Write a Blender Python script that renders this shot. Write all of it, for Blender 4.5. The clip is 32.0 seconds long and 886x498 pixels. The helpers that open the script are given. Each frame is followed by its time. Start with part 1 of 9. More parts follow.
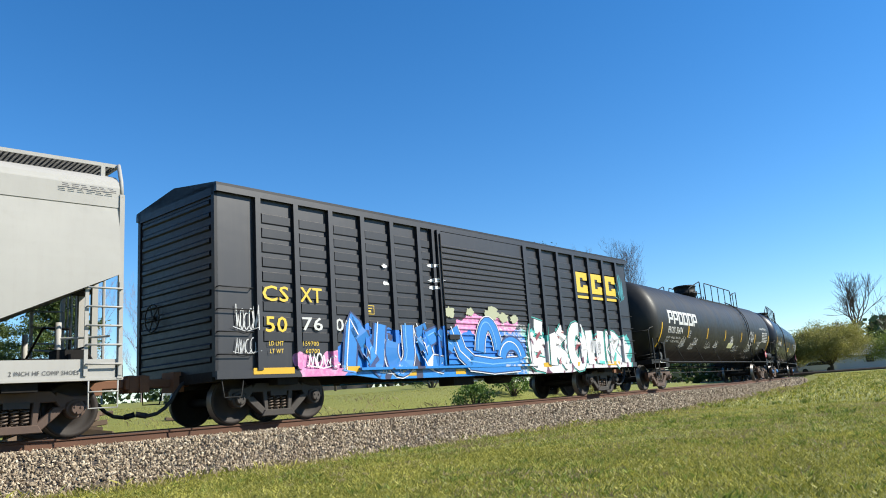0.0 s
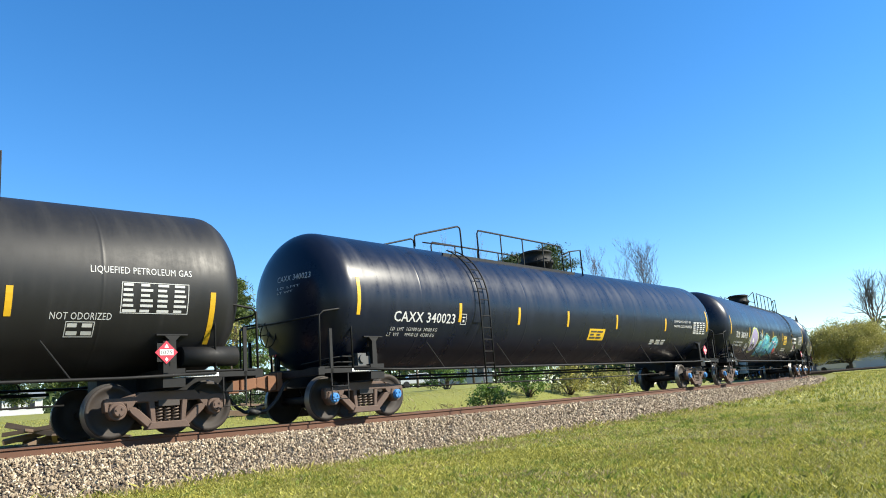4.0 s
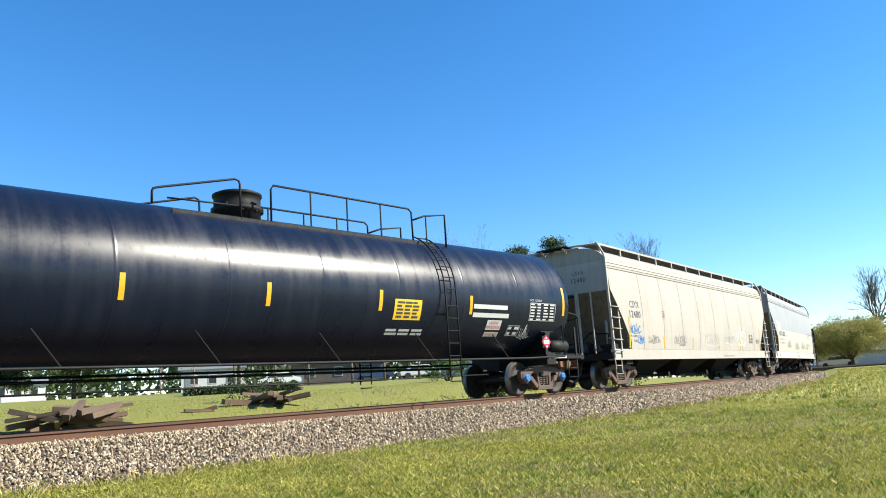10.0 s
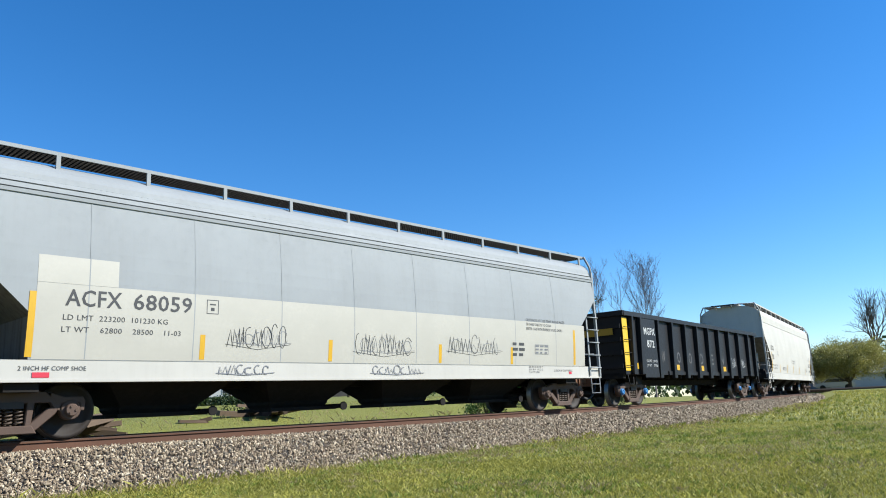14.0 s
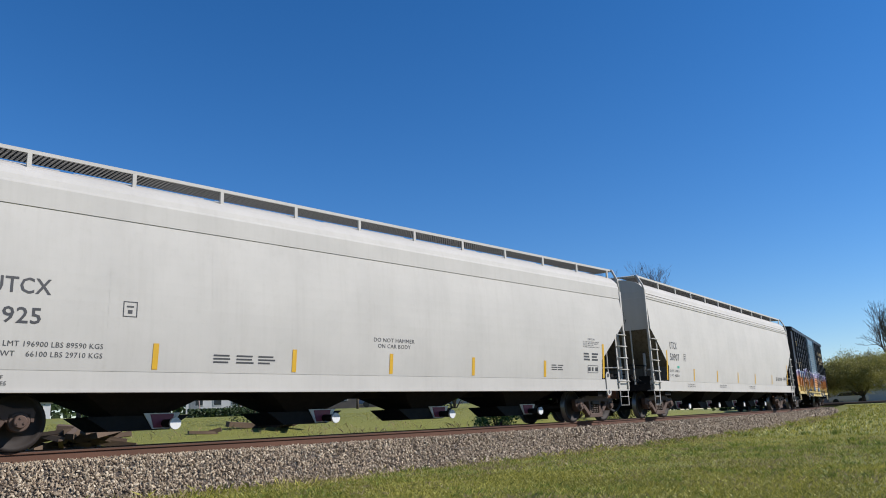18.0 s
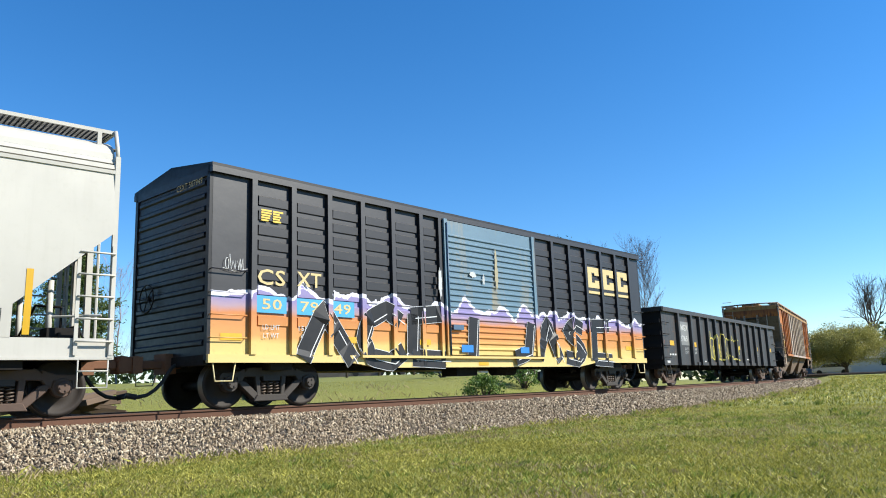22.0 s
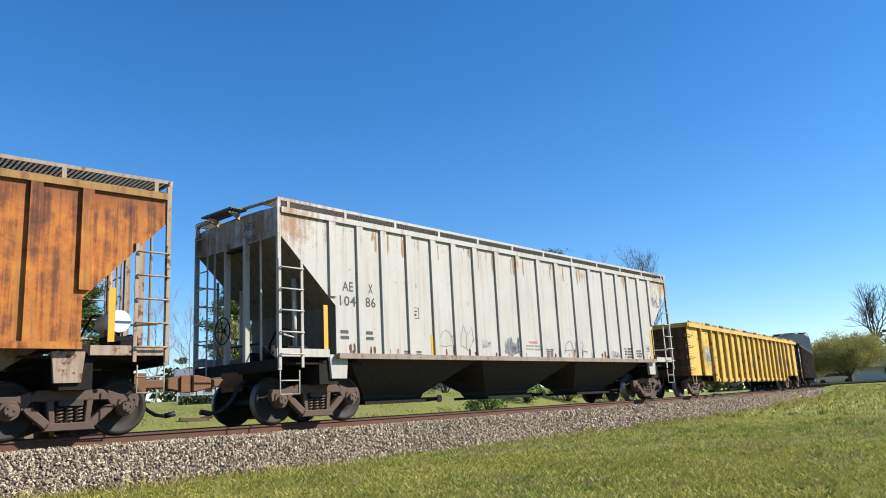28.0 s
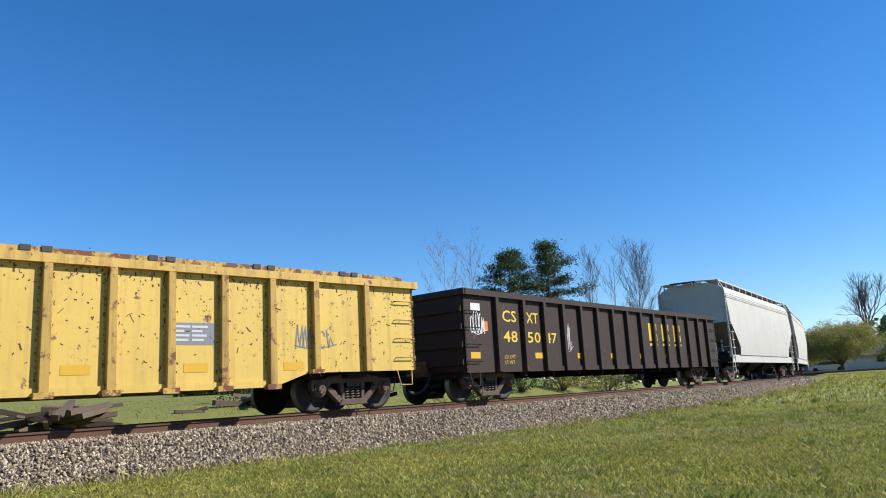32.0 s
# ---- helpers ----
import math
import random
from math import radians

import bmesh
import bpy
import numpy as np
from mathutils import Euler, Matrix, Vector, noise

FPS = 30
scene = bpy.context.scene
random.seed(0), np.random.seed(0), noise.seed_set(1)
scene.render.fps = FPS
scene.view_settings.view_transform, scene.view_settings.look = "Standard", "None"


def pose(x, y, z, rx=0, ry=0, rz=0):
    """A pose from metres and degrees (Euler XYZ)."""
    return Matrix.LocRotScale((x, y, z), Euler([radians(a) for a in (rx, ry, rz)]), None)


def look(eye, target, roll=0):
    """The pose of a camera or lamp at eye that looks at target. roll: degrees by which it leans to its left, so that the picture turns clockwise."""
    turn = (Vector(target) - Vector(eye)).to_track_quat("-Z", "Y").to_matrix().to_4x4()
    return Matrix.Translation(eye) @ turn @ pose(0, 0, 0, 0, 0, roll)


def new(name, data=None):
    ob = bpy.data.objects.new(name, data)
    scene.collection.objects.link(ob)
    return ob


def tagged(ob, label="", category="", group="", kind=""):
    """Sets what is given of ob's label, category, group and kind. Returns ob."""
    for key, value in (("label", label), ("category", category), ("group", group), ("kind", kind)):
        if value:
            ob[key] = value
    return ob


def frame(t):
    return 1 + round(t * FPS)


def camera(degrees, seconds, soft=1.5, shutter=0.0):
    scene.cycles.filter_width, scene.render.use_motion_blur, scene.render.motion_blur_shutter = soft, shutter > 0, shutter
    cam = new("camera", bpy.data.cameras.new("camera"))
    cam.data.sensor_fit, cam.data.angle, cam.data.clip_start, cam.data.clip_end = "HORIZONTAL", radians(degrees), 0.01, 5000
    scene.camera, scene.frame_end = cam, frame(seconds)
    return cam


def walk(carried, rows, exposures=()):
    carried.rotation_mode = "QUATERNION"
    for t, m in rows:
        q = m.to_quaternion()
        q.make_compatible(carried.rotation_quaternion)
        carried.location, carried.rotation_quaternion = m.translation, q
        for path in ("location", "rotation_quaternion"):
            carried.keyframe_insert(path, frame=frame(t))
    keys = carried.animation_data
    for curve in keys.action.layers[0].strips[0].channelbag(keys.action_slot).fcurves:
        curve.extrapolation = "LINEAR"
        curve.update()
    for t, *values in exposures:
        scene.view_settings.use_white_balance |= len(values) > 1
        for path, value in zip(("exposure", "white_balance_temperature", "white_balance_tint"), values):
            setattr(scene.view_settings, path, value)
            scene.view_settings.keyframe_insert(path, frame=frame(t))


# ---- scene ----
import itertools

# eye, lens and the turn of the held camera: seconds, yaw, pitch, roll
EYE = (0.0, 0.0, 0.227)
cam = camera(61.0, 32.0, 1.0)
TURNS = [(0, 0.06, 11.20, 3.87), (0.5, 0.30, 11.42, 3.86), (1, 0.64, 11.23, 4.19), (1.5, 1.07, 11.06, 4.12), (2, 2.19, 10.34, 3.19),
         (2.5, 2.79, 9.81, 4.35), (3, 2.33, 10.16, 4.27), (3.5, 1.66, 10.84, 4.24), (4, 1.21, 11.39, 4.28), (4.5, 0.78, 11.89, 3.50),
         (6.5, 1.00, 13.06, 2.89), (7, 0.85, 12.38, 3.29), (7.5, 0.98, 11.84, 3.11), (8, 1.29, 11.61, 3.44), (8.5, 1.47, 11.36, 3.50),
         (9, 1.55, 10.98, 3.54), (9.5, 1.49, 10.85, 3.85), (10, 1.30, 10.77, 3.63), (10.5, 1.13, 11.29, 2.83), (11, 1.52, 12.33, 2.29),
         (11.5, 1.64, 12.69, 2.42), (12, 1.61, 12.50, 2.63), (12.5, 1.74, 12.52, 2.54), (13, 1.58, 12.33, 2.42), (13.5, 1.30, 11.91, 2.70),
         (14, 1.00, 11.88, 2.61), (14.5, 0.87, 12.04, 2.27), (15, 0.93, 11.81, 2.29), (15.5, 0.76, 11.52, 3.06), (17.5, 1.26, 12.58, 2.58),
         (18, 1.70, 12.79, 2.34), (18.5, 2.23, 13.19, 2.32), (19, 1.81, 13.15, 1.84), (19.5, 2.01, 13.05, 1.68), (20, 2.05, 13.02, 2.05),
         (20.5, 1.50, 12.95, 2.20), (21, 1.18, 12.02, 0.81), (21.5, 0.98, 10.98, 1.55), (22, 0.85, 10.50, 2.08), (22.5, 0.54, 10.35, 2.13),
         (23, 0.40, 10.94, 2.15), (23.5, 0.62, 11.38, 2.20), (24, 0.56, 11.14, 2.13), (24.5, 0.69, 10.98, 2.57), (26.5, 1.25, 10.94, 3.02),
         (27, 1.16, 11.20, 2.78), (27.5, 1.17, 11.32, 2.81), (28, 1.04, 11.63, 2.93), (28.5, 1.17, 11.78, 3.06), (29, 1.23, 11.76, 3.05),
         (29.5, 1.13, 11.62, 3.10), (30, 0.92, 11.24, 3.14), (30.5, 0.90, 10.95, 3.21), (31, 0.91, 10.81, 2.87), (31.5, 0.73, 10.52, 3.33),
         (32, 0.66, 10.91, 3.27)]
EXPOSURES = [(0, 1.13, 6300, 10), (1, 1.33, 6400, 10), (2, 1.46, 6500, 10), (4, 1.53, 6550, 10), (7, 1.54, 6600, 10), (9, 1.56, 6500, 10), (10, 1.56, 6500, 10), (11, 1.30, 6300, 10), (12, 0.96, 6100, 10), (13, 1.02, 5950, 13), (14, 1.10, 5950, 10),
             (15, 1.12, 5950, 10), (17, 0.76, 6000, 14), (18, 0.56, 6000, 17), (19, 0.62, 5950, 16), (20, 0.68, 5950, 16), (21, 0.74, 5950, 14), (22, 1.20, 6200, 10), (23, 1.30, 6300, 10), (24, 1.40, 6400, 10), (26, 1.36, 6450, 10),
             (27, 1.26, 6400, 10), (28, 1.10, 6250, 12), (29, 0.91, 6100, 13), (30, 0.94, 6050, 14), (31, 0.90, 6050, 14), (32, 0.90, 6050, 14)]
walk(cam, [(t, pose(*EYE, 90 + pitch, roll, yaw)) for t, yaw, pitch, roll in TURNS], EXPOSURES)

# ---- light ----
SUN_AZ, SUN_EL = 93.0, 35.5      # degrees clockwise from +y, and above the horizon
world = bpy.data.worlds.new("sky")
world.use_nodes = True
scene.world = world
wn = world.node_tree
sky = wn.nodes.new("ShaderNodeTexSky")
sky.sky_type, sky.sun_disc = "NISHITA", False
sky.sun_elevation, sky.sun_rotation = radians(SUN_EL), radians(SUN_AZ)
sky.air_density, sky.dust_density, sky.ozone_density = 1.0, 0.0, 4.9
vivid = wn.nodes.new("ShaderNodeHueSaturation")          # the phone's vivid blue
vivid.inputs["Saturation"].default_value = 1.24
vivid.inputs["Hue"].default_value = 0.501
wn.links.new(sky.outputs[0], vivid.inputs["Color"])
wn.links.new(vivid.outputs[0], wn.nodes["Background"].inputs[0])
wn.nodes["Background"].inputs[1].default_value = 0.080
sun_data = bpy.data.lights.new("sun", "SUN")
sun_data.energy, sun_data.angle, sun_data.color = 4.0, radians(0.55), (1.0, 0.945, 0.80)
sun = new("sun", sun_data)
to_sun = Vector((math.sin(radians(SUN_AZ)) * math.cos(radians(SUN_EL)), math.cos(radians(SUN_AZ)) * math.cos(radians(SUN_EL)), math.sin(radians(SUN_EL))))
sun.matrix_world = look(to_sun * 60, (0, 0, 0))

# ---- the line of the track ----
STEP = 0.5
ARC = np.arange(-80, 480.1, STEP)
BEND = np.interp(ARC, [-60, -20, 0, 20, 40, 60, 80, 100, 140, 200, 480], [-.0016, -.0026, -.0049, -.0062, -.0046, -.0067, -.0033, -.0017, -.0011, -.0008, -.0008])
I0 = int(np.argmin(np.abs(ARC)))
HEAD = np.concatenate([[0], np.cumsum((BEND[1:] + BEND[:-1]) / 2 * STEP)])
HEAD += radians(45.72) - HEAD[I0]
TX = np.concatenate([[0], np.cumsum((np.sin(HEAD)[1:] + np.sin(HEAD)[:-1]) / 2 * STEP)])
TY = np.concatenate([[0], np.cumsum((np.cos(HEAD)[1:] + np.cos(HEAD)[:-1]) / 2 * STEP)])
TX += -math.cos(radians(45.72)) * 14.172 - TX[I0]
TY += math.sin(radians(45.72)) * 14.172 - TY[I0]


def on_track(s, lat=0.0):
    """Plan place at arc length s, lat metres towards the camera's side; and the heading."""
    x, y, h = np.interp(s, ARC, TX), np.interp(s, ARC, TY), np.interp(s, ARC, HEAD)
    return float(x + math.cos(h) * lat), float(y - math.sin(h) * lat), float(h)


RUN_T = np.arange(0, 33, 1.0)
RUN_S = np.array([0.0, 9.385, 18.759, 28.115, 37.466, 46.823, 56.173, 65.517, 74.85, 84.17, 93.484, 102.825, 112.187, 121.537, 130.882, 140.204, 149.504, 158.795, 168.073,
                  177.341, 186.609, 195.874, 205.136, 214.382, 223.576, 232.737, 241.895, 251.046, 260.185, 269.284, 278.304, 287.259, 296.183])
RUN_V = np.gradient(RUN_S, RUN_T)


def run(t):
    """Metres that the train has gone at t seconds."""
    i = int(min(max(np.searchsorted(RUN_T, t) - 1, 0), len(RUN_T) - 2))
    w = RUN_T[i + 1] - RUN_T[i]
    u = (t - RUN_T[i]) / w
    return float(RUN_S[i] * (2 * u**3 - 3 * u**2 + 1) + RUN_V[i] * w * (u**3 - 2 * u**2 + u)
                 + RUN_S[i + 1] * (3 * u**2 - 2 * u**3) + RUN_V[i + 1] * w * (u**3 - u**2))


def smooth(a, b, v):
    u = np.clip((v - a) / (b - a), 0, 1)
    return u * u * (3 - 2 * u)


def ground_z(x, y):
    """Height of the ground sheet: low towards the camera, rising gently behind the track."""
    x, y = np.asarray(x, float), np.asarray(y, float)
    r = np.hypot(x, y)
    az = np.degrees(np.arctan2(x, y))
    behind = smooth(2.0, 6.0, side(x, y))
    near = -0.72 + 0.82 * smooth(18, 92, r)
    rise = (1 - smooth(8, 24, np.abs(az + 8) * np.where(az > -8, 1.0, 0.25)))
    back = -0.62 + 0.78 * smooth(5.5, 11.0, side(x, y)) + rise * (np.clip(r - 24, 0, 36) * 0.034 + np.clip(r - 60, 0, 60) * 0.02)
    return near * (1 - behind) + back * behind


FOOT = np.array([on_track(s)[:2] for s in np.arange(-80, 400, 4.0)])
FOOT_H = np.array([on_track(s)[2] for s in np.arange(-80, 400, 4.0)])


def side(x, y):
    """Distance from the track's middle line; positive on the side away from the camera."""
    x, y = np.asarray(x, float), np.asarray(y, float)
    d = np.hypot(x[..., None] - FOOT[:, 0], y[..., None] - FOOT[:, 1])
    i = d.argmin(-1)
    return -((x - FOOT[i, 0]) * np.cos(FOOT_H[i]) - (y - FOOT[i, 1]) * np.sin(FOOT_H[i]))

# ---- materials ----
def shader(name, rough=0.6, metal=0.0):
    m = bpy.data.materials.new(name)
    m.use_nodes = True
    n = m.node_tree.nodes
    b = n["Principled BSDF"]
    b.inputs["Roughness"].default_value, b.inputs["Metallic"].default_value = rough, metal
    return m, m.node_tree, b


def coords(tree, stretch=(1, 1, 1), which="Object"):
    tc = tree.nodes.new("ShaderNodeTexCoord")
    mp = tree.nodes.new("ShaderNodeMapping")
    mp.inputs["Scale"].default_value = stretch
    tree.links.new(tc.outputs[which], mp.inputs[0])
    return mp.outputs[0]


def noise_tex(tree, vec, scale, detail=4.0, rough=0.6):
    n = tree.nodes.new("ShaderNodeTexNoise")
    n.inputs["Scale"].default_value, n.inputs["Detail"].default_value, n.inputs["Roughness"].default_value = scale, detail, rough
    tree.links.new(vec, n.inputs["Vector"])
    return n.outputs["Fac"]


def ramp(tree, fac, stops):
    r = tree.nodes.new("ShaderNodeValToRGB")
    e = r.color_ramp.elements
    while len(e) < len(stops):
        e.new(0.5)
    for el, (p, c) in zip(e, stops):
        el.position = p
        el.color = (c, c, c, 1) if isinstance(c, (int, float)) else (*c, 1)
    tree.links.new(fac, r.inputs[0])
    return r.outputs[0]


def mix(tree, fac, a, b, mode="MIX"):
    m = tree.nodes.new("ShaderNodeMix")
    m.data_type, m.blend_type = "RGBA", mode
    for sock, v in ((m.inputs[0], fac), (m.inputs[6], a), (m.inputs[7], b)):
        if isinstance(v, bpy.types.NodeSocket):
            tree.links.new(v, sock)
        elif isinstance(v, (int, float)):
            sock.default_value = v if sock == m.inputs[0] else (v, v, v, 1)
        else:
            sock.default_value = (*v, 1)
    return m.outputs[2]


def relief(tree, bsdf, height, strength=0.3, dist=0.01):
    b = tree.nodes.new("ShaderNodeBump")
    b.inputs["Strength"].default_value, b.inputs["Distance"].default_value = strength, dist
    tree.links.new(height, b.inputs["Height"])
    tree.links.new(b.outputs[0], bsdf.inputs["Normal"])


def paint(name, colour, dirt=(0.10, 0.08, 0.06), amount=0.35, rough=0.45, streak=0.5, coat=0.0, rust=0.0, dents=0.15, sheen=0.5, grain=1.0, corner=False):
    """Painted steel: colour shift at large scale, vertical dirt streaks, fine grain and, if asked, rust spots."""
    m, t, b = shader(name, rough)
    v = coords(t)
    big = noise_tex(t, v, 0.7, 3)
    fine = noise_tex(t, v, 9.0, 6, 0.7)
    run_down = noise_tex(t, coords(t, (5.0, 5.0, 0.28)), 1.6, 6, 0.65)
    shade = mix(t, ramp(t, big, [(0.3, 0.0), (0.75, 1.0)]), colour, tuple(min(1, c * 0.86 + 0.006) for c in colour))
    col = mix(t, ramp(t, run_down, [(0.48, 0.0), (0.80, streak * amount)]), shade, dirt)
    col = mix(t, ramp(t, fine, [(0.55, 0.0), (0.85, amount * 0.5)]), col, dirt)
    if rust:
        spots = noise_tex(t, v, 3.2, 9, 0.75)
        col = mix(t, ramp(t, spots, [(0.66 - rust * 0.22, 0.0), (0.70 - rust * 0.2, 1.0)]), col, (0.125, 0.0429, 0.0172))
    if corner:                                                              # rust that has broken out high up at a car's ends, with drips
        sp = t.nodes.new("ShaderNodeSeparateXYZ")
        t.links.new(v, sp.inputs[0])
        far = t.nodes.new("ShaderNodeMath")
        far.operation = "ABSOLUTE"
        t.links.new(sp.outputs[0], far.inputs[0])
        a = t.nodes.new("ShaderNodeMapRange")
        a.inputs[1].default_value, a.inputs[2].default_value, a.inputs[3].default_value, a.inputs[4].default_value = 6.6, 8.4, 0.0, 0.12
        t.links.new(far.outputs[0], a.inputs[0])
        c = t.nodes.new("ShaderNodeMapRange")
        c.inputs[1].default_value, c.inputs[2].default_value, c.inputs[3].default_value, c.inputs[4].default_value = 2.9, 3.9, -0.10, 0.06
        t.links.new(sp.outputs[2], c.inputs[0])
        total = t.nodes.new("ShaderNodeMath")
        total.operation = "ADD"
        t.links.new(a.outputs[0], total.inputs[0])
        t.links.new(c.outputs[0], total.inputs[1])
        more = t.nodes.new("ShaderNodeMath")
        more.operation = "ADD"
        t.links.new(total.outputs[0], more.inputs[0])
        t.links.new(mix(t, 0.45, noise_tex(t, v, 2.6, 9, 0.75), run_down), more.inputs[1])
        col = mix(t, ramp(t, more.outputs[0], [(0.60, 0.0), (0.66, 0.55), (0.74, 0.95)]), col, mix(t, fine, (0.109, 0.039, 0.014), (0.328, 0.172, 0.0624)))
    t.links.new(col, b.inputs["Base Color"])
    t.links.new(ramp(t, fine, [(0.2, max(0.05, rough - 0.08 * grain)), (0.8, min(1, rough + 0.2 * grain))]), b.inputs["Roughness"])
    b.inputs["Coat Weight"].default_value = coat
    b.inputs["Specular IOR Level"].default_value = sheen
    relief(t, b, big, dents, 0.05)
    return m


def tank_paint(name, colour, rough, sheen):
    """Black enamel on a rolled shell: dust that has run down the flanks, and gloss that changes from plate to plate."""
    m, t, b = shader(name, rough)
    v = coords(t)
    run_down = noise_tex(t, coords(t, (2.6, 0.25, 0.25)), 1.3, 7, 0.62)
    fine = noise_tex(t, v, 7.0, 6, 0.7)
    big = noise_tex(t, v, 0.6, 3)
    dust = tuple(c * 1.4 + 0.010 for c in colour)
    col = mix(t, ramp(t, run_down, [(0.50, 0.0), (0.78, 0.55)]), colour, dust)
    col = mix(t, ramp(t, fine, [(0.62, 0.0), (0.85, 0.35)]), col, dust)
    t.links.new(col, b.inputs["Base Color"])
    t.links.new(ramp(t, mix(t, 0.3, run_down, fine), [(0.38, rough - 0.05), (0.66, rough + 0.14)]), b.inputs["Roughness"])
    b.inputs["Specular IOR Level"].default_value = sheen
    relief(t, b, mix(t, 0.5, run_down, big), 0.03, 0.04)
    return m


def plain(name, colour, rough=0.6, metal=0.0, scale=6.0, vary=0.25, bump=0.2, dist=0.01):
    m, t, b = shader(name, rough, metal)
    v = coords(t)
    f = noise_tex(t, v, scale, 6, 0.65)
    g = noise_tex(t, v, scale * 0.12, 3)
    lo = tuple(c * (1 - vary) for c in colour)
    hi = tuple(min(1, c * (1 + vary)) for c in colour)
    col = mix(t, ramp(t, g, [(0.35, 0.0), (0.7, 1.0)]), mix(t, f, lo, hi), mix(t, f, colour, lo))
    t.links.new(col, b.inputs["Base Color"])
    relief(t, b, f, bump, dist)
    return m


def rusted():
    """Old pale paint eaten through by orange and brown rust, heavier towards a car's ends."""
    m, t, b = shader("rusted_hopper_paint", 0.8)
    v = coords(t)
    big = noise_tex(t, v, 0.45, 4)
    mid = noise_tex(t, v, 2.0, 8, 0.72)
    fine = noise_tex(t, v, 14.0, 6, 0.7)
    run_down = noise_tex(t, coords(t, (4.0, 4.0, 0.22)), 1.5, 6, 0.65)
    old = mix(t, fine, (0.22, 0.18, 0.158), (0.365, 0.32, 0.288))
    rust = ramp(t, mix(t, 0.6, mid, run_down), [(0.37, (0.039, 0.0133, 0.00624)), (0.45, (0.148, 0.0429, 0.0101)), (0.53, (0.40, 0.125, 0.0136)), (0.65, (0.52, 0.245, 0.04))])
    rust = mix(t, ramp(t, fine, [(0.52, 0.0), (0.8, 0.5)]), rust, (0.0702, 0.025, 0.00936))
    sp = t.nodes.new("ShaderNodeSeparateXYZ")
    t.links.new(v, sp.inputs[0])
    far = t.nodes.new("ShaderNodeMath")
    far.operation = "ABSOLUTE"
    t.links.new(sp.outputs[0], far.inputs[0])
    ends = t.nodes.new("ShaderNodeMapRange")
    ends.inputs[1].default_value, ends.inputs[2].default_value, ends.inputs[3].default_value, ends.inputs[4].default_value = 3.2, 5.6, -0.06, 0.30
    t.links.new(far.outputs[0], ends.inputs[0])
    total = t.nodes.new("ShaderNodeMath")
    total.operation = "ADD"
    t.links.new(mix(t, 0.5, big, mid), total.inputs[0])
    t.links.new(ends.outputs[0], total.inputs[1])
    brushed = noise_tex(t, coords(t, (3.0, 3.0, 10.0)), 3.4, 7, 0.75)
    blotch = noise_tex(t, coords(t, (1.0, 1.0, 0.7)), 1.15, 7, 0.62)
    old = mix(t, ramp(t, blotch, [(0.47, 0.0), (0.60, 0.9)]), old, (0.25, 0.132, 0.085))
    faded = mix(t, ramp(t, brushed, [(0.50, 0.0), (0.62, 0.8)]), old, (0.45, 0.428, 0.395))
    c = mix(t, ramp(t, total.outputs[0], [(0.50, 0.0), (0.66, 1.0)]), faded, rust)
    c = mix(t, ramp(t, run_down, [(0.54, 0.0), (0.68, 0.8)]), c, mix(t, fine, (0.078, 0.025, 0.00936), (0.234, 0.0858, 0.0234)))
    high = t.nodes.new("ShaderNodeMapRange")                               # red-brown scale creeping down from the top edge
    high.inputs[1].default_value, high.inputs[2].default_value, high.inputs[3].default_value, high.inputs[4].default_value = 2.9, 4.0, -0.25, 0.16
    t.links.new(sp.outputs[2], high.inputs[0])
    crust = t.nodes.new("ShaderNodeMath")
    crust.operation = "ADD"
    t.links.new(high.outputs[0], crust.inputs[0])
    t.links.new(mix(t, 0.5, mid, run_down), crust.inputs[1])
    c = mix(t, ramp(t, crust.outputs[0], [(0.55, 0.0), (0.68, 0.85)]), c, mix(t, fine, (0.085, 0.024, 0.010), (0.20, 0.062, 0.018)))
    t.links.new(c, b.inputs["Base Color"])
    relief(t, b, mid, 0.3, 0.02)
    return m


M = {}
M["black"] = tank_paint("black_tank_paint", (0.0045, 0.0075, 0.018), 0.30, 0.30)
M["matte_black"] = tank_paint("matte_black_tank_paint", (0.012, 0.012, 0.0125), 0.48, 0.30)
M["frame_black"] = paint("black_frame_paint", (0.00468, 0.00468, 0.00507), (0.0234, 0.0172, 0.0125), 0.4, 0.6, sheen=0.25)
M["charcoal"] = paint("charcoal_car_paint", (0.0095, 0.0093, 0.0125), (0.026, 0.022, 0.018), 0.35, 0.40, 0.5, sheen=0.28)
M["dull_white"] = paint("dull_white_car_paint", (0.353, 0.339, 0.316), (0.204, 0.17, 0.129), 0.22, 0.62, 0.5, dents=0.05, sheen=0.3)
M["white"] = paint("white_car_paint", (0.452, 0.431, 0.393), (0.204, 0.17, 0.129), 0.22, 0.62, 0.5, dents=0.05, sheen=0.3)
M["cream"] = paint("dusty_cream_car_paint", (0.359, 0.329, 0.291), (0.163, 0.129, 0.0948), 0.5, 0.62, 0.65, dents=0.05, sheen=0.3)
M["pale_grey"] = paint("pale_grey_car_paint", (0.275, 0.288, 0.298), (0.15, 0.136, 0.116), 0.25, 0.62, 0.4, dents=0.05, sheen=0.3)
M["aged_white"] = paint("aged_white_car_paint", (0.393, 0.37, 0.336), (0.177, 0.102, 0.0543), 0.5, 0.55, 0.9, rust=0.10, corner=True)
M["rusty"] = rusted()
# Darker than the bodies: shade of the slope sheets painted in, plus grime.
M["shaded_slope"] = paint("shaded_grimy_slope_sheet", (0.15, 0.13, 0.11), (0.04, 0.032, 0.025), 0.9, 0.85, 1.0, dents=0.05, sheen=0.2)
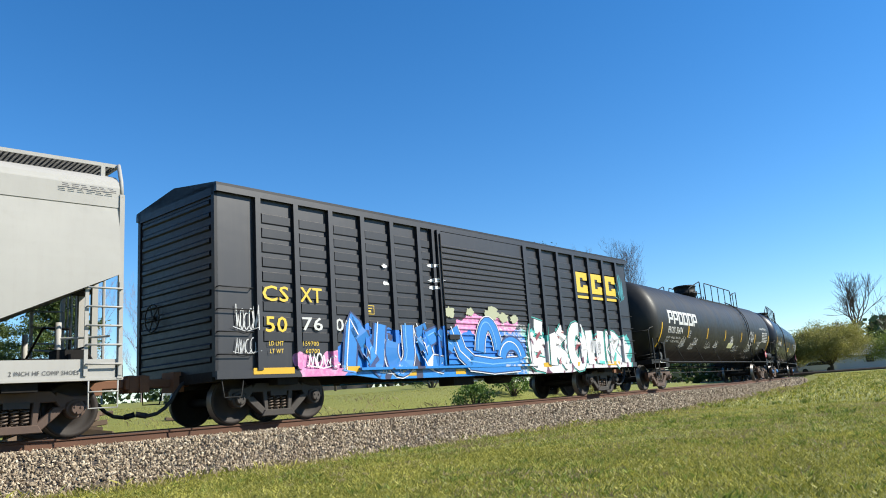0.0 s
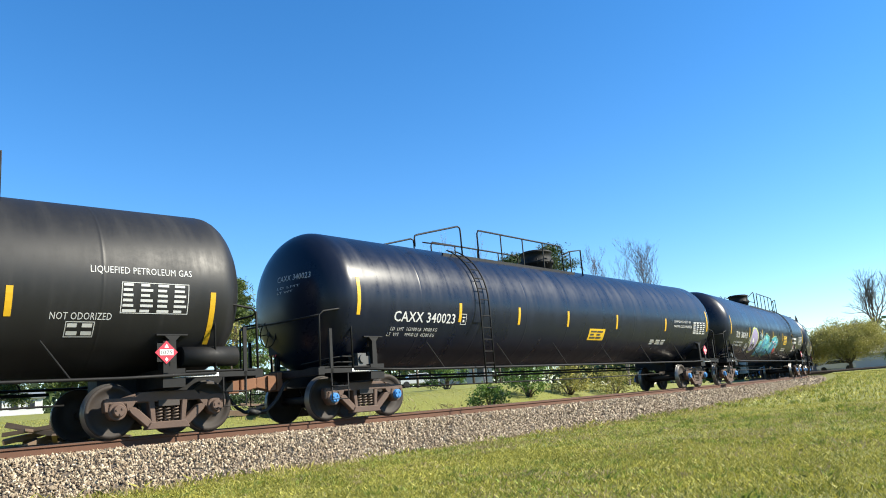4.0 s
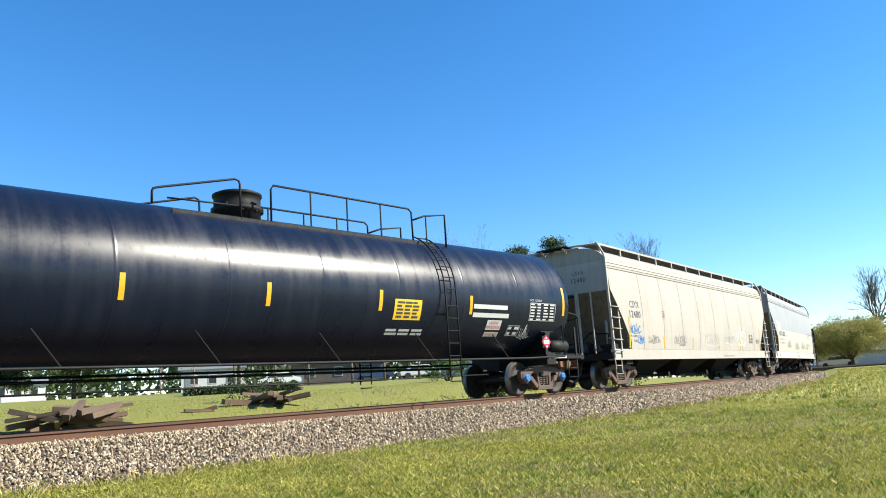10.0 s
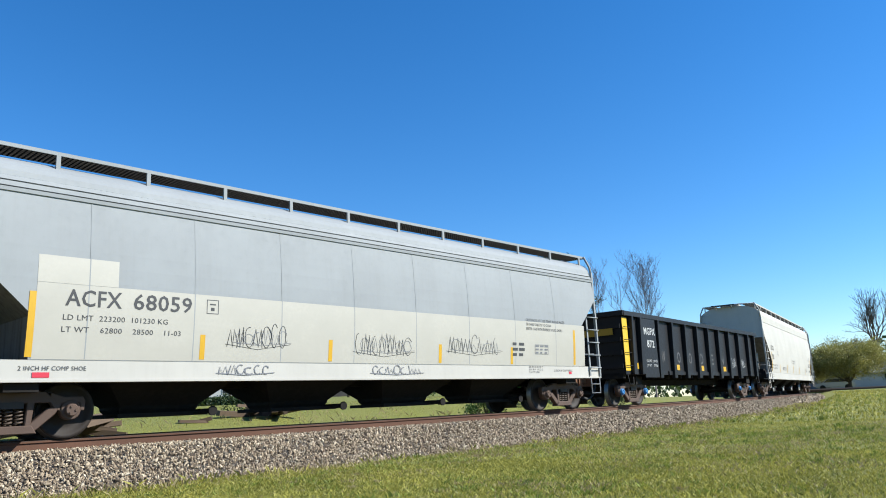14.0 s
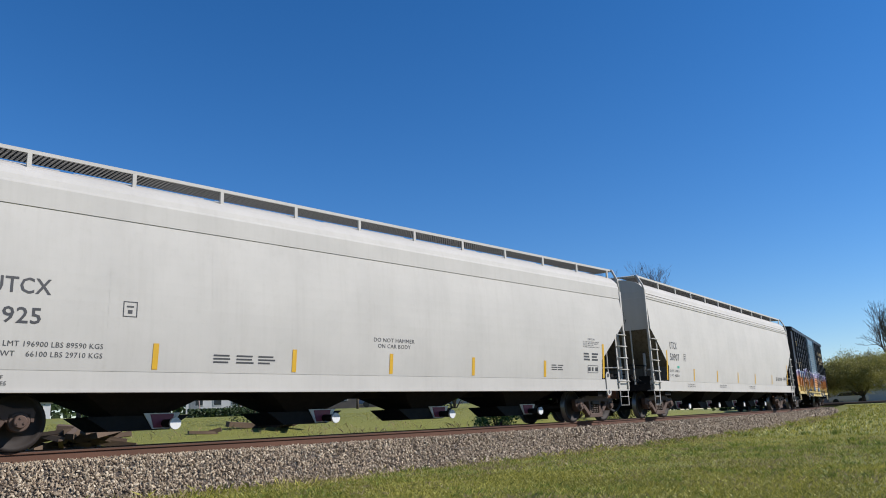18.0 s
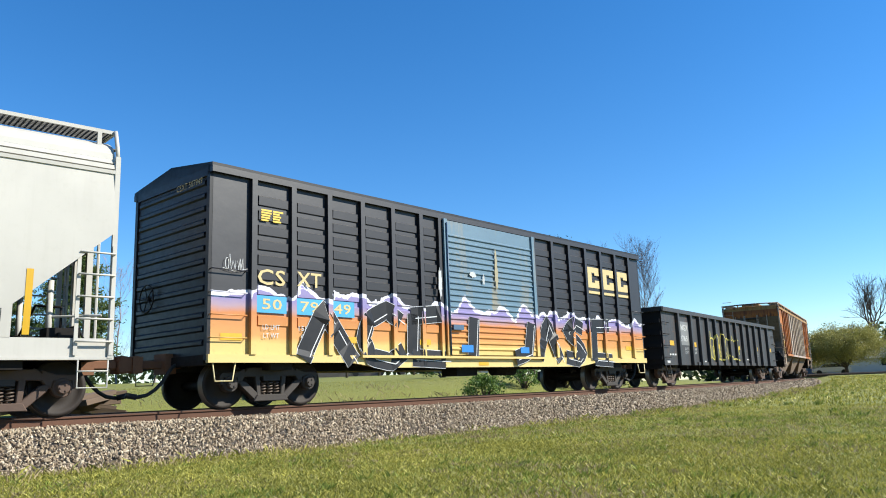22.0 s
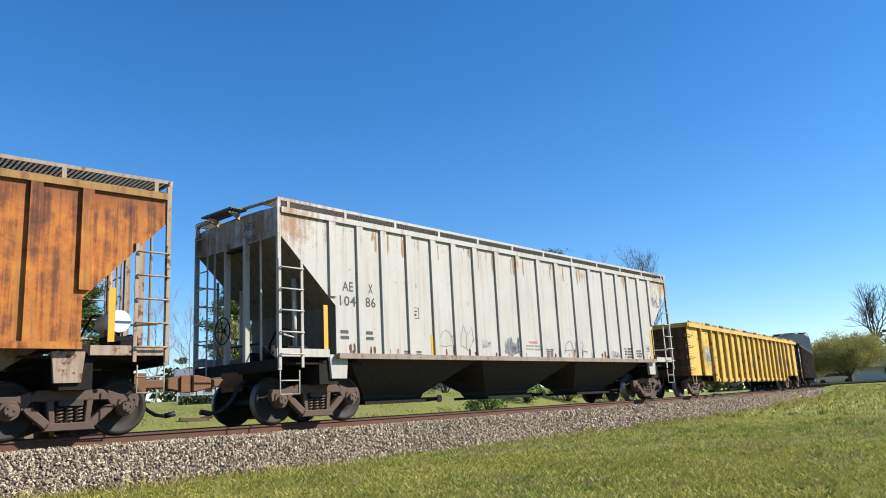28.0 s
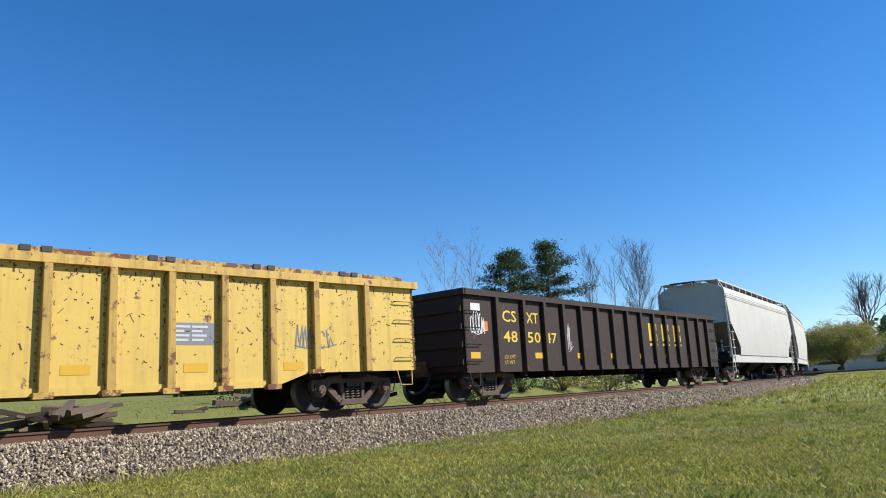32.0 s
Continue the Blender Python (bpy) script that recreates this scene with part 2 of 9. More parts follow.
M["dusty_roof"] = paint("dusty_roof_paint", (0.30, 0.275, 0.24), (0.109, 0.0858, 0.0624), 0.7, 0.7, 0.8)
M["yellow"] = paint("chipped_yellow_paint", (0.56, 0.372, 0.064), (0.136, 0.0746, 0.0204), 0.6, 0.5, 0.6, rust=0.25)
M["yellow_post"] = paint("rubbed_yellow_post", (0.407, 0.251, 0.0407), (0.0679, 0.0339, 0.0102), 0.9, 0.6, 0.9, rust=0.5)
M["chord_yellow"] = paint("rusty_yellow_chord", (0.52, 0.33, 0.07), (0.07, 0.03, 0.010), 0.9, 0.65, 0.8, rust=0.34)
# Ends of the yellow car: rust and dirt, darkened further by painted-in shade.
M["shaded_rusty_end"] = paint("shade_and_rust_brown_end", (0.075, 0.042, 0.016), (0.018, 0.011, 0.007), 1.0, 0.8, 1.2, rust=0.7)
M["rusty_sill"] = paint("rust_streaked_sill", (0.234, 0.187, 0.148), (0.109, 0.0468, 0.0195), 1.0, 0.7, 1.0, rust=0.4)
M["gon_black"] = paint("black_gondola_paint", (0.0078, 0.0078, 0.0101), (0.0234, 0.0211, 0.0195), 0.3, 0.45, sheen=0.25)
M["gon_grey"] = paint("worn_grey_gondola_paint", (0.018, 0.0195, 0.024), (0.10, 0.056, 0.028), 0.6, 0.5, 0.7, rust=0.24)
M["gon_dark"] = paint("dark_brown_gondola_paint", (0.034, 0.0205, 0.0165), (0.0468, 0.0265, 0.0172), 0.6, 0.6, 0.7, rust=0.2, sheen=0.25)
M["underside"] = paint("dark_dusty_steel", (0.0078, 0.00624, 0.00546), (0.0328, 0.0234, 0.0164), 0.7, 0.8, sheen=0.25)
M["truck"] = plain("rusty_cast_steel", (0.0897, 0.0546, 0.0398), 0.75, 0.1, 7, 0.4, 0.4)
M["coupler_rust"] = plain("rusty_coupler_steel", (0.17, 0.075, 0.036), 0.8, 0.1, 9, 0.45, 0.4)
M["truck_dark"] = plain("oily_black_cast_steel", (0.0351, 0.0265, 0.0218), 0.65, 0.1, 7, 0.4, 0.4)
M["wheel"] = plain("rusty_wheel_steel", (0.022, 0.014, 0.010), 0.75, 0.0, 5, 0.5, 0.2)
M["tread"] = plain("polished_wheel_tread", (0.16, 0.15, 0.14), 0.35, 0.7, 20, 0.2, 0.05)
M["spring"] = plain("spring_steel", (0.0936, 0.0663, 0.0507), 0.6, 0.3, 9, 0.4, 0.2)
M["rail"] = plain("rusty_rail_steel", (0.105, 0.048, 0.027), 0.9, 0.0, 9, 0.35, 0.3)
M["rail_head"] = plain("worn_rail_head", (0.07, 0.055, 0.048), 0.45, 0.3, 20, 0.3, 0.05)
M["tie"] = plain("creosoted_tie_wood", (0.06, 0.043, 0.032), 0.9, 0, 8, 0.5, 0.6)
M["stripe"] = plain("yellow_reflector_tape", (0.543, 0.312, 0.0136), 0.4, 0, 30, 0.12, 0.05)
M["letter_white"] = plain("white_lettering", (0.448, 0.448, 0.441), 0.55, 0, 12, 0.1, 0.02)
M["letter_dark"] = plain("dark_lettering", (0.039, 0.039, 0.0429), 0.6, 0, 12, 0.3, 0.02)
M["letter_yellow"] = plain("yellow_lettering", (0.585, 0.39, 0.0234), 0.5, 0, 12, 0.15, 0.02)
M["blue_cap"] = plain("blue_bearing_cap", (0.0312, 0.172, 0.429), 0.45, 0, 12, 0.2, 0.05)
M["red_sign"] = plain("red_placard", (0.484, 0.0156, 0.039), 0.5, 0, 12, 0.1, 0.02)
M["galvanised"] = plain("dull_galvanised_grating", (0.078, 0.078, 0.078), 0.6, 0.3, 14, 0.3, 0.1)
M["hose"] = plain("black_rubber", (0.00936, 0.00936, 0.00936), 0.7, 0, 20, 0.2, 0.1)
M["bark"] = plain("tree_bark", (0.10, 0.075, 0.055), 0.9, 0, 8, 0.5, 0.8, 0.03)
M["grey_bark"] = plain("pale_bark", (0.24, 0.19, 0.19), 0.9, 0, 8, 0.4, 0.6, 0.03)
M["wood"] = plain("weathered_timber", (0.12, 0.082, 0.055), 0.9, 0, 10, 0.5, 0.6)


def leaf_mat(name, lo, hi, blot=0.5):
    m, t, b = shader(name, 0.6)
    g = t.nodes.new("ShaderNodeNewGeometry")
    big = noise_tex(t, coords(t), 0.5, 3)
    c = mix(t, g.outputs["Random Per Island"], lo, hi)
    c = mix(t, ramp(t, big, [(0.35, 0.0), (0.7, blot)]), c, lo)
    t.links.new(c, b.inputs["Base Color"])
    b.inputs["Subsurface Weight"].default_value = 0.0
    tr = t.nodes.new("ShaderNodeBsdfTranslucent")
    t.links.new(c, tr.inputs[0])
    ms = t.nodes.new("ShaderNodeMixShader")
    ms.inputs[0].default_value = 0.35
    t.links.new(b.outputs[0], ms.inputs[1])
    t.links.new(tr.outputs[0], ms.inputs[2])
    t.links.new(ms.outputs[0], t.nodes["Material Output"].inputs[0])
    return m


M["pine_leaf"] = leaf_mat("pine_needles", (0.018, 0.036, 0.012), (0.075, 0.115, 0.030))
M["bush_leaf"] = leaf_mat("spring_leaves", (0.16, 0.155, 0.035), (0.48, 0.44, 0.12))
M["young_needles"] = leaf_mat("young_pine_needles", (0.035, 0.062, 0.016), (0.15, 0.20, 0.045))
M["lime_leaf"] = leaf_mat("lime_leaves", (0.09, 0.13, 0.02), (0.30, 0.38, 0.06))
M["green_leaf"] = leaf_mat("fresh_green_leaves", (0.07, 0.13, 0.02), (0.16, 0.26, 0.05))
M["grass_blade"] = leaf_mat("grass_blades", (0.125, 0.135, 0.018), (0.56, 0.51, 0.10), 0.40)
M["tuft_blade"] = leaf_mat("lush_grass_tufts", (0.085, 0.125, 0.016), (0.30, 0.36, 0.055), 0.4)
M["dry_blade"] = leaf_mat("dry_grass", (0.22, 0.17, 0.085), (0.42, 0.34, 0.18))


def stone_mat(name, stops):
    m, t, b = shader(name, 0.85)
    g = t.nodes.new("ShaderNodeNewGeometry")
    c = ramp(t, g.outputs["Random Per Island"], stops)
    f = noise_tex(t, coords(t), 30, 4)
    t.links.new(mix(t, ramp(t, f, [(0.4, 0.0), (0.8, 0.5)]), c, (0.15, 0.105, 0.075)), b.inputs["Base Color"])
    return m


M["stone"] = stone_mat("ballast_stone", [(0.0, (0.072, 0.05, 0.032)), (0.14, (0.168, 0.121, 0.078)), (0.5, (0.318, 0.245, 0.162)), (0.85, (0.475, 0.385, 0.265)), (1.0, (0.59, 0.50, 0.365))])
M["rusty_stone"] = stone_mat("rust_stained_stone", [(0.0, (0.044, 0.0241, 0.012)), (0.4, (0.176, 0.0903, 0.0413)), (0.8, (0.299, 0.172, 0.0825)), (1.0, (0.44, 0.327, 0.195))])


def ground_mat():
    m, t, b = shader("grass_ground", 0.9)
    v = coords(t)
    a = noise_tex(t, v, 0.35, 5)
    f = noise_tex(t, v, 26.0, 8, 0.8)
    p = noise_tex(t, v, 2.2, 5)
    green = mix(t, f, (0.0832, 0.096, 0.0115), (0.269, 0.269, 0.0435))
    dry = mix(t, f, (0.132, 0.11, 0.044), (0.286, 0.242, 0.11))
    c = mix(t, ramp(t, a, [(0.45, 0.0), (0.75, 0.30)]), green, dry)
    c = mix(t, ramp(t, p, [(0.62, 0.0), (0.75, 0.5)]), c, dry)
    t.links.new(c, b.inputs["Base Color"])
    relief(t, b, f, 0.8, 0.05)
    return m


M["ground"] = ground_mat()
# Fill darker than the stones: shade of the gaps is in its colour.
M["gravel_bed"] = plain("ballast_fill", (0.085, 0.067, 0.053), 0.95, 0, 22, 0.5, 0.9, 0.04)

# ---- mesh helpers ----
def mesh_of(bm, name, mats):
    me = bpy.data.meshes.new(name)
    bm.normal_update()
    bm.to_mesh(me)
    bm.free()
    for m in mats if isinstance(mats, (list, tuple)) else [mats]:
        me.materials.append(m)
    return me


def place(name, me, parent=None, at=None, label=""):
    ob = new(name, me)
    if parent is not None:
        ob.parent = parent
    if at is not None:
        ob.matrix_local = at
    if label:
        ob["label"] = label
    return ob


def part(name, bm, mats, parent=None, label=""):
    """Links a bmesh as one mesh object under a thing or a part."""
    return place(name, mesh_of(bm, name, mats), parent, None, label)


def bevel(bm, w=0.01, seg=1):
    bmesh.ops.bevel(bm, geom=[e for e in bm.edges if len(e.link_faces) == 2 and e.calc_face_angle(0) > 0.6], offset=w, segments=seg, affect="EDGES")
    return bm


def box(bm, x0, x1, y0, y1, z0, z1, mi=0):
    v = [bm.verts.new(c) for c in ((x0, y0, z0), (x1, y0, z0), (x1, y1, z0), (x0, y1, z0), (x0, y0, z1), (x1, y0, z1), (x1, y1, z1), (x0, y1, z1))]
    for q in ((3, 2, 1, 0), (4, 5, 6, 7), (0, 1, 5, 4), (1, 2, 6, 5), (2, 3, 7, 6), (3, 0, 4, 7)):
        bm.faces.new([v[i] for i in q]).material_index = mi
    return bm


def prism(bm, poly, y0, y1, mi=0, axis="y"):
    """A polygon of (x, z) drawn out along y (or of (y, z) along x)."""
    def at(u, w, d):
        return (u, d, w) if axis == "y" else (d, u, w)
    a = [bm.verts.new(at(u, w, y0)) for u, w in poly]
    b = [bm.verts.new(at(u, w, y1)) for u, w in poly]
    n = len(poly)
    fs = [bm.faces.new(a), bm.faces.new(b[::-1])]
    for i in range(n):
        fs.append(bm.faces.new([a[i], b[i], b[(i + 1) % n], a[(i + 1) % n]]))
    for f in fs:
        f.material_index = mi
    bmesh.ops.recalc_face_normals(bm, faces=fs)
    return bm


def rod(bm, p, q, r, n=8, mi=0, r2=None, caps=True):
    p, q = Vector(p), Vector(q)
    d = (q - p)
    if d.length < 1e-6:
        return bm
    d.normalize()
    a = d.orthogonal().normalized()
    b = d.cross(a)
    r2 = r if r2 is None else r2
    ring = lambda c, rr: [bm.verts.new(c + (a * math.cos(k * 2 * math.pi / n) + b * math.sin(k * 2 * math.pi / n)) * rr) for k in range(n)]
    u, w = ring(p, r), ring(q, r2)
    for k in range(n):
        f = bm.faces.new([u[k], u[(k + 1) % n], w[(k + 1) % n], w[k]])
        f.material_index, f.smooth = mi, n > 6
    if caps:
        bm.faces.new(u[::-1]).material_index = mi
        bm.faces.new(w).material_index = mi
    return bm


def pipe(bm, pts, r, n=6, mi=0):
    """A bent round bar through the points."""
    pts = [Vector(p) for p in pts]
    rings = []
    for i, p in enumerate(pts):
        d = (pts[min(i + 1, len(pts) - 1)] - pts[max(i - 1, 0)]).normalized()
        a = d.orthogonal().normalized() if i == 0 else (rings[-1][1] - d * rings[-1][1].dot(d)).normalized()
        b = d.cross(a)
        rings.append(([bm.verts.new(p + (a * math.cos(k * 2 * math.pi / n) + b * math.sin(k * 2 * math.pi / n)) * r) for k in range(n)], a))
    for (u, _), (w, _) in zip(rings, rings[1:]):
        for k in range(n):
            f = bm.faces.new([u[k], u[(k + 1) % n], w[(k + 1) % n], w[k]])
            f.material_index, f.smooth = mi, True
    bm.faces.new(rings[0][0][::-1]).material_index = mi
    bm.faces.new(rings[-1][0]).material_index = mi
    return bm


def lathe(bm, profile, axis="x", n=48, mi=0, centre=(0, 0, 0), smooth_faces=True):
    """Turns a profile of (along, radius) round the axis."""
    c = Vector(centre)
    rings = []
    for a, r in profile:
        ring = []
        for k in range(n):
            ca, sa = math.cos(k * 2 * math.pi / n), math.sin(k * 2 * math.pi / n)
            ring.append(bm.verts.new(c + (Vector((a, r * ca, r * sa)) if axis == "x" else Vector((r * ca, a, r * sa)) if axis == "y" else Vector((r * ca, r * sa, a)))))
        rings.append(ring)
    fs = []
    for u, w in zip(rings, rings[1:]):
        for k in range(n):
            f = bm.faces.new([u[k], u[(k + 1) % n], w[(k + 1) % n], w[k]])
            f.smooth, f.material_index = smooth_faces, mi
            fs.append(f)
    for ring in (rings[0], rings[-1]):
        f = bm.faces.new(ring)
        f.material_index = mi
        fs.append(f)
    bmesh.ops.recalc_face_normals(bm, faces=fs)
    return bm


def loft(bm, levels, mi=0):
    """Stacked rectangles (z, x0, x1, half width) joined into one closed body."""
    rings = [[bm.verts.new(c) for c in ((x0, -w, z), (x1, -w, z), (x1, w, z), (x0, w, z))] for z, x0, x1, w in levels]
    fs = []
    for u, v in zip(rings, rings[1:]):
        for k in range(4):
            f = bm.faces.new([u[k], u[(k + 1) % 4], v[(k + 1) % 4], v[k]])
            f.material_index = mi
            fs.append(f)
    fs += [bm.faces.new(rings[0][::-1]), bm.faces.new(rings[-1])]
    bmesh.ops.recalc_face_normals(bm, faces=fs)
    return bm


FONT_CACHE = {}


def words(text, size, width=0.0, bold=0.0):
    """Triangles of a line of lettering with the built-in font, from the origin to the right; width squeezes it to that length."""
    key = (text, round(bold, 4))
    if key not in FONT_CACHE:
        cu = bpy.data.curves.new("lettering", "FONT")
        cu.body, cu.size, cu.resolution_u, cu.offset, cu.fill_mode = text, 1.0, 2, bold, "FRONT"
        cu.space_character = 1.06
        ob = bpy.data.objects.new("lettering", cu)
        scene.collection.objects.link(ob)
        dg = bpy.context.evaluated_depsgraph_get()
        me = bpy.data.meshes.new_from_object(ob.evaluated_get(dg))
        bpy.data.objects.remove(ob)
        vs = np.array([v.co[:2] for v in me.vertices])
        fs = [list(p.vertices) for p in me.polygons]
        bpy.data.meshes.remove(me)
        bpy.data.curves.remove(cu)
        FONT_CACHE[key] = (vs, fs)
    vs, fs = FONT_CACHE[key]
    vs = vs - [vs[:, 0].min(), 0]
    k = size / 0.72
    kx = width / vs[:, 0].max() if width else k
    return vs * [kx, k], fs


def split_words(vs, fs, gap):
    """Parts a line's outlines where a gap wider than that stands between letters."""
    cx = np.array([[vs[f, 0].min(), vs[f, 0].max()] for f in fs])
    order = np.argsort(cx[:, 0])
    groups, reach = [], -1e9
    for i in order:
        if cx[i, 0] > reach + gap or not groups:
            groups.append([])
        groups[-1].append(fs[i])
        reach = max(reach, cx[i, 1])
    out = []
    for g in groups:
        used = sorted({i for f in g for i in f})
        to = {i: k for k, i in enumerate(used)}
        out.append((vs[used], [[to[i] for i in f] for f in g]))
    return out


def lettering(name, items, surface, mat, parent, label="", lift=0.004):
    """Lettering laid on a car's side, a part for each line. items: (text, x, z, height[, length]); surface(z) gives the distance from the middle line, or a number."""
    for it in items:
        text, x, z, size = it[:4]
        vs, fs = words(text, size, it[4] if len(it) > 4 else 0.0, it[5] if len(it) > 5 else 0.012 if size > 0.2 else 0.0)
        for vs_, fs_ in split_words(vs, fs, size * 0.3):
            tmp = bmesh.new()
            vv = [tmp.verts.new((a, b, 0)) for a, b in vs_]
            for f in fs_:
                try:
                    tmp.faces.new([vv[i] for i in f])
                except ValueError:
                    pass
            if callable(surface) and size > 0.16:
                for k in range(1, int(size / 0.08) + 1):
                    bmesh.ops.bisect_plane(tmp, geom=tmp.verts[:] + tmp.edges[:] + tmp.faces[:], plane_co=(0, k * 0.08, 0), plane_no=(0, 1, 0))
            for v in tmp.verts:
                zz = z + v.co.y
                w = surface(zz) if callable(surface) else surface
                v.co = (x + v.co.x, -(w + lift), zz)
            part(name, tmp, mat, parent, label)


def end_lettering(name, items, face, mat, parent):
    """Lettering on a car's front end, read from ahead. items: (text, y of its start, z, height, length); face(y, z) gives the end's x."""
    for text, y, z, size, width in items:
        vs, fs = words(text, size, width)
        for vs_, fs_ in split_words(vs, fs, size * 0.3):
            tmp = bmesh.new()
            vv = [tmp.verts.new((face(y - a, z + b) - 0.006, y - a, z + b)) for a, b in vs_]
            for f in fs_:
                try:
                    tmp.faces.new([vv[i] for i in f])
                except ValueError:
                    pass
            part(name, tmp, mat, parent)


def patch(bm, x0, x1, z0, z1, surface, lift=0.004, mi=0, lean=0.0):
    """A thin painted or taped rectangle that follows the car's side."""
    n = max(1, int((z1 - z0) / 0.1)) if callable(surface) else 1
    rows = []
    for i in range(n + 1):
        z = z0 + (z1 - z0) * i / n
        w = (surface(z) if callable(surface) else surface) + lift
        k = lean * i / n
        rows.append((bm.verts.new((x0 + k, -w, z)), bm.verts.new((x1 + k, -w, z))))
    for (a, b), (c, d) in zip(rows, rows[1:]):
        bm.faces.new([a, b, d, c]).material_index = mi
    return bm


def ribbon(bm, pts, width, surface, lift=0.006, mi=0):
    """A painted stroke through points of (x, z) on the car's side; surface may depend on x and z."""
    pts = [np.array(p, float) for p in pts]
    dense = []
    for a, b in zip(pts, pts[1:]):
        n = max(1, int(np.hypot(*(b - a)) / 0.12))
        dense += [a + (b - a) * i / n for i in range(n)]
    dense.append(pts[-1])
    last = None
    for i, p in enumerate(dense):
        d = dense[min(i + 1, len(dense) - 1)] - dense[max(i - 1, 0)]
        d = d / (np.hypot(*d) + 1e-9)
        nrm = np.array([-d[1], d[0]]) * width / 2
        pair = [bm.verts.new((q[0], -(surface(q[0], q[1]) + lift), q[1])) for q in (p + nrm, p - nrm)]
        if last:
            bm.faces.new([last[0], last[1], pair[1], pair[0]]).material_index = mi
        last = pair
    return bm

# ---- ground ----
def ground_sheet():
    radii = np.concatenate([np.arange(0.5, 40, 0.8), np.arange(40, 120, 4), [130, 150, 180, 230, 300, 420, 600, 900, 1400, 2200, 3500]])
    turns = np.radians(np.arange(0, 360, 2.0))
    n = len(turns)
    gx = radii[:, None] * np.sin(turns)[None]
    gy = radii[:, None] * np.cos(turns)[None]
    gz = ground_z(gx, gy)
    rng = np.random.default_rng(3)
    gz = gz + rng.normal(0, 0.004, gz.shape) * (radii[:, None] < 60) * np.minimum(1, radii[:, None] / 8)
    d = np.abs(side(gx, gy))
    gz = np.where(d < 2.6, np.minimum(gz, -0.75), gz)
    verts = [(0.0, 0.0, -0.72)] + list(zip(gx.ravel(), gy.ravel(), gz.ravel()))
    faces = [(0, 1 + (j + 1) % n, 1 + j) for j in range(n)]
    for i in range(len(radii) - 1):
        for j in range(n):
            a, b = 1 + i * n + j, 1 + i * n + (j + 1) % n
            faces.append((a, b, b + n, a + n))
    me = bpy.data.meshes.new("ground")
    me.from_pydata(verts, [], faces)
    me.materials.append(M["ground"])
    for p in me.polygons:
        p.use_smooth = True
    me.update()
    return tagged(new("ground", me), "spring lawn with patchy dry grass beside the railway", "ground", kind="structure")


def sweep(name, profile, s0, s1, step, mats, closed=True, mat_of=None, z_of=None):
    """Draws a cross-section of (lateral, z) along the track; lateral is positive towards the camera's side."""
    ss = np.arange(s0, s1 + step / 2, step)
    verts, faces, idx = [], [], []
    n = len(profile)
    for s in ss:
        for k, (lat, z) in enumerate(profile):
            x, y, _ = on_track(s, lat)
            verts.append((x, y, z if z_of is None else z_of(k, z, x, y)))
    for i in range(len(ss) - 1):
        for k in range(n if closed else n - 1):
            a, b = i * n + k, i * n + (k + 1) % n
            faces.append((a, a + n, b + n, b))
            idx.append(mat_of(k) if mat_of else 0)
    if closed:
        faces += [tuple(range(n)), tuple(range(len(verts) - n, len(verts)))[::-1]]
        idx += [0, 0]
    me = bpy.data.meshes.new(name)
    me.from_pydata(verts, [], faces)
    for m in mats:
        me.materials.append(m)
    me.polygons.foreach_set("material_index", idx)
    me.update()
    return new(name, me)


BED = [(-3.3, -0.9), (-2.3, -0.38), (-1.65, -0.20), (1.6, -0.20), (1.75, -0.22), (2.75, -0.74), (2.9, -0.95)]
RAIL = [(-0.070, -0.171), (0.070, -0.171), (0.070, -0.160), (0.014, -0.140), (0.010, -0.045), (0.037, -0.034), (0.037, -0.006), (0.030, 0.0),
        (-0.030, 0.0), (-0.037, -0.006), (-0.037, -0.034), (-0.010, -0.045), (-0.014, -0.140), (-0.070, -0.160)]


def track():
    bed = sweep("ballast_bed", BED, -40, 200, 1.0, [M["gravel_bed"]], closed=False)
    tagged(bed, "raised bed of pale crushed stone ballast under the track", "ballast", kind="structure")
    top = tagged(new("railway_track"), "single railway track with rusty rails curving away on ballast", "railway track", kind="structure")
    for lat in (0.7535, -0.7535):
        r = sweep("rail", [(lat + a, b) for a, b in RAIL], -40, 200, 1.0, [M["rail"], M["rail_head"]], True, lambda k: 1 if k in (6, 7, 8) else 0)
        r.parent = top
    bm = bmesh.new()
    box(bm, -0.115, 0.115, -1.30, 1.30, -0.36, -0.178)
    bevel(bm, 0.012)
    tie = mesh_of(bm, "tie", M["tie"])
    for i in range(160):
        x, y, h = on_track(-14 + i * 0.5)
        place("tie", tie, top, pose(x, y, 0, 0, 0, 90 - math.degrees(h)))
    bm = bmesh.new()
    for i in range(0, 460):
        s = -14 + i * 0.25
        for lat in (0.7535, -0.7535):
            for off in (0.085, -0.085):
                x, y, h = on_track(s, lat + off)
                m = pose(x, y, -0.150, 0, 0, 90 - math.degrees(h) + 7 * math.sin(i * 7.3))
                start = len(bm.verts)
                box(bm, -0.035, 0.035, -0.022, 0.022, -0.03, 0.018 + 0.01 * math.sin(i * 3.1))
                bm.verts.ensure_lookup_table()
                for v in bm.verts[start:]:
                    v.co = m @ v.co
    tagged(part("rail_fastening", bm, M["rail"], top), kind="stuff")


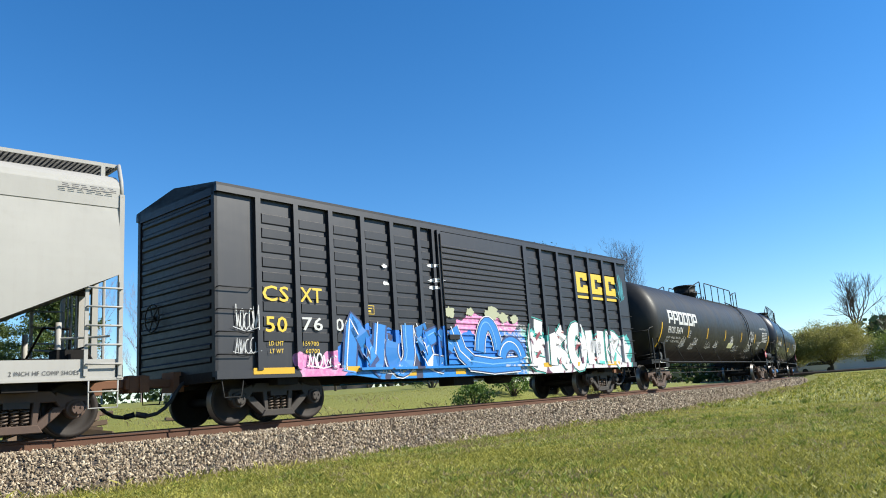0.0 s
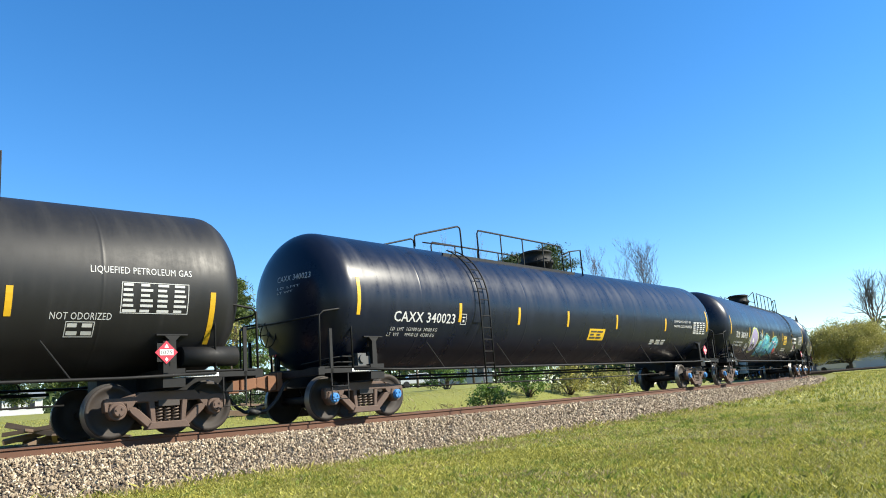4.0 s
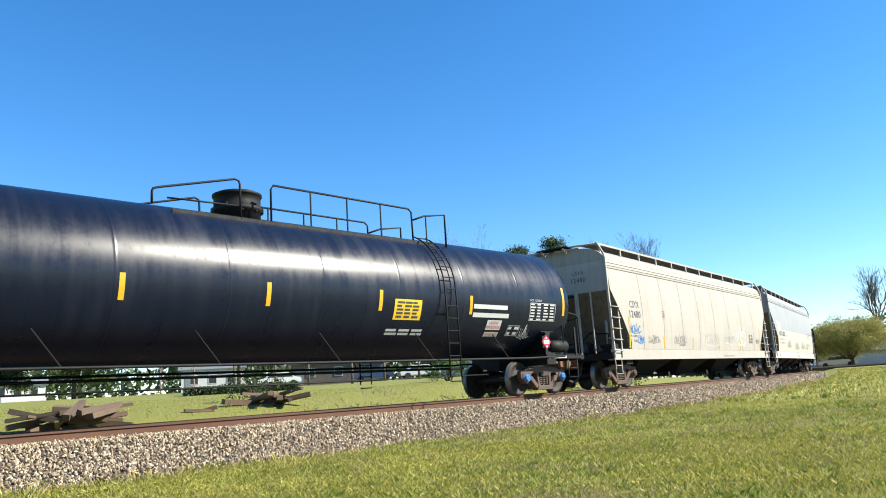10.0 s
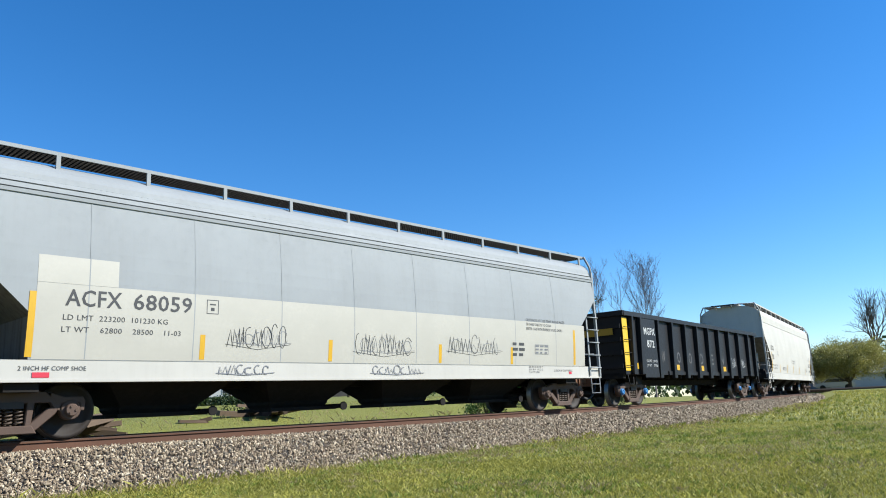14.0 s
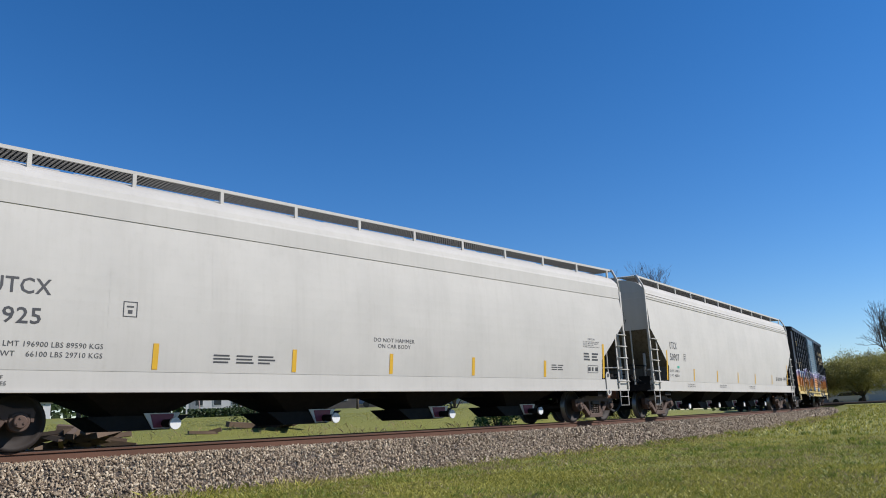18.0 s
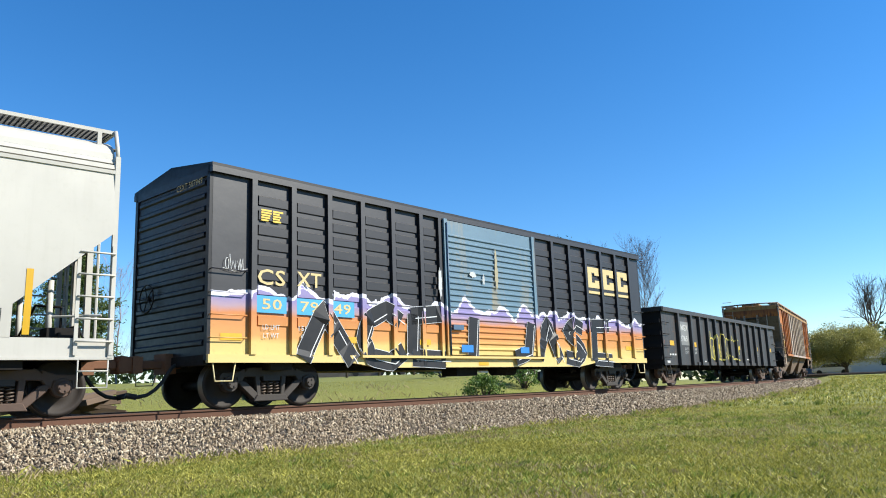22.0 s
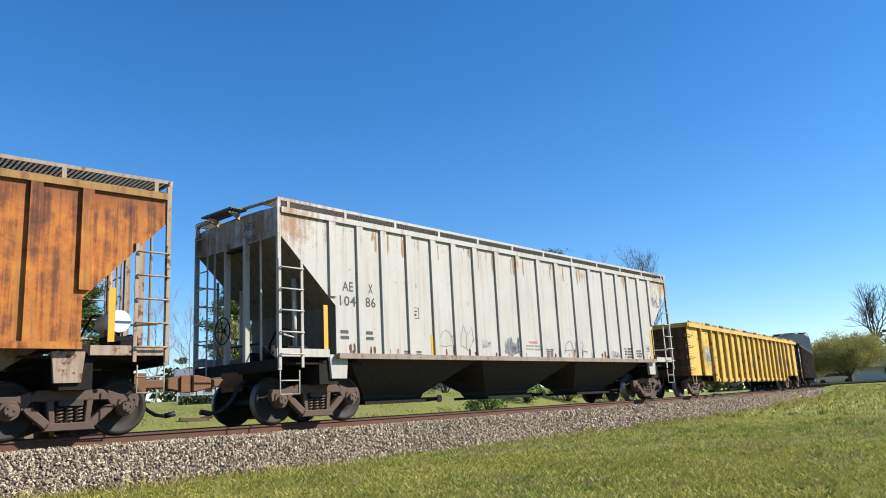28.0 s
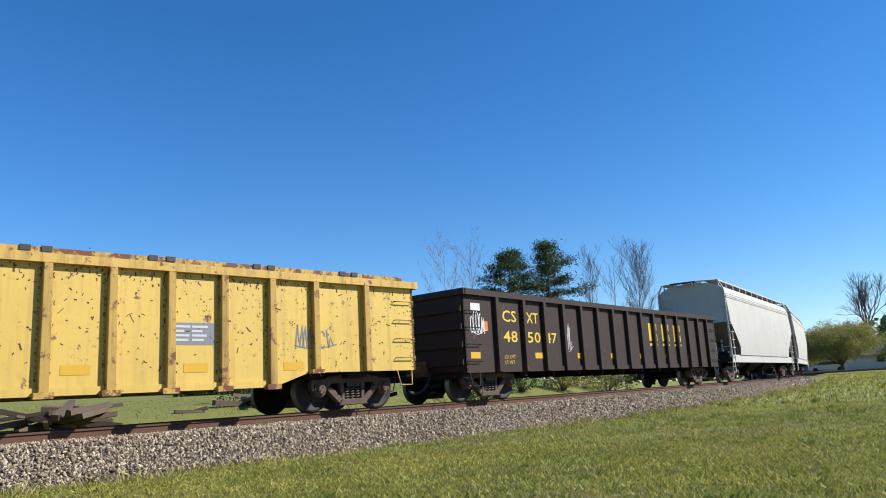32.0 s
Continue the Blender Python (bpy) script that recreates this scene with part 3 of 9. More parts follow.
def stones():
    """Crushed stone, joined: a few shapes turned and scaled at random over the bed."""
    rng = np.random.default_rng(5)
    shapes = []
    for k in range(6):
        g = (1 + 5 ** 0.5) / 2                                              # a rough twelve-cornered stone
        vs = np.array([(-1, g, 0), (1, g, 0), (-1, -g, 0), (1, -g, 0), (0, -1, g), (0, 1, g), (0, -1, -g), (0, 1, -g), (g, 0, -1), (g, 0, 1), (-g, 0, -1), (-g, 0, 1)]) / 1.9
        fs = np.array([f for f in itertools.combinations(range(12), 3) if all(abs(np.linalg.norm(vs[p] - vs[q]) - 2 / 1.9) < 0.01 for p, q in itertools.combinations(f, 2))])
        keep = rng.normal(0, 0.27, (len(vs), 1))
        shapes.append((vs * (1 + keep) * [1.35, 0.85, 0.60], fs))
    V, F, count = [], [], 0

    def scatter(n, s0, s1, a, b, size, s_pow=1.0):
        nonlocal count
        u = rng.random(n) ** s_pow
        for s, w, k in zip(s0 + (s1 - s0) * u, rng.random(n), rng.integers(0, 6, n)):
            lat = a + (b - a) * w
            x, y, _ = on_track(s, lat)
            z = np.interp(lat, [p[0] for p in BED], [p[1] for p in BED])
            vs, fs = shapes[k]
            e = Euler(rng.uniform(0, 6.28, 3)).to_matrix()
            sz = size * rng.uniform(0.55, 1.35)
            vv = vs @ np.array(e).T * sz + [x, y, z + rng.uniform(-0.02, 0.045)]
            V.append(vv)
            F.append(fs + count)
            count += len(vs)
    scatter(60000, -9, 16, 0.86, 2.95, 0.0235)
    scatter(34000, 16, 42, 0.86, 2.95, 0.032)
    scatter(9000, 42, 95, 0.86, 2.95, 0.060)
    scatter(2500, -9, 30, -2.6, 0.66, 0.034)
    whole = len(V)
    scatter(7000, -9, 40, 0.84, 1.22, 0.022)
    rusty_v, rusty_f = V[whole:], F[whole:]
    V, F = V[:whole], F[:whole]
    start = sum(len(v) for v in V)
    me = bpy.data.meshes.new("rust_stained_stones")
    me.from_pydata(np.concatenate(rusty_v).tolist(), [], (np.concatenate(rusty_f) - start).tolist())
    me.materials.append(M["rusty_stone"])
    me.update()
    tagged(new("rust_stained_stones", me), "brown rust-stained stones beside the rail", "ballast", kind="stuff")
    me = bpy.data.meshes.new("ballast_stones")
    me.from_pydata(np.concatenate(V).tolist(), [], np.concatenate(F).tolist())
    me.materials.append(M["stone"])
    me.update()
    tagged(new("ballast_stones", me), "loose pale grey and pinkish crushed stones", "ballast", kind="stuff")


ground_sheet()
track()
stones()

# ---- running gear, shared by all cars ----
def wheelset_mesh(cap):
    bm = bmesh.new()
    rod(bm, (0, -0.95, 0), (0, 0.95, 0), 0.085, 12)
    for sgn in (-1, 1):
        # rim, flange, plate and hub: (distance from the middle, radius)
        prof = [(0.700, 0.10), (0.700, 0.15), (0.745, 0.22), (0.735, 0.34), (0.690, 0.385), (0.686, 0.470), (0.700, 0.484), (0.716, 0.470), (0.724, 0.457),
                (0.826, 0.452), (0.828, 0.385), (0.790, 0.36), (0.785, 0.22), (0.845, 0.15), (0.845, 0.10)]
        n0 = len(bm.faces)
        lathe(bm, [(sgn * a, r) for a, r in prof], "y", 40)
        bm.faces.ensure_lookup_table()
        for f in bm.faces[n0:]:
            r = math.hypot(f.calc_center_median().x, f.calc_center_median().z)
            if r > 0.45:
                f.material_index = 1
        lathe(bm, [(sgn * 0.88, 0.12), (sgn * 0.90, 0.135), (sgn * 1.06, 0.135), (sgn * 1.08, 0.105), (sgn * 1.15, 0.10), (sgn * 1.165, 0.085)], "y", 20, 2)
        for k in range(3):
            a = k * 2.094 + 0.4
            c = Vector((math.cos(a) * 0.055, sgn * 1.16, math.sin(a) * 0.055))
            rod(bm, c, c + Vector((0, sgn * 0.022, 0)), 0.018, 6, 2)
    return mesh_of(bm, "wheelset", [M["wheel"], M["tread"], cap])


def side_frame_mesh(mat, sgn):
    bm = bmesh.new()
    y0, y1 = sgn * 0.93, sgn * 1.07
    prism(bm, [(-0.62, 0.66), (-0.50, 0.76), (0.50, 0.76), (0.62, 0.66), (0.60, 0.58), (-0.60, 0.58)], y0, y1)                      # top member
    for e in (-1, 1):
        prism(bm, [(e * 0.58, 0.74), (e * 0.80, 0.67), (e * 1.08, 0.67), (e * 1.12, 0.60), (e * 1.10, 0.44), (e * 1.04, 0.44), (e * 1.03, 0.565),
                   (e * 0.75, 0.565), (e * 0.73, 0.44), (e * 0.66, 0.47), (e * 0.58, 0.58)], y0, y1)                                # pedestal over the bearing
        prism(bm, [(e * 0.74, 0.52), (e * 0.66, 0.40), (e * 0.34, 0.12), (e * 0.27, 0.24), (e * 0.56, 0.50)], y0, y1)               # sloping arm
        prism(bm, [(e * 0.36, 0.62), (e * 0.25, 0.62), (e * 0.22, 0.20), (e * 0.31, 0.20)], y0, y1)                                 # column by the springs
        rod(bm, (e * 0.889, sgn * 0.90, 0.457), (e * 0.889, sgn * 1.09, 0.457), 0.155, 20)                                          # bearing adapter
    prism(bm, [(-0.40, 0.11), (0.40, 0.11), (0.32, 0.24), (-0.32, 0.24)], sgn * 0.90, sgn * 1.10)                                   # spring seat
    bevel(bm, 0.014)
    return mesh_of(bm, "side_frame", mat)


def spring_mesh():
    bm = bmesh.new()
    pts = []
    for k in range(37):
        a = k / 36 * 2 * math.pi * 4.5
        pts.append((math.cos(a) * 0.058, math.sin(a) * 0.058, 0.245 + k / 36 * 0.25))
    pipe(bm, pts, 0.017, 5)
    return mesh_of(bm, "spring", M["spring"])


def bolster_mesh(mat):
    bm = bmesh.new()
    box(bm, -0.19, 0.19, -1.10, 1.10, 0.50, 0.60)
    prism(bm, [(-0.9, 0.50), (0.9, 0.50), (0.5, 0.34), (-0.5, 0.34)], -0.18, 0.18, 0, "x")
    rod(bm, (0, 0, 0.58), (0, 0, 0.72), 0.2, 16)
    for e in (-1, 1):
        box(bm, e * 0.42 - 0.03, e * 0.42 + 0.03, -0.72, 0.72, 0.32, 0.40)      # brake beams
        box(bm, e * 0.42 - 0.02, e * 0.42 + 0.05, -0.78, -0.66, 0.30, 0.56)
        box(bm, e * 0.42 - 0.02, e * 0.42 + 0.05, 0.66, 0.78, 0.30, 0.56)
    return mesh_of(bm, "truck", mat)


GEAR = {}
for look_name, frame_mat, cap_mat in (("plain", M["truck"], M["truck"]), ("blue", M["truck"], M["blue_cap"]), ("dark", M["truck_dark"], M["truck_dark"])):
    GEAR[look_name] = (wheelset_mesh(cap_mat), [side_frame_mesh(frame_mat, s) for s in (-1, 1)], spring_mesh(), bolster_mesh(M["truck_dark"]))

CARS = []
# how far the couplings are drawn in, car by car along the train: (middle, metres)
DRAWN = [(0, 0.0), (34.6, -0.03), (56.9, -0.02), (79.8, -0.75), (102.3, -1.05), (123.4, -0.95), (143.3, -1.54), (162.0, -2.20), (181.5, -2.45), (202.7, -2.58), (222.2, -2.54),
         (240.6, -2.61), (259.8, -2.58), (279.2, -2.55), (300.4, -3.20), (321.6, -3.45), (400, -3.45)]


def slack(s):
    return min(DRAWN, key=lambda q: abs(q[0] - s))[1]


def start_car(name, label, s0, s1, inset, gear="plain", category="railway car"):
    """The Empty of a car from arc lengths s0 to s1 (front, rear) with its two trucks; returns it and its half length."""
    car = tagged(new(name), label, category, "cars of the freight train")
    half, reach = (s1 - s0) / 2, (s1 - s0) / 2 - inset
    wheel, frames, spring, bolster = GEAR[gear]
    trucks = []
    for e in (-1, 1):
        tr = place("truck", bolster, car, pose(e * reach, 0, 0), "cast steel four-wheel truck")
        for m in frames:
            place("side_frame", m, tr)
        for q in (-1.0, 1.0):
            for c in (-0.15, 0.0, 0.15):
                place("spring", spring, tr, pose(c, q, 0))
        sets = [place("wheelset", wheel, tr, pose(q * 0.889, 0, 0.457)) for q in (-1, 1)]
        trucks.append((tr, e * reach, sets))
    CARS.append((car, (s0 + s1) / 2 + slack((s0 + s1) / 2), trucks))
    couplers(car, half)
    return car, half


COUPLER = None


def couplers(car, half):
    global COUPLER
    if COUPLER is None:
        bm = bmesh.new()
        box(bm, -0.55, 0.3, -0.08, 0.08, 0.78, 0.94)
        prism(bm, [(-0.95, 0.70), (-0.85, 0.70), (-0.55, 0.76), (-0.55, 0.96), (-0.85, 1.02), (-0.95, 1.02)], -0.12, 0.14)
        box(bm, -0.98, -0.80, 0.05, 0.19, 0.70, 1.0)
        box(bm, -0.12, 0.10, -0.22, 0.22, 0.68, 1.06)
        bevel(bm, 0.02)
        a = mesh_of(bm, "coupler", M["coupler_rust"])
        bm = bmesh.new()
        pipe(bm, [(0.06, -0.36, 0.86), (-0.06, -0.38, 0.80), (-0.16, -0.40, 0.68), (-0.27, -0.41, 0.52), (-0.40, -0.40, 0.39), (-0.54, -0.38, 0.30), (-0.70, -0.35, 0.27), (-0.84, -0.32, 0.29)], 0.036, 8)
        rod(bm, (-0.72, -0.35, 0.27), (-0.90, -0.30, 0.31), 0.052, 10)
        b = mesh_of(bm, "air_hose", M["hose"])
        COUPLER = (a, b)
    for e in (0, 180):
        m = pose(-half if e == 0 else half, 0, 0, 0, 0, e)
        place("coupler", COUPLER[0], car, m, "rusty knuckle coupler")
        place("air_hose", COUPLER[1], car, m, "black rubber brake hose")


def ladder(bm, x0, x1, z0, z1, y, rungs, r=0.017, bar=0.03):
    """A ladder in the plane of a car's side: two stiles and rungs."""
    for x in (x0, x1):
        box(bm, x - bar, x + bar, y - 0.012, y + 0.012, z0, z1)
    for i in range(rungs):
        z = z0 + (z1 - z0) * (i + 0.6) / rungs
        pipe(bm, [(x0, y, z), (x0, y - 0.06, z), (x1, y - 0.06, z), (x1, y, z)], r)
    return bm


def hoop(bm, x, y, z, w, drop, r=0.014):
    """A stirrup step hanging under a sill."""
    return pipe(bm, [(x, y, z), (x, y, z - drop), (x + w, y, z - drop), (x + w, y, z)], r)


def grab(bm, x0, x1, y, z, out=0.07, r=0.012):
    return pipe(bm, [(x0, y, z), (x0, y - out, z), (x1, y - out, z), (x1, y, z)], r)


def brake_wheel(car, x, y, z):
    bm = bmesh.new()
    pts = [(x, y + 0.28 * math.cos(a), z + 0.28 * math.sin(a)) for a in np.linspace(0, 2 * math.pi, 21)]
    pipe(bm, pts, 0.014)
    for a in np.linspace(0, 2 * math.pi, 6)[:-1]:
        rod(bm, (x + 0.02, y, z), (x, y + 0.28 * math.cos(a), z + 0.28 * math.sin(a)), 0.012, 6)
    rod(bm, (x, y, z), (x + 0.14, y, z), 0.05, 10)
    return part("brake_wheel", bm, M["frame_black"], car)


# ---- tank cars ----
def tank_car(label, s0, s1, inset, paint_mat, gear, style):
    car, h = start_car("tank_car", label, s0, s1, inset, gear)
    R, zc, seam = 1.58, 2.62, h - style.get("seam", 1.35)
    tip = 0.78
    bm = bmesh.new()
    prof = []
    for i in range(13):
        a = math.pi / 2 * i / 12
        prof.append((-seam - tip * math.cos(a), max(0.02, R * math.sin(a))))
    n_ring = 9
    for i in range(1, n_ring):
        x = -seam + 2 * seam * i / n_ring
        prof += [(x - 0.05, R), (x - 0.02, R), (x - 0.010, R + 0.0018), (x + 0.010, R + 0.0018), (x + 0.02, R), (x + 0.05, R)]     # weld rings
    prof += [(-a, r) for a, r in prof[:13]][::-1]
    lathe(bm, prof, "x", 72, 0, (0, 0, zc))
    part("tank_shell", bm, paint_mat, car, "long cylindrical tank with domed ends")
    on = lambda z: math.sqrt(max(0.01, R * R - (z - zc) ** 2))

    for e in (-1, 1):
        bm = bmesh.new()                                                    # stub sill with its deck
        X = lambda v: e * v
        bx = lambda a, b, *r: box(bm, min(X(a), X(b)), max(X(a), X(b)), *r)
        for nm, cut in (("stub_sill", (h - 0.02, h - inset - 0.9, -0.24, 0.24, 0.72, 1.10)), ("end_sill", (h, h - 0.16, -1.42, 1.42, 0.92, 1.06)), ("deck_beam", (h - 0.16, h - 1.6, -1.42, -1.30, 0.95, 1.04)),
                        ("deck_beam", (h - 0.16, h - 1.6, 1.30, 1.42, 0.95, 1.04)), ("body_bolster", (h - inset + 0.2, h - inset - 0.2, -1.42, 1.42, 0.80, 1.12)),
                        ("deck_plate", (h - 0.05, h - 1.5, -1.40, -1.02, 1.06, 1.085)), ("deck_plate", (h - 0.05, h - 1.5, 1.02, 1.40, 1.06, 1.085))):
            bm = bmesh.new()
            bx(*cut)
            part(nm, bevel(bm, 0.010), M["frame_black"], car)
        for sgn in (-1, 1):
            bm = bmesh.new()                                                # saddle under the shell
            w = 1.36 * sgn
            x = X(h - inset)
            prism(bm, [(x - 0.07, 1.05), (x + 0.07, 1.05), (x + 0.06, 1.62), (x + 0.14, 1.70), (x - 0.14, 1.70), (x - 0.06, 1.62)], w, w * 0.93)
            box(bm, x - 0.025, x + 0.025, min(w * 0.93, w * 0.55), max(w * 0.93, w * 0.55), 1.05, 1.5)
            part("saddle", bm, M["frame_black"], car)
            bm = bmesh.new()
            box(bm, x - 0.28, x + 0.28, min(w * 0.99, w * 0.9), max(w * 0.99, w * 0.9), 1.705, 1.73)
            part("saddle_pad", bm, M["frame_black"], car)
            bm = bmesh.new()                                                # end handrail
            y = 1.40 * sgn
            pipe(bm, [(X(h - 0.95), y, 1.0), (X(h - 0.95), y, 2.2), (X(h - 0.93), y, 2.28), (X(h - 0.85), y, 2.32), (X(h - 0.2), y, 2.22), (X(h - 0.1), y * 0.99, 2.14), (X(h - 0.08), y * 0.98, 1.02)], 0.022)
            part("end_handrail", bm, M["frame_black"], car)
            bm = bmesh.new()
            pipe(bm, [(X(h - 0.35), y, 0.95), (X(h - 0.35), y, 0.42), (X(h - 0.80), y, 0.42), (X(h - 0.80), y, 0.95)], 0.016)
            grab(bm, X(h - 0.35) if e > 0 else X(h - 0.35), X(h - 0.80), y, 0.68, 0.02)
            part("stirrup_step", bm, M["frame_black"], car)
        bm = bmesh.new()
        pipe(bm, [(X(h - 0.1), -1.38, 2.14), (X(h - 0.02), -1.1, 2.12), (X(h - 0.02), 1.1, 2.12), (X(h - 0.1), 1.38, 2.14)], 0.02)
        part("end_rail", bm, M["frame_black"], car)
    for e in (-1, 1):
        for sgn in (-1, 1):
            bm = bmesh.new()                                                # heavy stanchion beside the step
            box(bm, e * (h - 0.36) - 0.035, e * (h - 0.36) + 0.035, sgn * 1.40 - 0.02, sgn * 1.40 + 0.02, 0.95, 1.86)
            part("stanchion", bm, M["frame_black"], car)
            bm = bmesh.new()
            box(bm, min(e * (h - 0.9), e * (h - 1.75)), max(e * (h - 0.9), e * (h - 1.75)), min(sgn * 1.424, sgn * 1.43), max(sgn * 1.424, sgn * 1.43), 0.966, 1.03)
            plate = part("shoe_plate", bm, M["sign_white"], car, "narrow white notice strip")
            rng = random.Random(5)
            bm = bmesh.new()
            x = h - 1.73
            while x < h - 0.98:
                w = rng.uniform(0.03, 0.07)
                box(bm, min(e * x, e * (x + w)), max(e * x, e * (x + w)), min(sgn * 1.4305, sgn * 1.434), max(sgn * 1.4305, sgn * 1.434), 0.98, 1.016)
                x += w + rng.uniform(0.012, 0.04)
            tagged(part("notice_text", bm, M["letter_dark"], plate), kind="stuff")
    bm = bmesh.new()                                                        # brake valve on the deck
    box(bm, -h + 1.18, -h + 1.42, -1.32, -1.02, 1.09, 1.36)
    box(bm, -h + 1.44, -h + 1.62, -1.28, -1.06, 1.12, 1.30)
    rod(bm, (-h + 1.30, -1.36, 1.24), (-h + 1.30, -1.30, 1.24), 0.09, 14)
    rod(bm, (-h + 1.66, -1.18, 1.12), (-h + 1.66, -1.18, 1.40), 0.05, 10)
    part("brake_valve", bevel(bm, 0.015), M["galvanised"], car, "grey cast brake valve")
    bm = bmesh.new()
    pipe(bm, [(-h + 1.2, -1.2, 1.30), (-h + 0.8, -1.2, 1.30), (-h + 0.55, -1.0, 1.26), (-h + 0.4, -0.4, 1.2)], 0.018)
    pipe(bm, [(-h + 1.2, -1.2, 1.18), (-h + 0.7, -1.2, 1.18), (-h + 0.5, -0.9, 1.14)], 0.018)
    part("brake_pipe", bm, M["frame_black"], car)
    bm = bmesh.new()
    r = 0.19
    prism(bm, [(0.55 - r, 1.62), (0.55, 1.62 + r), (0.55 + r, 1.62), (0.55, 1.62 - r)], -h + 0.42, -h + 0.41, 0, "x")
    part("end_placard", bm, M["red_sign"], car, "red diamond hazard placard on the tank's end")
    bm = bmesh.new()
    rod(bm, (-h + 0.42, 0.55, 1.08), (-h + 0.42, 0.55, 1.62), 0.02, 6)
    part("placard_holder", bm, M["frame_black"], car)
    brake_wheel(car, -h + 0.25, 0.55, 1.95)
    bm = bmesh.new()
    box(bm, -h + 0.4, -h + 0.75, 0.3, 0.75, 1.5, 2.0)
    rod(bm, (-h + 0.5, 0.55, 1.05), (-h + 0.5, 0.55, 1.6), 0.05, 8)
    part("brake_housing", bm, M["frame_black"], car)
    for sgn in (-1, 1):                                                     # long pipe rail with its struts
        bm = bmesh.new()
        pipe(bm, [(-h + 0.95, sgn * 1.42, 1.02), (-h + 2.6, sgn * 1.46, 0.98), (0, sgn * 1.46, 0.98), (h - 2.6, sgn * 1.46, 0.98), (h - 0.95, sgn * 1.42, 1.02)], 0.028, 8)
        part("side_rail", bm, M["frame_black"], car)
        for i in range(6):
            x = -seam + 2 * seam * (i + 0.9) / 7
            bm = bmesh.new()
            rod(bm, (x, sgn * on(1.75) * 0.99, 1.62), (x + 0.42, sgn * 1.46, 0.99), 0.014, 6)
            part("rail_strut", bm, M["frame_black"], car)
    # brake rigging hung below the tank
    bm = bmesh.new()
    pipe(bm, [(-h + 3.2, -0.4, 0.62), (0, -0.4, 0.60), (h - 3.2, -0.4, 0.62)], 0.018)
    pipe(bm, [(-h + 3.2, 0.5, 0.85), (h - 3.2, 0.5, 0.85)], 0.03)
    part("brake_rod", bm, M["frame_black"], car)
    # top platform and its rails, about the manway
    pa, pb = style["platform"]
    px, pw = (pa + pb) / 2, (pb - pa) / 2
    top = zc + R
    up = 0.60
    for sgn in (-1, 1):
        bm = bmesh.new()
        for k in range(5):
            y = sgn * (0.42 + k * 0.09)
            box(bm, px - pw, px + pw, y - 0.03, y + 0.03, top - 0.26, top - 0.235)
        box(bm, px - pw, px + pw, sgn * 0.86 - 0.02, sgn * 0.86 + 0.02, top - 0.32, top - 0.20)
        for k in range(7):
            x = px - pw + 2 * pw * k / 6
            box(bm, x - 0.03, x + 0.03, min(sgn * 0.38, sgn * 0.86), max(sgn * 0.38, sgn * 0.86), top - 0.36, top - 0.26)
        part("platform", bm, M["frame_black"], car, "open grating platform along the tank's top")
    mx = style["manway"]
    bm = bmesh.new()
    lathe(bm, [(top - 0.15, 0.50), (top + 0.10, 0.50), (top + 0.12, 0.56), (top + 0.20, 0.56), (top + 0.22, 0.50), (top + 0.46, 0.50), (top + 0.47, 0.53), (top + 0.52, 0.53), (top + 0.56, 0.44), (top + 0.57, 0.02)], "z", 28, 0, (mx, 0, 0))
    for k in range(10):
        a = k * 0.628
        rod(bm, (mx + 0.53 * math.cos(a), 0.53 * math.sin(a), top + 0.08), (mx + 0.53 * math.cos(a), 0.53 * math.sin(a), top + 0.26), 0.024, 6)
    part("manway", bm, M["frame_black"], car, "black domed manway housing")
    for sgn in (-1, 1):
        y = sgn * 0.86
        bm = bmesh.new()
        a, b = style["rails"]
        pipe(bm, [(a, y, top - 0.14), (a, y, top + 0.08), (a + 0.02, y, top + 0.14), (a + 0.12, y, top + 0.18), (a + 1.75, y, top + up), (a + 1.84, y, top + up - 0.03), (a + 1.86, y, top + up - 0.1), (a + 1.88, y, top - 0.24)], 0.024)
        pipe(bm, [(a + 2.6, y, top - 0.24), (a + 2.6, y, top + up - 0.1), (a + 2.66, y, top + up), (b - 1.3, y, top + up), (b - 1.2, y, top + up - 0.08), (b - 1.18, y, top - 0.24)], 0.024)
        pipe(bm, [(b - 1.18, y, top + 0.32), (b - 0.75, y, top + up - 0.12), (b, y, top + up), (b, y, top - 0.28)], 0.026)
        rod(bm, (b - 0.7, y, top - 0.24), (b - 0.7, y, top + up - 0.1), 0.02, 6)
        for k in range(1, 4):
            x = a + 2.6 + (b - a - 3.8) * k / 4
            rod(bm, (x, y, top - 0.24), (x, y, top + up), 0.02, 6)
        pipe(bm, [(a + 0.3, y, top + 0.0), (a + 1.8, y, top + 0.04)], 0.018)
        part("platform_rail", bm, M["frame_black"], car)
    lx = style["ladder"]
    for sgn in (-1, 1):
        bm = bmesh.new()
        for e in (-0.19, 0.19):
            pts = []
            for k in range(11):
                a = math.radians(25 + 6.5 * k)
                pts.append((lx + e, sgn * (R + 0.09) * math.sin(a), zc + (R + 0.09) * math.cos(a)))
            pts += [(lx + e, sgn * 1.68, zc - 0.3), (lx + e, sgn * 1.68, 0.55)]
            pipe(bm, pts, 0.02)
        for k in range(14):
            if k < 7:
                a = math.radians(28 + 10 * k)
                y, z = (R + 0.09) * math.sin(a), zc + (R + 0.09) * math.cos(a)
            else:
                y, z = 1.68, 2.56 - 0.3 * (k - 6)
            rod(bm, (lx - 0.19, sgn * y, z), (lx + 0.19, sgn * y, z), 0.014, 6)
        part("ladder", bm, M["frame_black"], car)
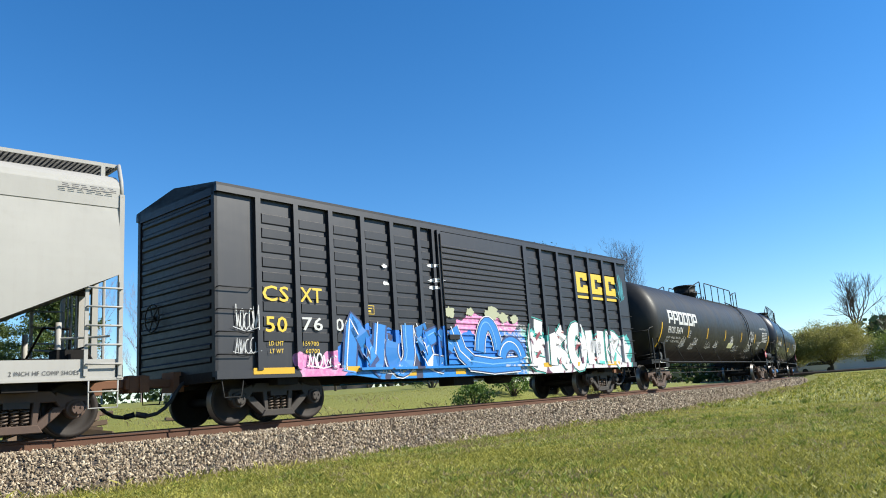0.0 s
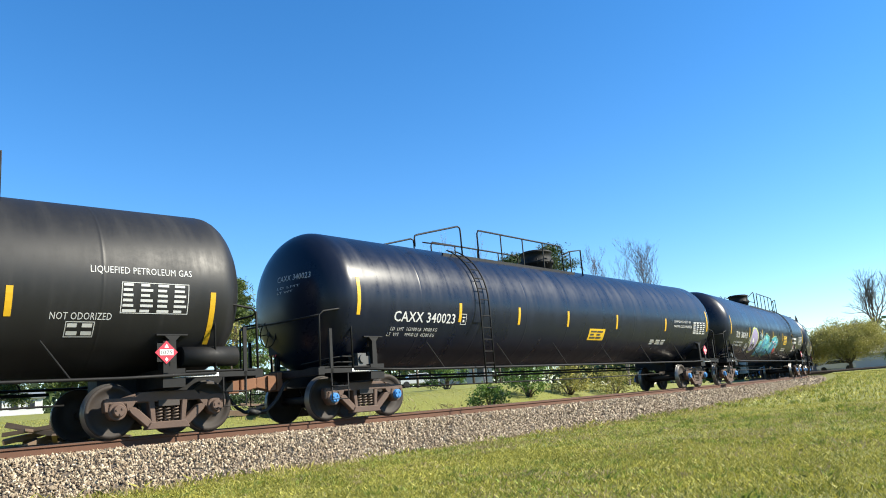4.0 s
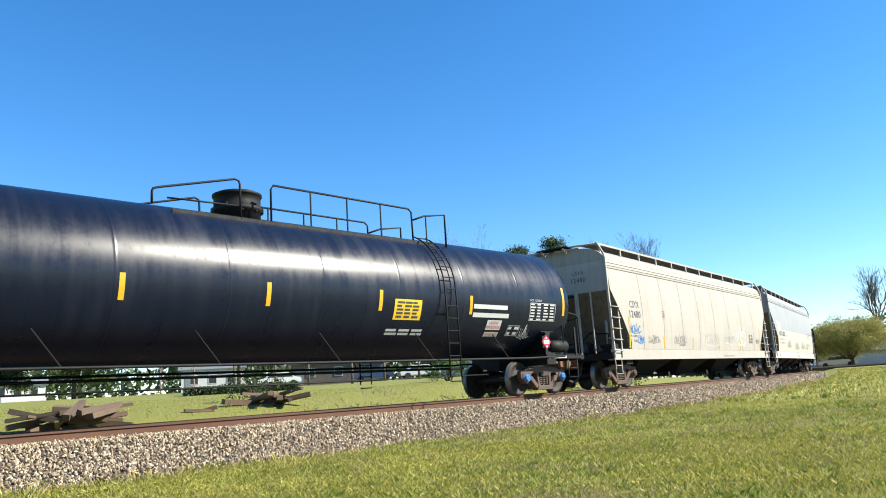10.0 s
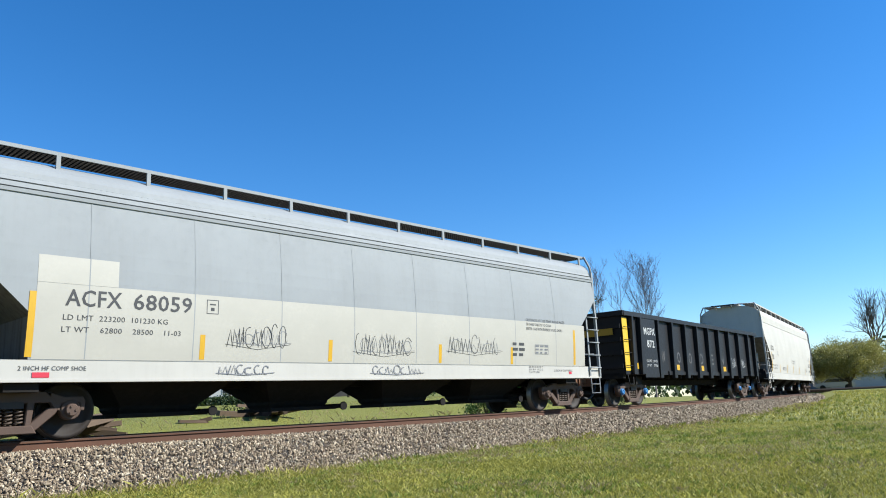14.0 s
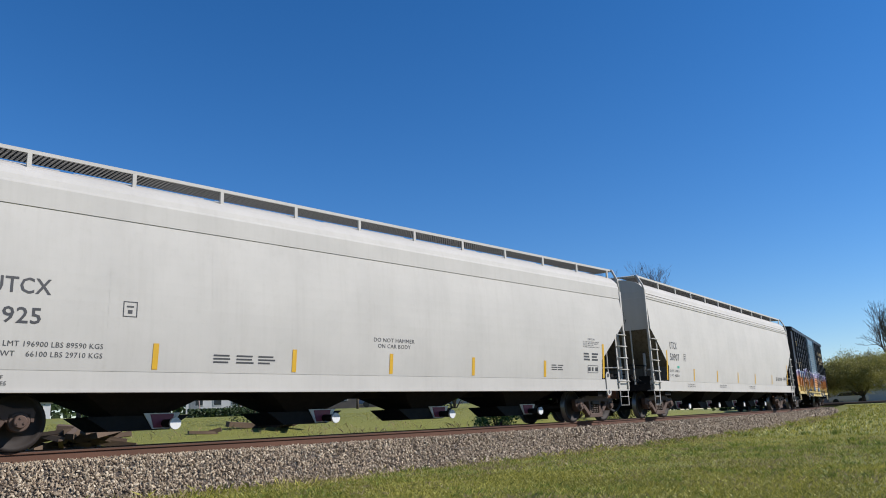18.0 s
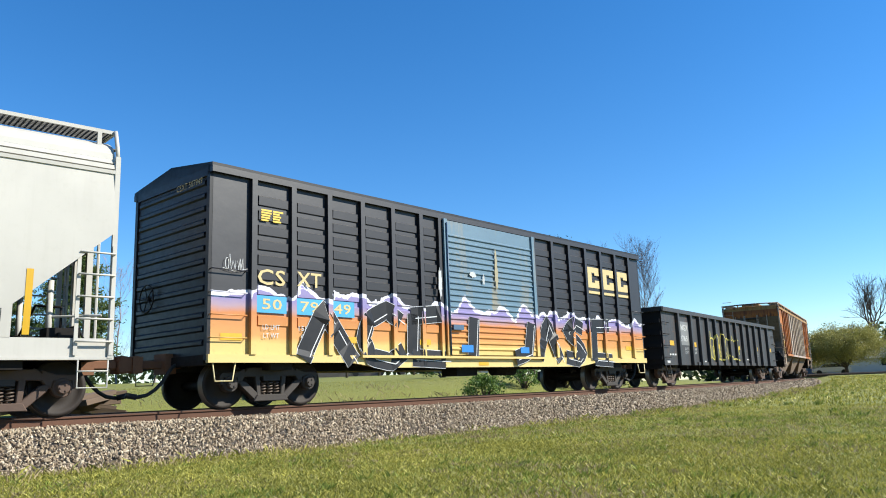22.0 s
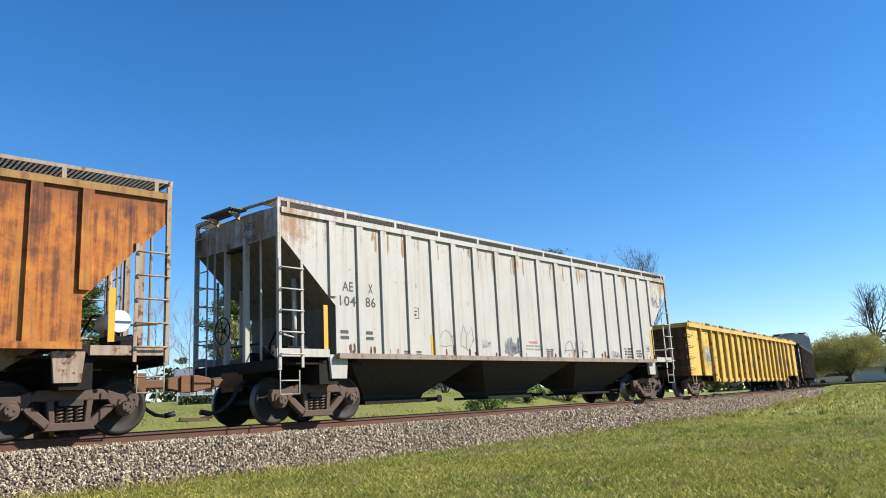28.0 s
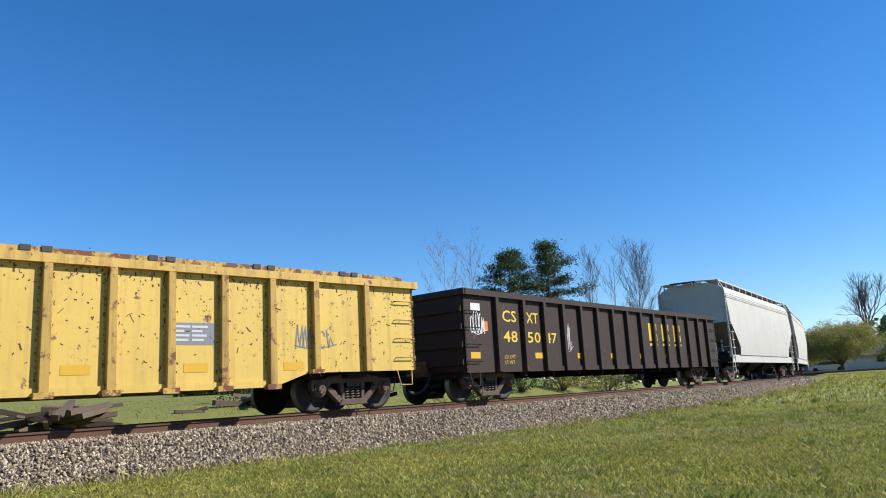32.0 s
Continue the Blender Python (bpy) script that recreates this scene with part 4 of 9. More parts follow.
    # reflector stripes
    for i, x in enumerate(style["stripes"]):
        bm = bmesh.new()
        inner = 0 < i < len(style["stripes"]) - 1
        z0, z1 = style.get("mid_z", (2.10, 2.56)) if inner else style.get("end_z", (2.16, 2.97))
        patch(bm, x, x + 0.10, z0, z1, on, 0.006)
        part("reflector_stripe", bm, M["stripe"], car)
    return car, h, on


# ---- covered hoppers ----
def hopper(name, label, s0, s1, inset, mats, style, gear="plain"):
    car, h = start_car("covered_hopper", label, s0, s1, inset, gear)
    body, sill_mat, trim = mats
    W = style.get("W", 1.58)
    eave, roof, zsl, zs0, zs1 = style.get("eave", 3.88), style.get("roof", 4.58), style.get("slope", 3.0), style.get("sill0", 0.90), style.get("sill1", 1.22)
    run_in = style.get("run_in", 1.35)
    rb = style.get("board", 4.67)
    yb = style.get("board_y", 1.25)
    xi = h - 0.10
    curved = style.get("curved", True)

    def half_w(z):
        if not curved:
            return W
        u = (z - zs1) / (eave - zs1)
        return W - 0.16 + 0.16 * math.sin(math.pi * min(1, max(0, 0.18 + 0.66 * u)))
    levels = []
    knee = style.get("knee", zs1)

    def inset_at(z):
        return run_in if z <= knee else run_in * max(0.0, (zsl - z) / (zsl - knee))
    steps = sorted(set([zs1, knee, zsl] + [zs1 + (zsl - zs1) * k / 8 for k in range(9)]))
    for z in steps:
        e = xi - inset_at(z)
        levels.append((z, -e, e, half_w(z)))
    for k in range(1, 6):
        z = zsl + (eave - zsl) * k / 5
        levels.append((z, -xi, xi, half_w(z)))
    bm = bmesh.new()
    loft(bm, levels)
    bm.normal_update()
    for f in bm.faces:                                                      # slope sheets at the ends, grimy, with their shade put into the colour
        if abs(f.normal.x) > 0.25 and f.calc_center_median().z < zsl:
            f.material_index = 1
    part("body_shell", bm, [body, M["shaded_slope"]], car, style.get("body_label", ""))
    we = half_w(eave)
    bm = bmesh.new()
    if style.get("band"):
        loft(bm, [(eave + 0.003, -xi, xi, we - 0.004), (eave + 0.012, -xi, xi, we - 0.004), (eave + 0.014, -xi, xi, we + 0.012), (eave + 0.36, -xi, xi, we + 0.010), (eave + 0.385, -xi, xi, we + 0.002)] + [(eave + 0.39 + (roof - eave - 0.39) * math.sin(a), -xi, xi, (we - 0.005) * (0.10 + 0.90 * math.cos(a) ** 0.8)) for a in np.linspace(0.02, math.pi / 2 - 0.02, 9)])
    elif curved:
        loft(bm, [(eave - 0.06, -xi - 0.01, xi + 0.01, we + 0.03), (eave, -xi - 0.01, xi + 0.01, we + 0.035), (eave + 0.003, -xi, xi, we - 0.03), (eave + 0.022, -xi, xi, we - 0.03), (eave + 0.025, -xi, xi, we + 0.02), (eave + 0.10, -xi, xi, we + 0.01), (eave + 0.103, -xi, xi, we - 0.05), (eave + 0.125, -xi, xi, we - 0.05), (eave + 0.128, -xi, xi, we - 0.005),
                  (eave + 0.20, -xi, xi, we - 0.03)])
        part("eave_rail", bm, body, car)
        bm = bmesh.new()
        ez = eave + 0.203                                                  # the roof's arc
        arc = [(ez + (roof + 0.02 - ez) * math.sin(a), (we - 0.035) * (0.10 + 0.90 * math.cos(a) ** 0.8)) for a in np.linspace(0, math.pi / 2 - 0.02, 9)]
        loft(bm, [(z, -xi, xi, w) for z, w in arc])
    else:
        loft(bm, [(eave + 0.003, -xi, xi, we + 0.06), (eave + 0.12, -xi, xi, we + 0.06), (eave + 0.125, -xi, xi, we), (roof, -xi, xi, we - 0.15), (roof + 0.06, -xi + 0.05, xi - 0.05, 0.4)])
    part("roof", bm, style.get("roof_mat", body), car)
    # side sills
    if style.get("sill", True):
        for sgn in (-1, 1):
            bm = bmesh.new()
            box(bm, -h, h, min(sgn * 1.50, sgn * 1.42), max(sgn * 1.50, sgn * 1.42), zs0, zs1)
            box(bm, -h, h, min(sgn * 1.52, sgn * 1.30), max(sgn * 1.52, sgn * 1.30), zs0 - 0.02, zs0 + 0.02)
            part("side_sill", bm, sill_mat, car)
    else:
        for sgn in (-1, 1):
            bm = bmesh.new()
            box(bm, -h + run_in + 0.1, h - run_in - 0.1, min(sgn * 1.60, sgn * 1.52), max(sgn * 1.60, sgn * 1.52), zs1 - 0.08, zs1 + 0.03)
            part("side_sill", bm, sill_mat, car)
            for e in (-1, 1):
                bm = bmesh.new()
                box(bm, min(e * h, e * (h - 1.3)), max(e * h, e * (h - 1.3)), min(sgn * 1.52, sgn * 1.42), max(sgn * 1.52, sgn * 1.42), 1.28, 1.44)
                part("end_side_sill", bm, trim, car)
                bm = bmesh.new()
                prism(bm, [(e * (h - 1.35), 1.34), (e * (h - 1.85), 1.34), (e * (h - 1.8), 0.85), (e * (h - 1.4), 0.85)], sgn * 1.46, sgn * 1.38)
                part("bolster_web", bm, trim, car)
    # pockets below
    n = style.get("bays", 4)
    go = style.get("outlet", 0.75)
    by = style.get("bay_y", 0.42)
    span = 2 * (h - style.get("bay_in", 2.6)) / n
    for i in range(n):
        c = -(h - style.get("bay_in", 2.6)) + span * (i + 0.5)
        bm = bmesh.new()
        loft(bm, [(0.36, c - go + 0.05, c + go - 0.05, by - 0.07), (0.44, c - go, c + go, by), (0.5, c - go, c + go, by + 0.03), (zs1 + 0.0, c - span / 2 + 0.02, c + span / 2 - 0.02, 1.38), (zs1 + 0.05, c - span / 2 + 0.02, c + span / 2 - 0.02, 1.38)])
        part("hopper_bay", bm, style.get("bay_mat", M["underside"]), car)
        if style.get("pneumatic"):
            bm = bmesh.new()
            prism(bm, [(c - 0.95, 0.52), (c + 0.95, 0.52), (c + 0.55, 0.26), (c - 0.55, 0.26)], -0.52, 0.52)
            part("outlet_trough", bm, M["frame_black"], car, "dark steel outlet trough")
            for sgn in (-1, 1):
                bm = bmesh.new()
                prism(bm, [(c + 0.05, 0.56), (c + 0.75, 0.56), (c + 0.58, 0.28), (c + 0.22, 0.28)], sgn * 0.528, sgn * 0.548)
                plate = part("outlet_plate", bm, M["sign_white"], car, "white outlet plate with a red field")
                bm = bmesh.new()
                prism(bm, [(c + 0.17, 0.54), (c + 0.62, 0.54), (c + 0.58, 0.30), (c + 0.24, 0.30)], sgn * 0.552, sgn * 0.560)
                part("red_field", bm, M["gate_red"], plate)
                bm = bmesh.new()
                rod(bm, (c + 0.45, sgn * 0.50, 0.37), (c + 0.45, sgn * 0.92, 0.36), 0.075, 14)
                part("outlet_tube", bm, M["frame_black"], car)
                bm = bmesh.new()
                rod(bm, (c + 0.45, sgn * 0.922, 0.36), (c + 0.45, sgn * 0.97, 0.36), 0.105, 18)
                part("outlet_cap", bevel(bm, 0.012), M["sign_white"], car, "round white outlet cap")
            continue
        bm = bmesh.new()
        box(bm, c - go - 0.1, c + go + 0.1, -0.62, 0.62, 0.30, 0.37)
        rod(bm, (c + go, -1.0, 0.36), (c + go, 0.9, 0.36), 0.05, 10)
        rod(bm, (c + go, -1.02, 0.36), (c + go, -0.98, 0.36), 0.09, 12)
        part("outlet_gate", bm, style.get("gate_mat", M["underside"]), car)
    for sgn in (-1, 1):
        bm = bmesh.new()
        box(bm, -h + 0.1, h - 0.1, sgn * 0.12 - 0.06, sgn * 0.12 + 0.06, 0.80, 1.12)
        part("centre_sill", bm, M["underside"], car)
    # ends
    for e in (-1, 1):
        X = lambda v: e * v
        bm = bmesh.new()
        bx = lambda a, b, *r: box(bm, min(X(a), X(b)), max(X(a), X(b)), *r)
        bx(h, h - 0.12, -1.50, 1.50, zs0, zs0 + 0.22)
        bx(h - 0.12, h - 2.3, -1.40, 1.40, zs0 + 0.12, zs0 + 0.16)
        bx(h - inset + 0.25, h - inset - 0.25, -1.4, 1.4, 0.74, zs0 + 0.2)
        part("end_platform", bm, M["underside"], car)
        for sgn in (-1, 1):
            bm = bmesh.new()
            y = sgn * 1.50
            box(bm, min(X(h - 0.02), X(h - 0.10)), max(X(h - 0.02), X(h - 0.10)), y - 0.03, y + 0.03, zs0, eave + 0.25)
            pipe(bm, [(X(h - 0.06), y, eave + 0.2), (X(h - 0.06), y * 0.97, rb - 0.35), (X(h - 0.04), sgn * (yb + 0.02), rb)], 0.035)
            part("corner_post", bm, trim, car)
            bm = bmesh.new()
            ladder(bm, X(h - 0.06), X(h - 0.60), zs0 + 0.05, style.get("ladder_top", 2.75), sgn * 1.53, 5)
            part("side_ladder", bm, trim, car)
            bm = bmesh.new()
            hoop(bm, X(h - 0.08), sgn * 1.50, zs0, X(0.46) * -1, 0.46)
            grab(bm, X(h - 0.08), X(h - 0.54), sgn * 1.50, zs0 - 0.2, 0.01)
            part("stirrup_step", bm, trim, car)
            bm = bmesh.new()
            rod(bm, (X(h - 0.85), sgn * 0.95, zs0 + 0.15), (X(h - 0.85), sgn * 0.95, zsl - 0.75), 0.05, 8)
            rod(bm, (X(h - 0.85), sgn * 0.95, zs0 + 0.7), (X(h - 0.2), sgn * 1.45, zs0 + 0.7), 0.02, 6)
            rod(bm, (X(h - 0.10), sgn * 0.85, zs0 + 0.2), (X(h - 0.10), sgn * 0.85, zsl + 0.1), 0.025, 6)
            part("end_strut", bm, trim, car)
        bm = bmesh.new()                                                   # end ladder
        for k in range(9):
            z = zs0 + 0.4 + k * 0.38
            pipe(bm, [(X(h + 0.02), 0.95, z), (X(h + 0.02), 1.45, z)], 0.014)
        rod(bm, (X(h + 0.02), 0.95, zs0), (X(h + 0.02), 0.95, eave), 0.02, 6)
        rod(bm, (X(h + 0.02), 1.45, zs0), (X(h + 0.02), 1.45, eave), 0.02, 6)
        part("end_ladder", bm, trim, car)
        bm = bmesh.new()
        rod(bm, (X(h - 0.5), -0.55, zs0 + 0.2), (X(h - 0.5), -0.55, zs0 + 0.55), 0.16, 14)
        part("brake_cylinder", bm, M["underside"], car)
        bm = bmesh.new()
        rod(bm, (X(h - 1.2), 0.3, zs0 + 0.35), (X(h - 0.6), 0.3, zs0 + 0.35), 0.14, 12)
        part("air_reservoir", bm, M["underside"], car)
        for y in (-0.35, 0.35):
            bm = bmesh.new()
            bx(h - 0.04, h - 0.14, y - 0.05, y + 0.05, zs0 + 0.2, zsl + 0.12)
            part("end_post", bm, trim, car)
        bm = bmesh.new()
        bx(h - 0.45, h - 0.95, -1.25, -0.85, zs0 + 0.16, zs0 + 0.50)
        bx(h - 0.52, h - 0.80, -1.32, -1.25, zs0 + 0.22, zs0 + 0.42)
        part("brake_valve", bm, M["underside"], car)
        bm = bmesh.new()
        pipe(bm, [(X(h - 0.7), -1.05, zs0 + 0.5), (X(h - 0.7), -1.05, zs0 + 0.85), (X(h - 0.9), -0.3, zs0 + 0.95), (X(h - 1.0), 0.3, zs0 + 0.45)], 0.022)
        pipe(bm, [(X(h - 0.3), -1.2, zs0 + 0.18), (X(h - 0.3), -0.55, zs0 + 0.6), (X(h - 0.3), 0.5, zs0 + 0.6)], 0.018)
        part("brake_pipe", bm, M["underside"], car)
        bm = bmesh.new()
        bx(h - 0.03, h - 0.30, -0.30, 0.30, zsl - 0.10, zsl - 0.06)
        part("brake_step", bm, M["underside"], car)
    brake_wheel(car, -h - 0.02, 0.35, 1.95)
    # running board along the roof
    for e in (-1, 1):                                                       # bar across the end that ties the boards to the corner posts
        bm = bmesh.new()
        x = e * (h - 0.05)
        pipe(bm, [(x, -yb, rb - 0.03), (x, -0.5, rb + 0.0), (x, 0.5, rb + 0.0), (x, yb, rb - 0.03)], 0.035)
        part("end_crossbar", bm, trim, car)
        for y in (-0.18, 0.62):
            bm = bmesh.new()
            prism(bm, [(e * (h - 0.05), rb - 0.05), (e * (h + 0.26), rb - 0.05), (e * (h - 0.05), rb - 0.22)], y, y + 0.03)
            part("platform_bracket", bm, trim, car)
        bm = bmesh.new()
        for k in range(6):
            x = e * (h - 0.10 + k * 0.075)
            box(bm, x - 0.010, x + 0.010, -0.35, 0.80, rb - 0.04, rb)
        for k in range(15):
            y = -0.35 + k * 0.082
            box(bm, min(e * (h - 0.11), e * (h + 0.285)), max(e * (h - 0.11), e * (h + 0.285)), y - 0.008, y + 0.008, rb - 0.026, rb - 0.004)
        tagged(part("end_walkway", bm, style.get("board_mat", M["galvanised"]), car), kind="stuff")
    for sgn in (-1, 1):
        bm = bmesh.new()
        for k in range(8):
            y = sgn * (yb - 0.02 - k * 0.075)
            box(bm, -h + 0.02, h - 0.02, y - 0.010, y + 0.010, rb - 0.04, rb)
        for k in range(int(2 * h / 0.08)):
            x = -h + 0.05 + k * 0.08
            box(bm, x - 0.008, x + 0.008, min(sgn * yb, sgn * (yb - 0.56)), max(sgn * yb, sgn * (yb - 0.56)), rb - 0.026, rb - 0.004)
        part("running_board", bm, style.get("board_mat", M["galvanised"]), car, "steel grating walkway on the roof")
    for sgn in (-1, 1):
        bm = bmesh.new()
        box(bm, -h + 0.02, h - 0.02, sgn * yb - 0.012, sgn * yb + 0.012, rb - 0.05, rb + 0.012)
        part("board_edge", bm, style.get("edge_mat", trim), car)
        for k in range(12):
            bm = bmesh.new()
            x = -h + 0.3 + (2 * h - 0.6) * k / 11
            box(bm, x - 0.035, x + 0.035, sgn * yb - 0.02, sgn * yb + 0.02, (eave + 0.22 if curved else roof - 0.1), rb - 0.052)
            part("board_post", bm, trim, car)
    for k in range(7):                                                      # trough hatches end to end
        x = -h + 1.5 + (2 * h - 3.0) * k / 6
        w = (2 * h - 3.0) / 12 - 0.12
        bm = bmesh.new()
        box(bm, x - w, x + w, -0.46, 0.46, roof + (0.035 if curved else 0.065), roof + (0.10 if curved else 0.18))
        part("hatch", bm, style.get("roof_mat", body), car)
    posts = style.get("posts")
    if posts:
        for sgn in (-1, 1):
            for x in posts:
                bm = bmesh.new()
                lo = zs1
                over = max(abs(x - 0.02), abs(x + 0.16)) - (xi - run_in)
                if over > 0:
                    lo = knee + (zsl - knee) * over / run_in
                box(bm, x - 0.02, x + 0.16, min(sgn * W, sgn * (W + style.get("post_d", 0.05))), max(sgn * W, sgn * (W + style.get("post_d", 0.05))), lo + 0.02, eave)
                part("side_post", bm, style.get("post_mat", body) if abs(x) < style.get("post_reach", 99) else body, car)
    elif style.get("seams", True):
        for x in np.arange(0.93, h - run_in, 1.86).tolist() + (-np.arange(0.93, h - run_in, 1.86)).tolist():
            bm = bmesh.new()
            patch(bm, x, x + 0.018, zs1 + 0.02, eave, half_w, style.get("seam_lift", 0.004))
            part("weld_seam", bm, style.get("seam_mat", body), car)
    for x in style.get("stripes", ()):
        tall = x < -h + 2.6 or x > h - 2.6
        bm = bmesh.new()
        patch(bm, x, x + 0.10, zs1 + 0.04, zs1 + (1.05 if tall else 0.48), half_w, 0.006)
        part("reflector_stripe", bm, M["stripe"], car)
    return car, h, half_w


# ---- box cars ----
BOX_POSTS = (0.90, 1.72, 2.52, 3.36, 4.22, 5.16)


def boxcar(label, s0, s1, body, extra):
    car, h = start_car("boxcar", label, s0, s1, 1.70, "dark")
    W, z0, ze = 1.46, 0.98, 4.47
    d0, d1 = -1.9, 1.85
    bm = bmesh.new()
    box(bm, -h + 0.06, h - 0.06, -W, W, z0, ze)
    part("body_shell", bm, body, car)
    bm = bmesh.new()
    prism(bm, [(-W - 0.08, ze), (W + 0.08, ze), (W + 0.08, ze + 0.08), (0, ze + 0.30), (-W - 0.08, ze + 0.08)], -h, h, 0, "x")
    part("roof", bm, M["charcoal"], car)
    for k in range(13):
        x = -h + 0.5 + (2 * h - 1.0) * k / 12
        bm = bmesh.new()
        prism(bm, [(-W, ze + 0.07), (0, ze + 0.285), (W, ze + 0.07), (W, ze + 0.11), (0, ze + 0.345), (-W, ze + 0.11)], x - 0.28, x + 0.28, 0, "x")
        part("roof_rib", bm, M["charcoal"], car)
    for sgn in (-1, 1):
        bm = bmesh.new()                                                    # fish-belly side sill
        prism(bm, [(-h, 0.98), (h, 0.98), (h, 0.83), (h - 3.35, 0.83), (h - 4.2, 0.72), (-h + 4.2, 0.72), (-h + 3.35, 0.83), (-h, 0.83)], sgn * (W + 0.06), sgn * (W - 0.02))
        part("side_sill", bm, body, car)
        bm = bmesh.new()
        box(bm, -h, h, min(sgn * W, sgn * (W + 0.09)), max(sgn * W, sgn * (W + 0.09)), ze - 0.10, ze + 0.02)
        part("top_chord", bm, body, car)
        xs = [-h + 0.93 + k * 0.935 for k in range(6)] + [d0 - 0.12, d1 + 0.12] + [h - 0.80 - k * 0.92 for k in range(6)]
        edge = [-h] + sorted(xs) + [h]
        for x in xs:
            bm = bmesh.new()
            box(bm, x - 0.06, x + 0.06, min(sgn * W, sgn * (W + 0.09)), max(sgn * W, sgn * (W + 0.09)), z0, ze - 0.1)
            part("side_post", bevel(bm, 0.012), body, car)
        for a, b in zip(edge, edge[1:]):
            if (a < d0 and b > d1 - 0.3) or a < -h + 0.1 or b > h - 0.1 or b - a < 0.3 or (d0 - 0.2 < (a + b) / 2 < d1 + 0.2):
                continue
            for k in range(9):
                z = 1.52 + k * 0.295
                bm = bmesh.new()
                prism(bm, [(W - 0.005, z), (W + 0.028, z + 0.02), (W + 0.034, z + 0.19), (W - 0.005, z + 0.215)] if sgn > 0 else [(-W + 0.005, z), (-W - 0.028, z + 0.02), (-W - 0.034, z + 0.19), (-W + 0.005, z + 0.215)], a + 0.13, b - 0.11, 0, "x")
                part("side_bead", bm, body, car)
        # door
        y = sgn * (W + 0.10)
        door_bm = bmesh.new()
        box(door_bm, d0, d1, min(y, y - sgn * 0.06), max(y, y - sgn * 0.06), 1.02, ze - 0.12)
        door = part("sliding_door", door_bm, extra["door"], car, extra.get("door_label", "corrugated sliding door"))
        for k in range(20):
            z = 1.12 + k * 0.148
            bm = bmesh.new()
            prism(bm, [(y, z), (y + sgn * 0.035, z + 0.03), (y + sgn * 0.035, z + 0.055), (y, z + 0.085)], d0 + 0.12, d1 - 0.12, 0, "x")
            part("door_rib", bm, extra["door"], door)
        for q in (d0 - 0.04, d1 - 0.08):
            bm = bmesh.new()
            box(bm, q, q + 0.12, min(y, y + sgn * 0.05), max(y, y + sgn * 0.05), 1.0, ze - 0.1)
            part("door_stile", bm, extra["door"], door)
        bm = bmesh.new()
        rod(bm, (d0 + 0.04, y + sgn * 0.075, 1.0), (d0 + 0.04, y + sgn * 0.075, ze - 0.2), 0.018, 8)
        box(bm, d0 + 0.12, d0 + 0.5, min(y + sgn * 0.05, y + sgn * 0.11), max(y + sgn * 0.05, y + sgn * 0.11), 1.62, 1.74)
        part("door_lock", bm, extra.get("lock", M["frame_black"]), door)
        bm = bmesh.new()
        box(bm, d0 - 2.8, d1 + 0.3, min(y - sgn * 0.05, y + sgn * 0.06), max(y - sgn * 0.05, y + sgn * 0.06), 0.93, 0.985)
        part("door_track", bm, body, car)
        for e in (-1, 1):
            for k in range(4):
                z = 1.28 + k * 0.42
                bm = bmesh.new()
                a = e * (h - 0.04)
                grab(bm, a, a - e * 0.74, sgn * W, z, sgn * -0.0 + 0.09 if sgn < 0 else -0.09)
                part("grab_iron", bm, M["frame_black"] if extra.get("dark_grabs", True) else body, car)
            bm = bmesh.new()
            pipe(bm, [(e * (h - 0.12), sgn * W, 0.86), (e * (h - 0.16), sgn * (W + 0.03), 0.50), (e * (h - 0.52), sgn * (W + 0.03), 0.50), (e * (h - 0.60), sgn * W, 0.86)], 0.015)
            part("stirrup_step", bm, extra.get("step", M["frame_black"]), car)
    for e in (-1, 1):                                                       # corrugated end
        bm = bmesh.new()
        lo, hi = min(e * (h - 0.07), e * h), max(e * (h - 0.07), e * h)
        box(bm, lo, hi, -W, -W + 0.10, z0 - 0.1, ze + 0.06)
        box(bm, lo, hi, W - 0.10, W, z0 - 0.1, ze + 0.06)
        prism(bm, [(-W, ze - 0.15), (W, ze - 0.15), (W, ze + 0.08), (0, ze + 0.30), (-W, ze + 0.08)], lo, hi, 0, "x")
        box(bm, min(e * (h - 0.056), e * (h - 0.035)), max(e * (h - 0.056), e * (h - 0.035)), -W + 0.101, W - 0.101, z0 - 0.1, ze - 0.151)
        end = part("car_end", bm, M["charcoal"], car)
        for k in range(13):
            z = 1.12 + k * 0.25
            bm = bmesh.new()
            prism(bm, [(e * (h - 0.06), z), (e * (h - 0.0), z + 0.05), (e * (h - 0.0), z + 0.11), (e * (h - 0.06), z + 0.17)], -W + 0.18, W - 0.18)
            part("end_rib", bm, M["charcoal"], end)
        bm = bmesh.new()
        box(bm, min(e * h, e * (h - 0.25)), max(e * h, e * (h - 0.25)), -1.35, 1.35, 0.80, 0.98)
        box(bm, min(e * (h - 1.95), e * (h - 1.45)), max(e * (h - 1.95), e * (h - 1.45)), -1.35, 1.35, 0.70, 0.95)
        part("end_sill", bm, M["underside"], car)
    bm = bmesh.new()
    box(bm, -h + 0.3, h - 0.3, -0.3, 0.3, 0.72, 0.98)
    for k in range(9):
        x = -h + 2.8 + (2 * h - 5.6) * k / 8
        box(bm, x - 0.06, x + 0.06, -1.4, 1.4, 0.82, 0.98)
    box(bm, -1.2, -0.4, -1.2, -0.7, 0.52, 0.85)
    rod(bm, (1.0, -0.6, 0.68), (1.9, -0.6, 0.68), 0.16, 12)
    part("underframe", bm, M["underside"], car)
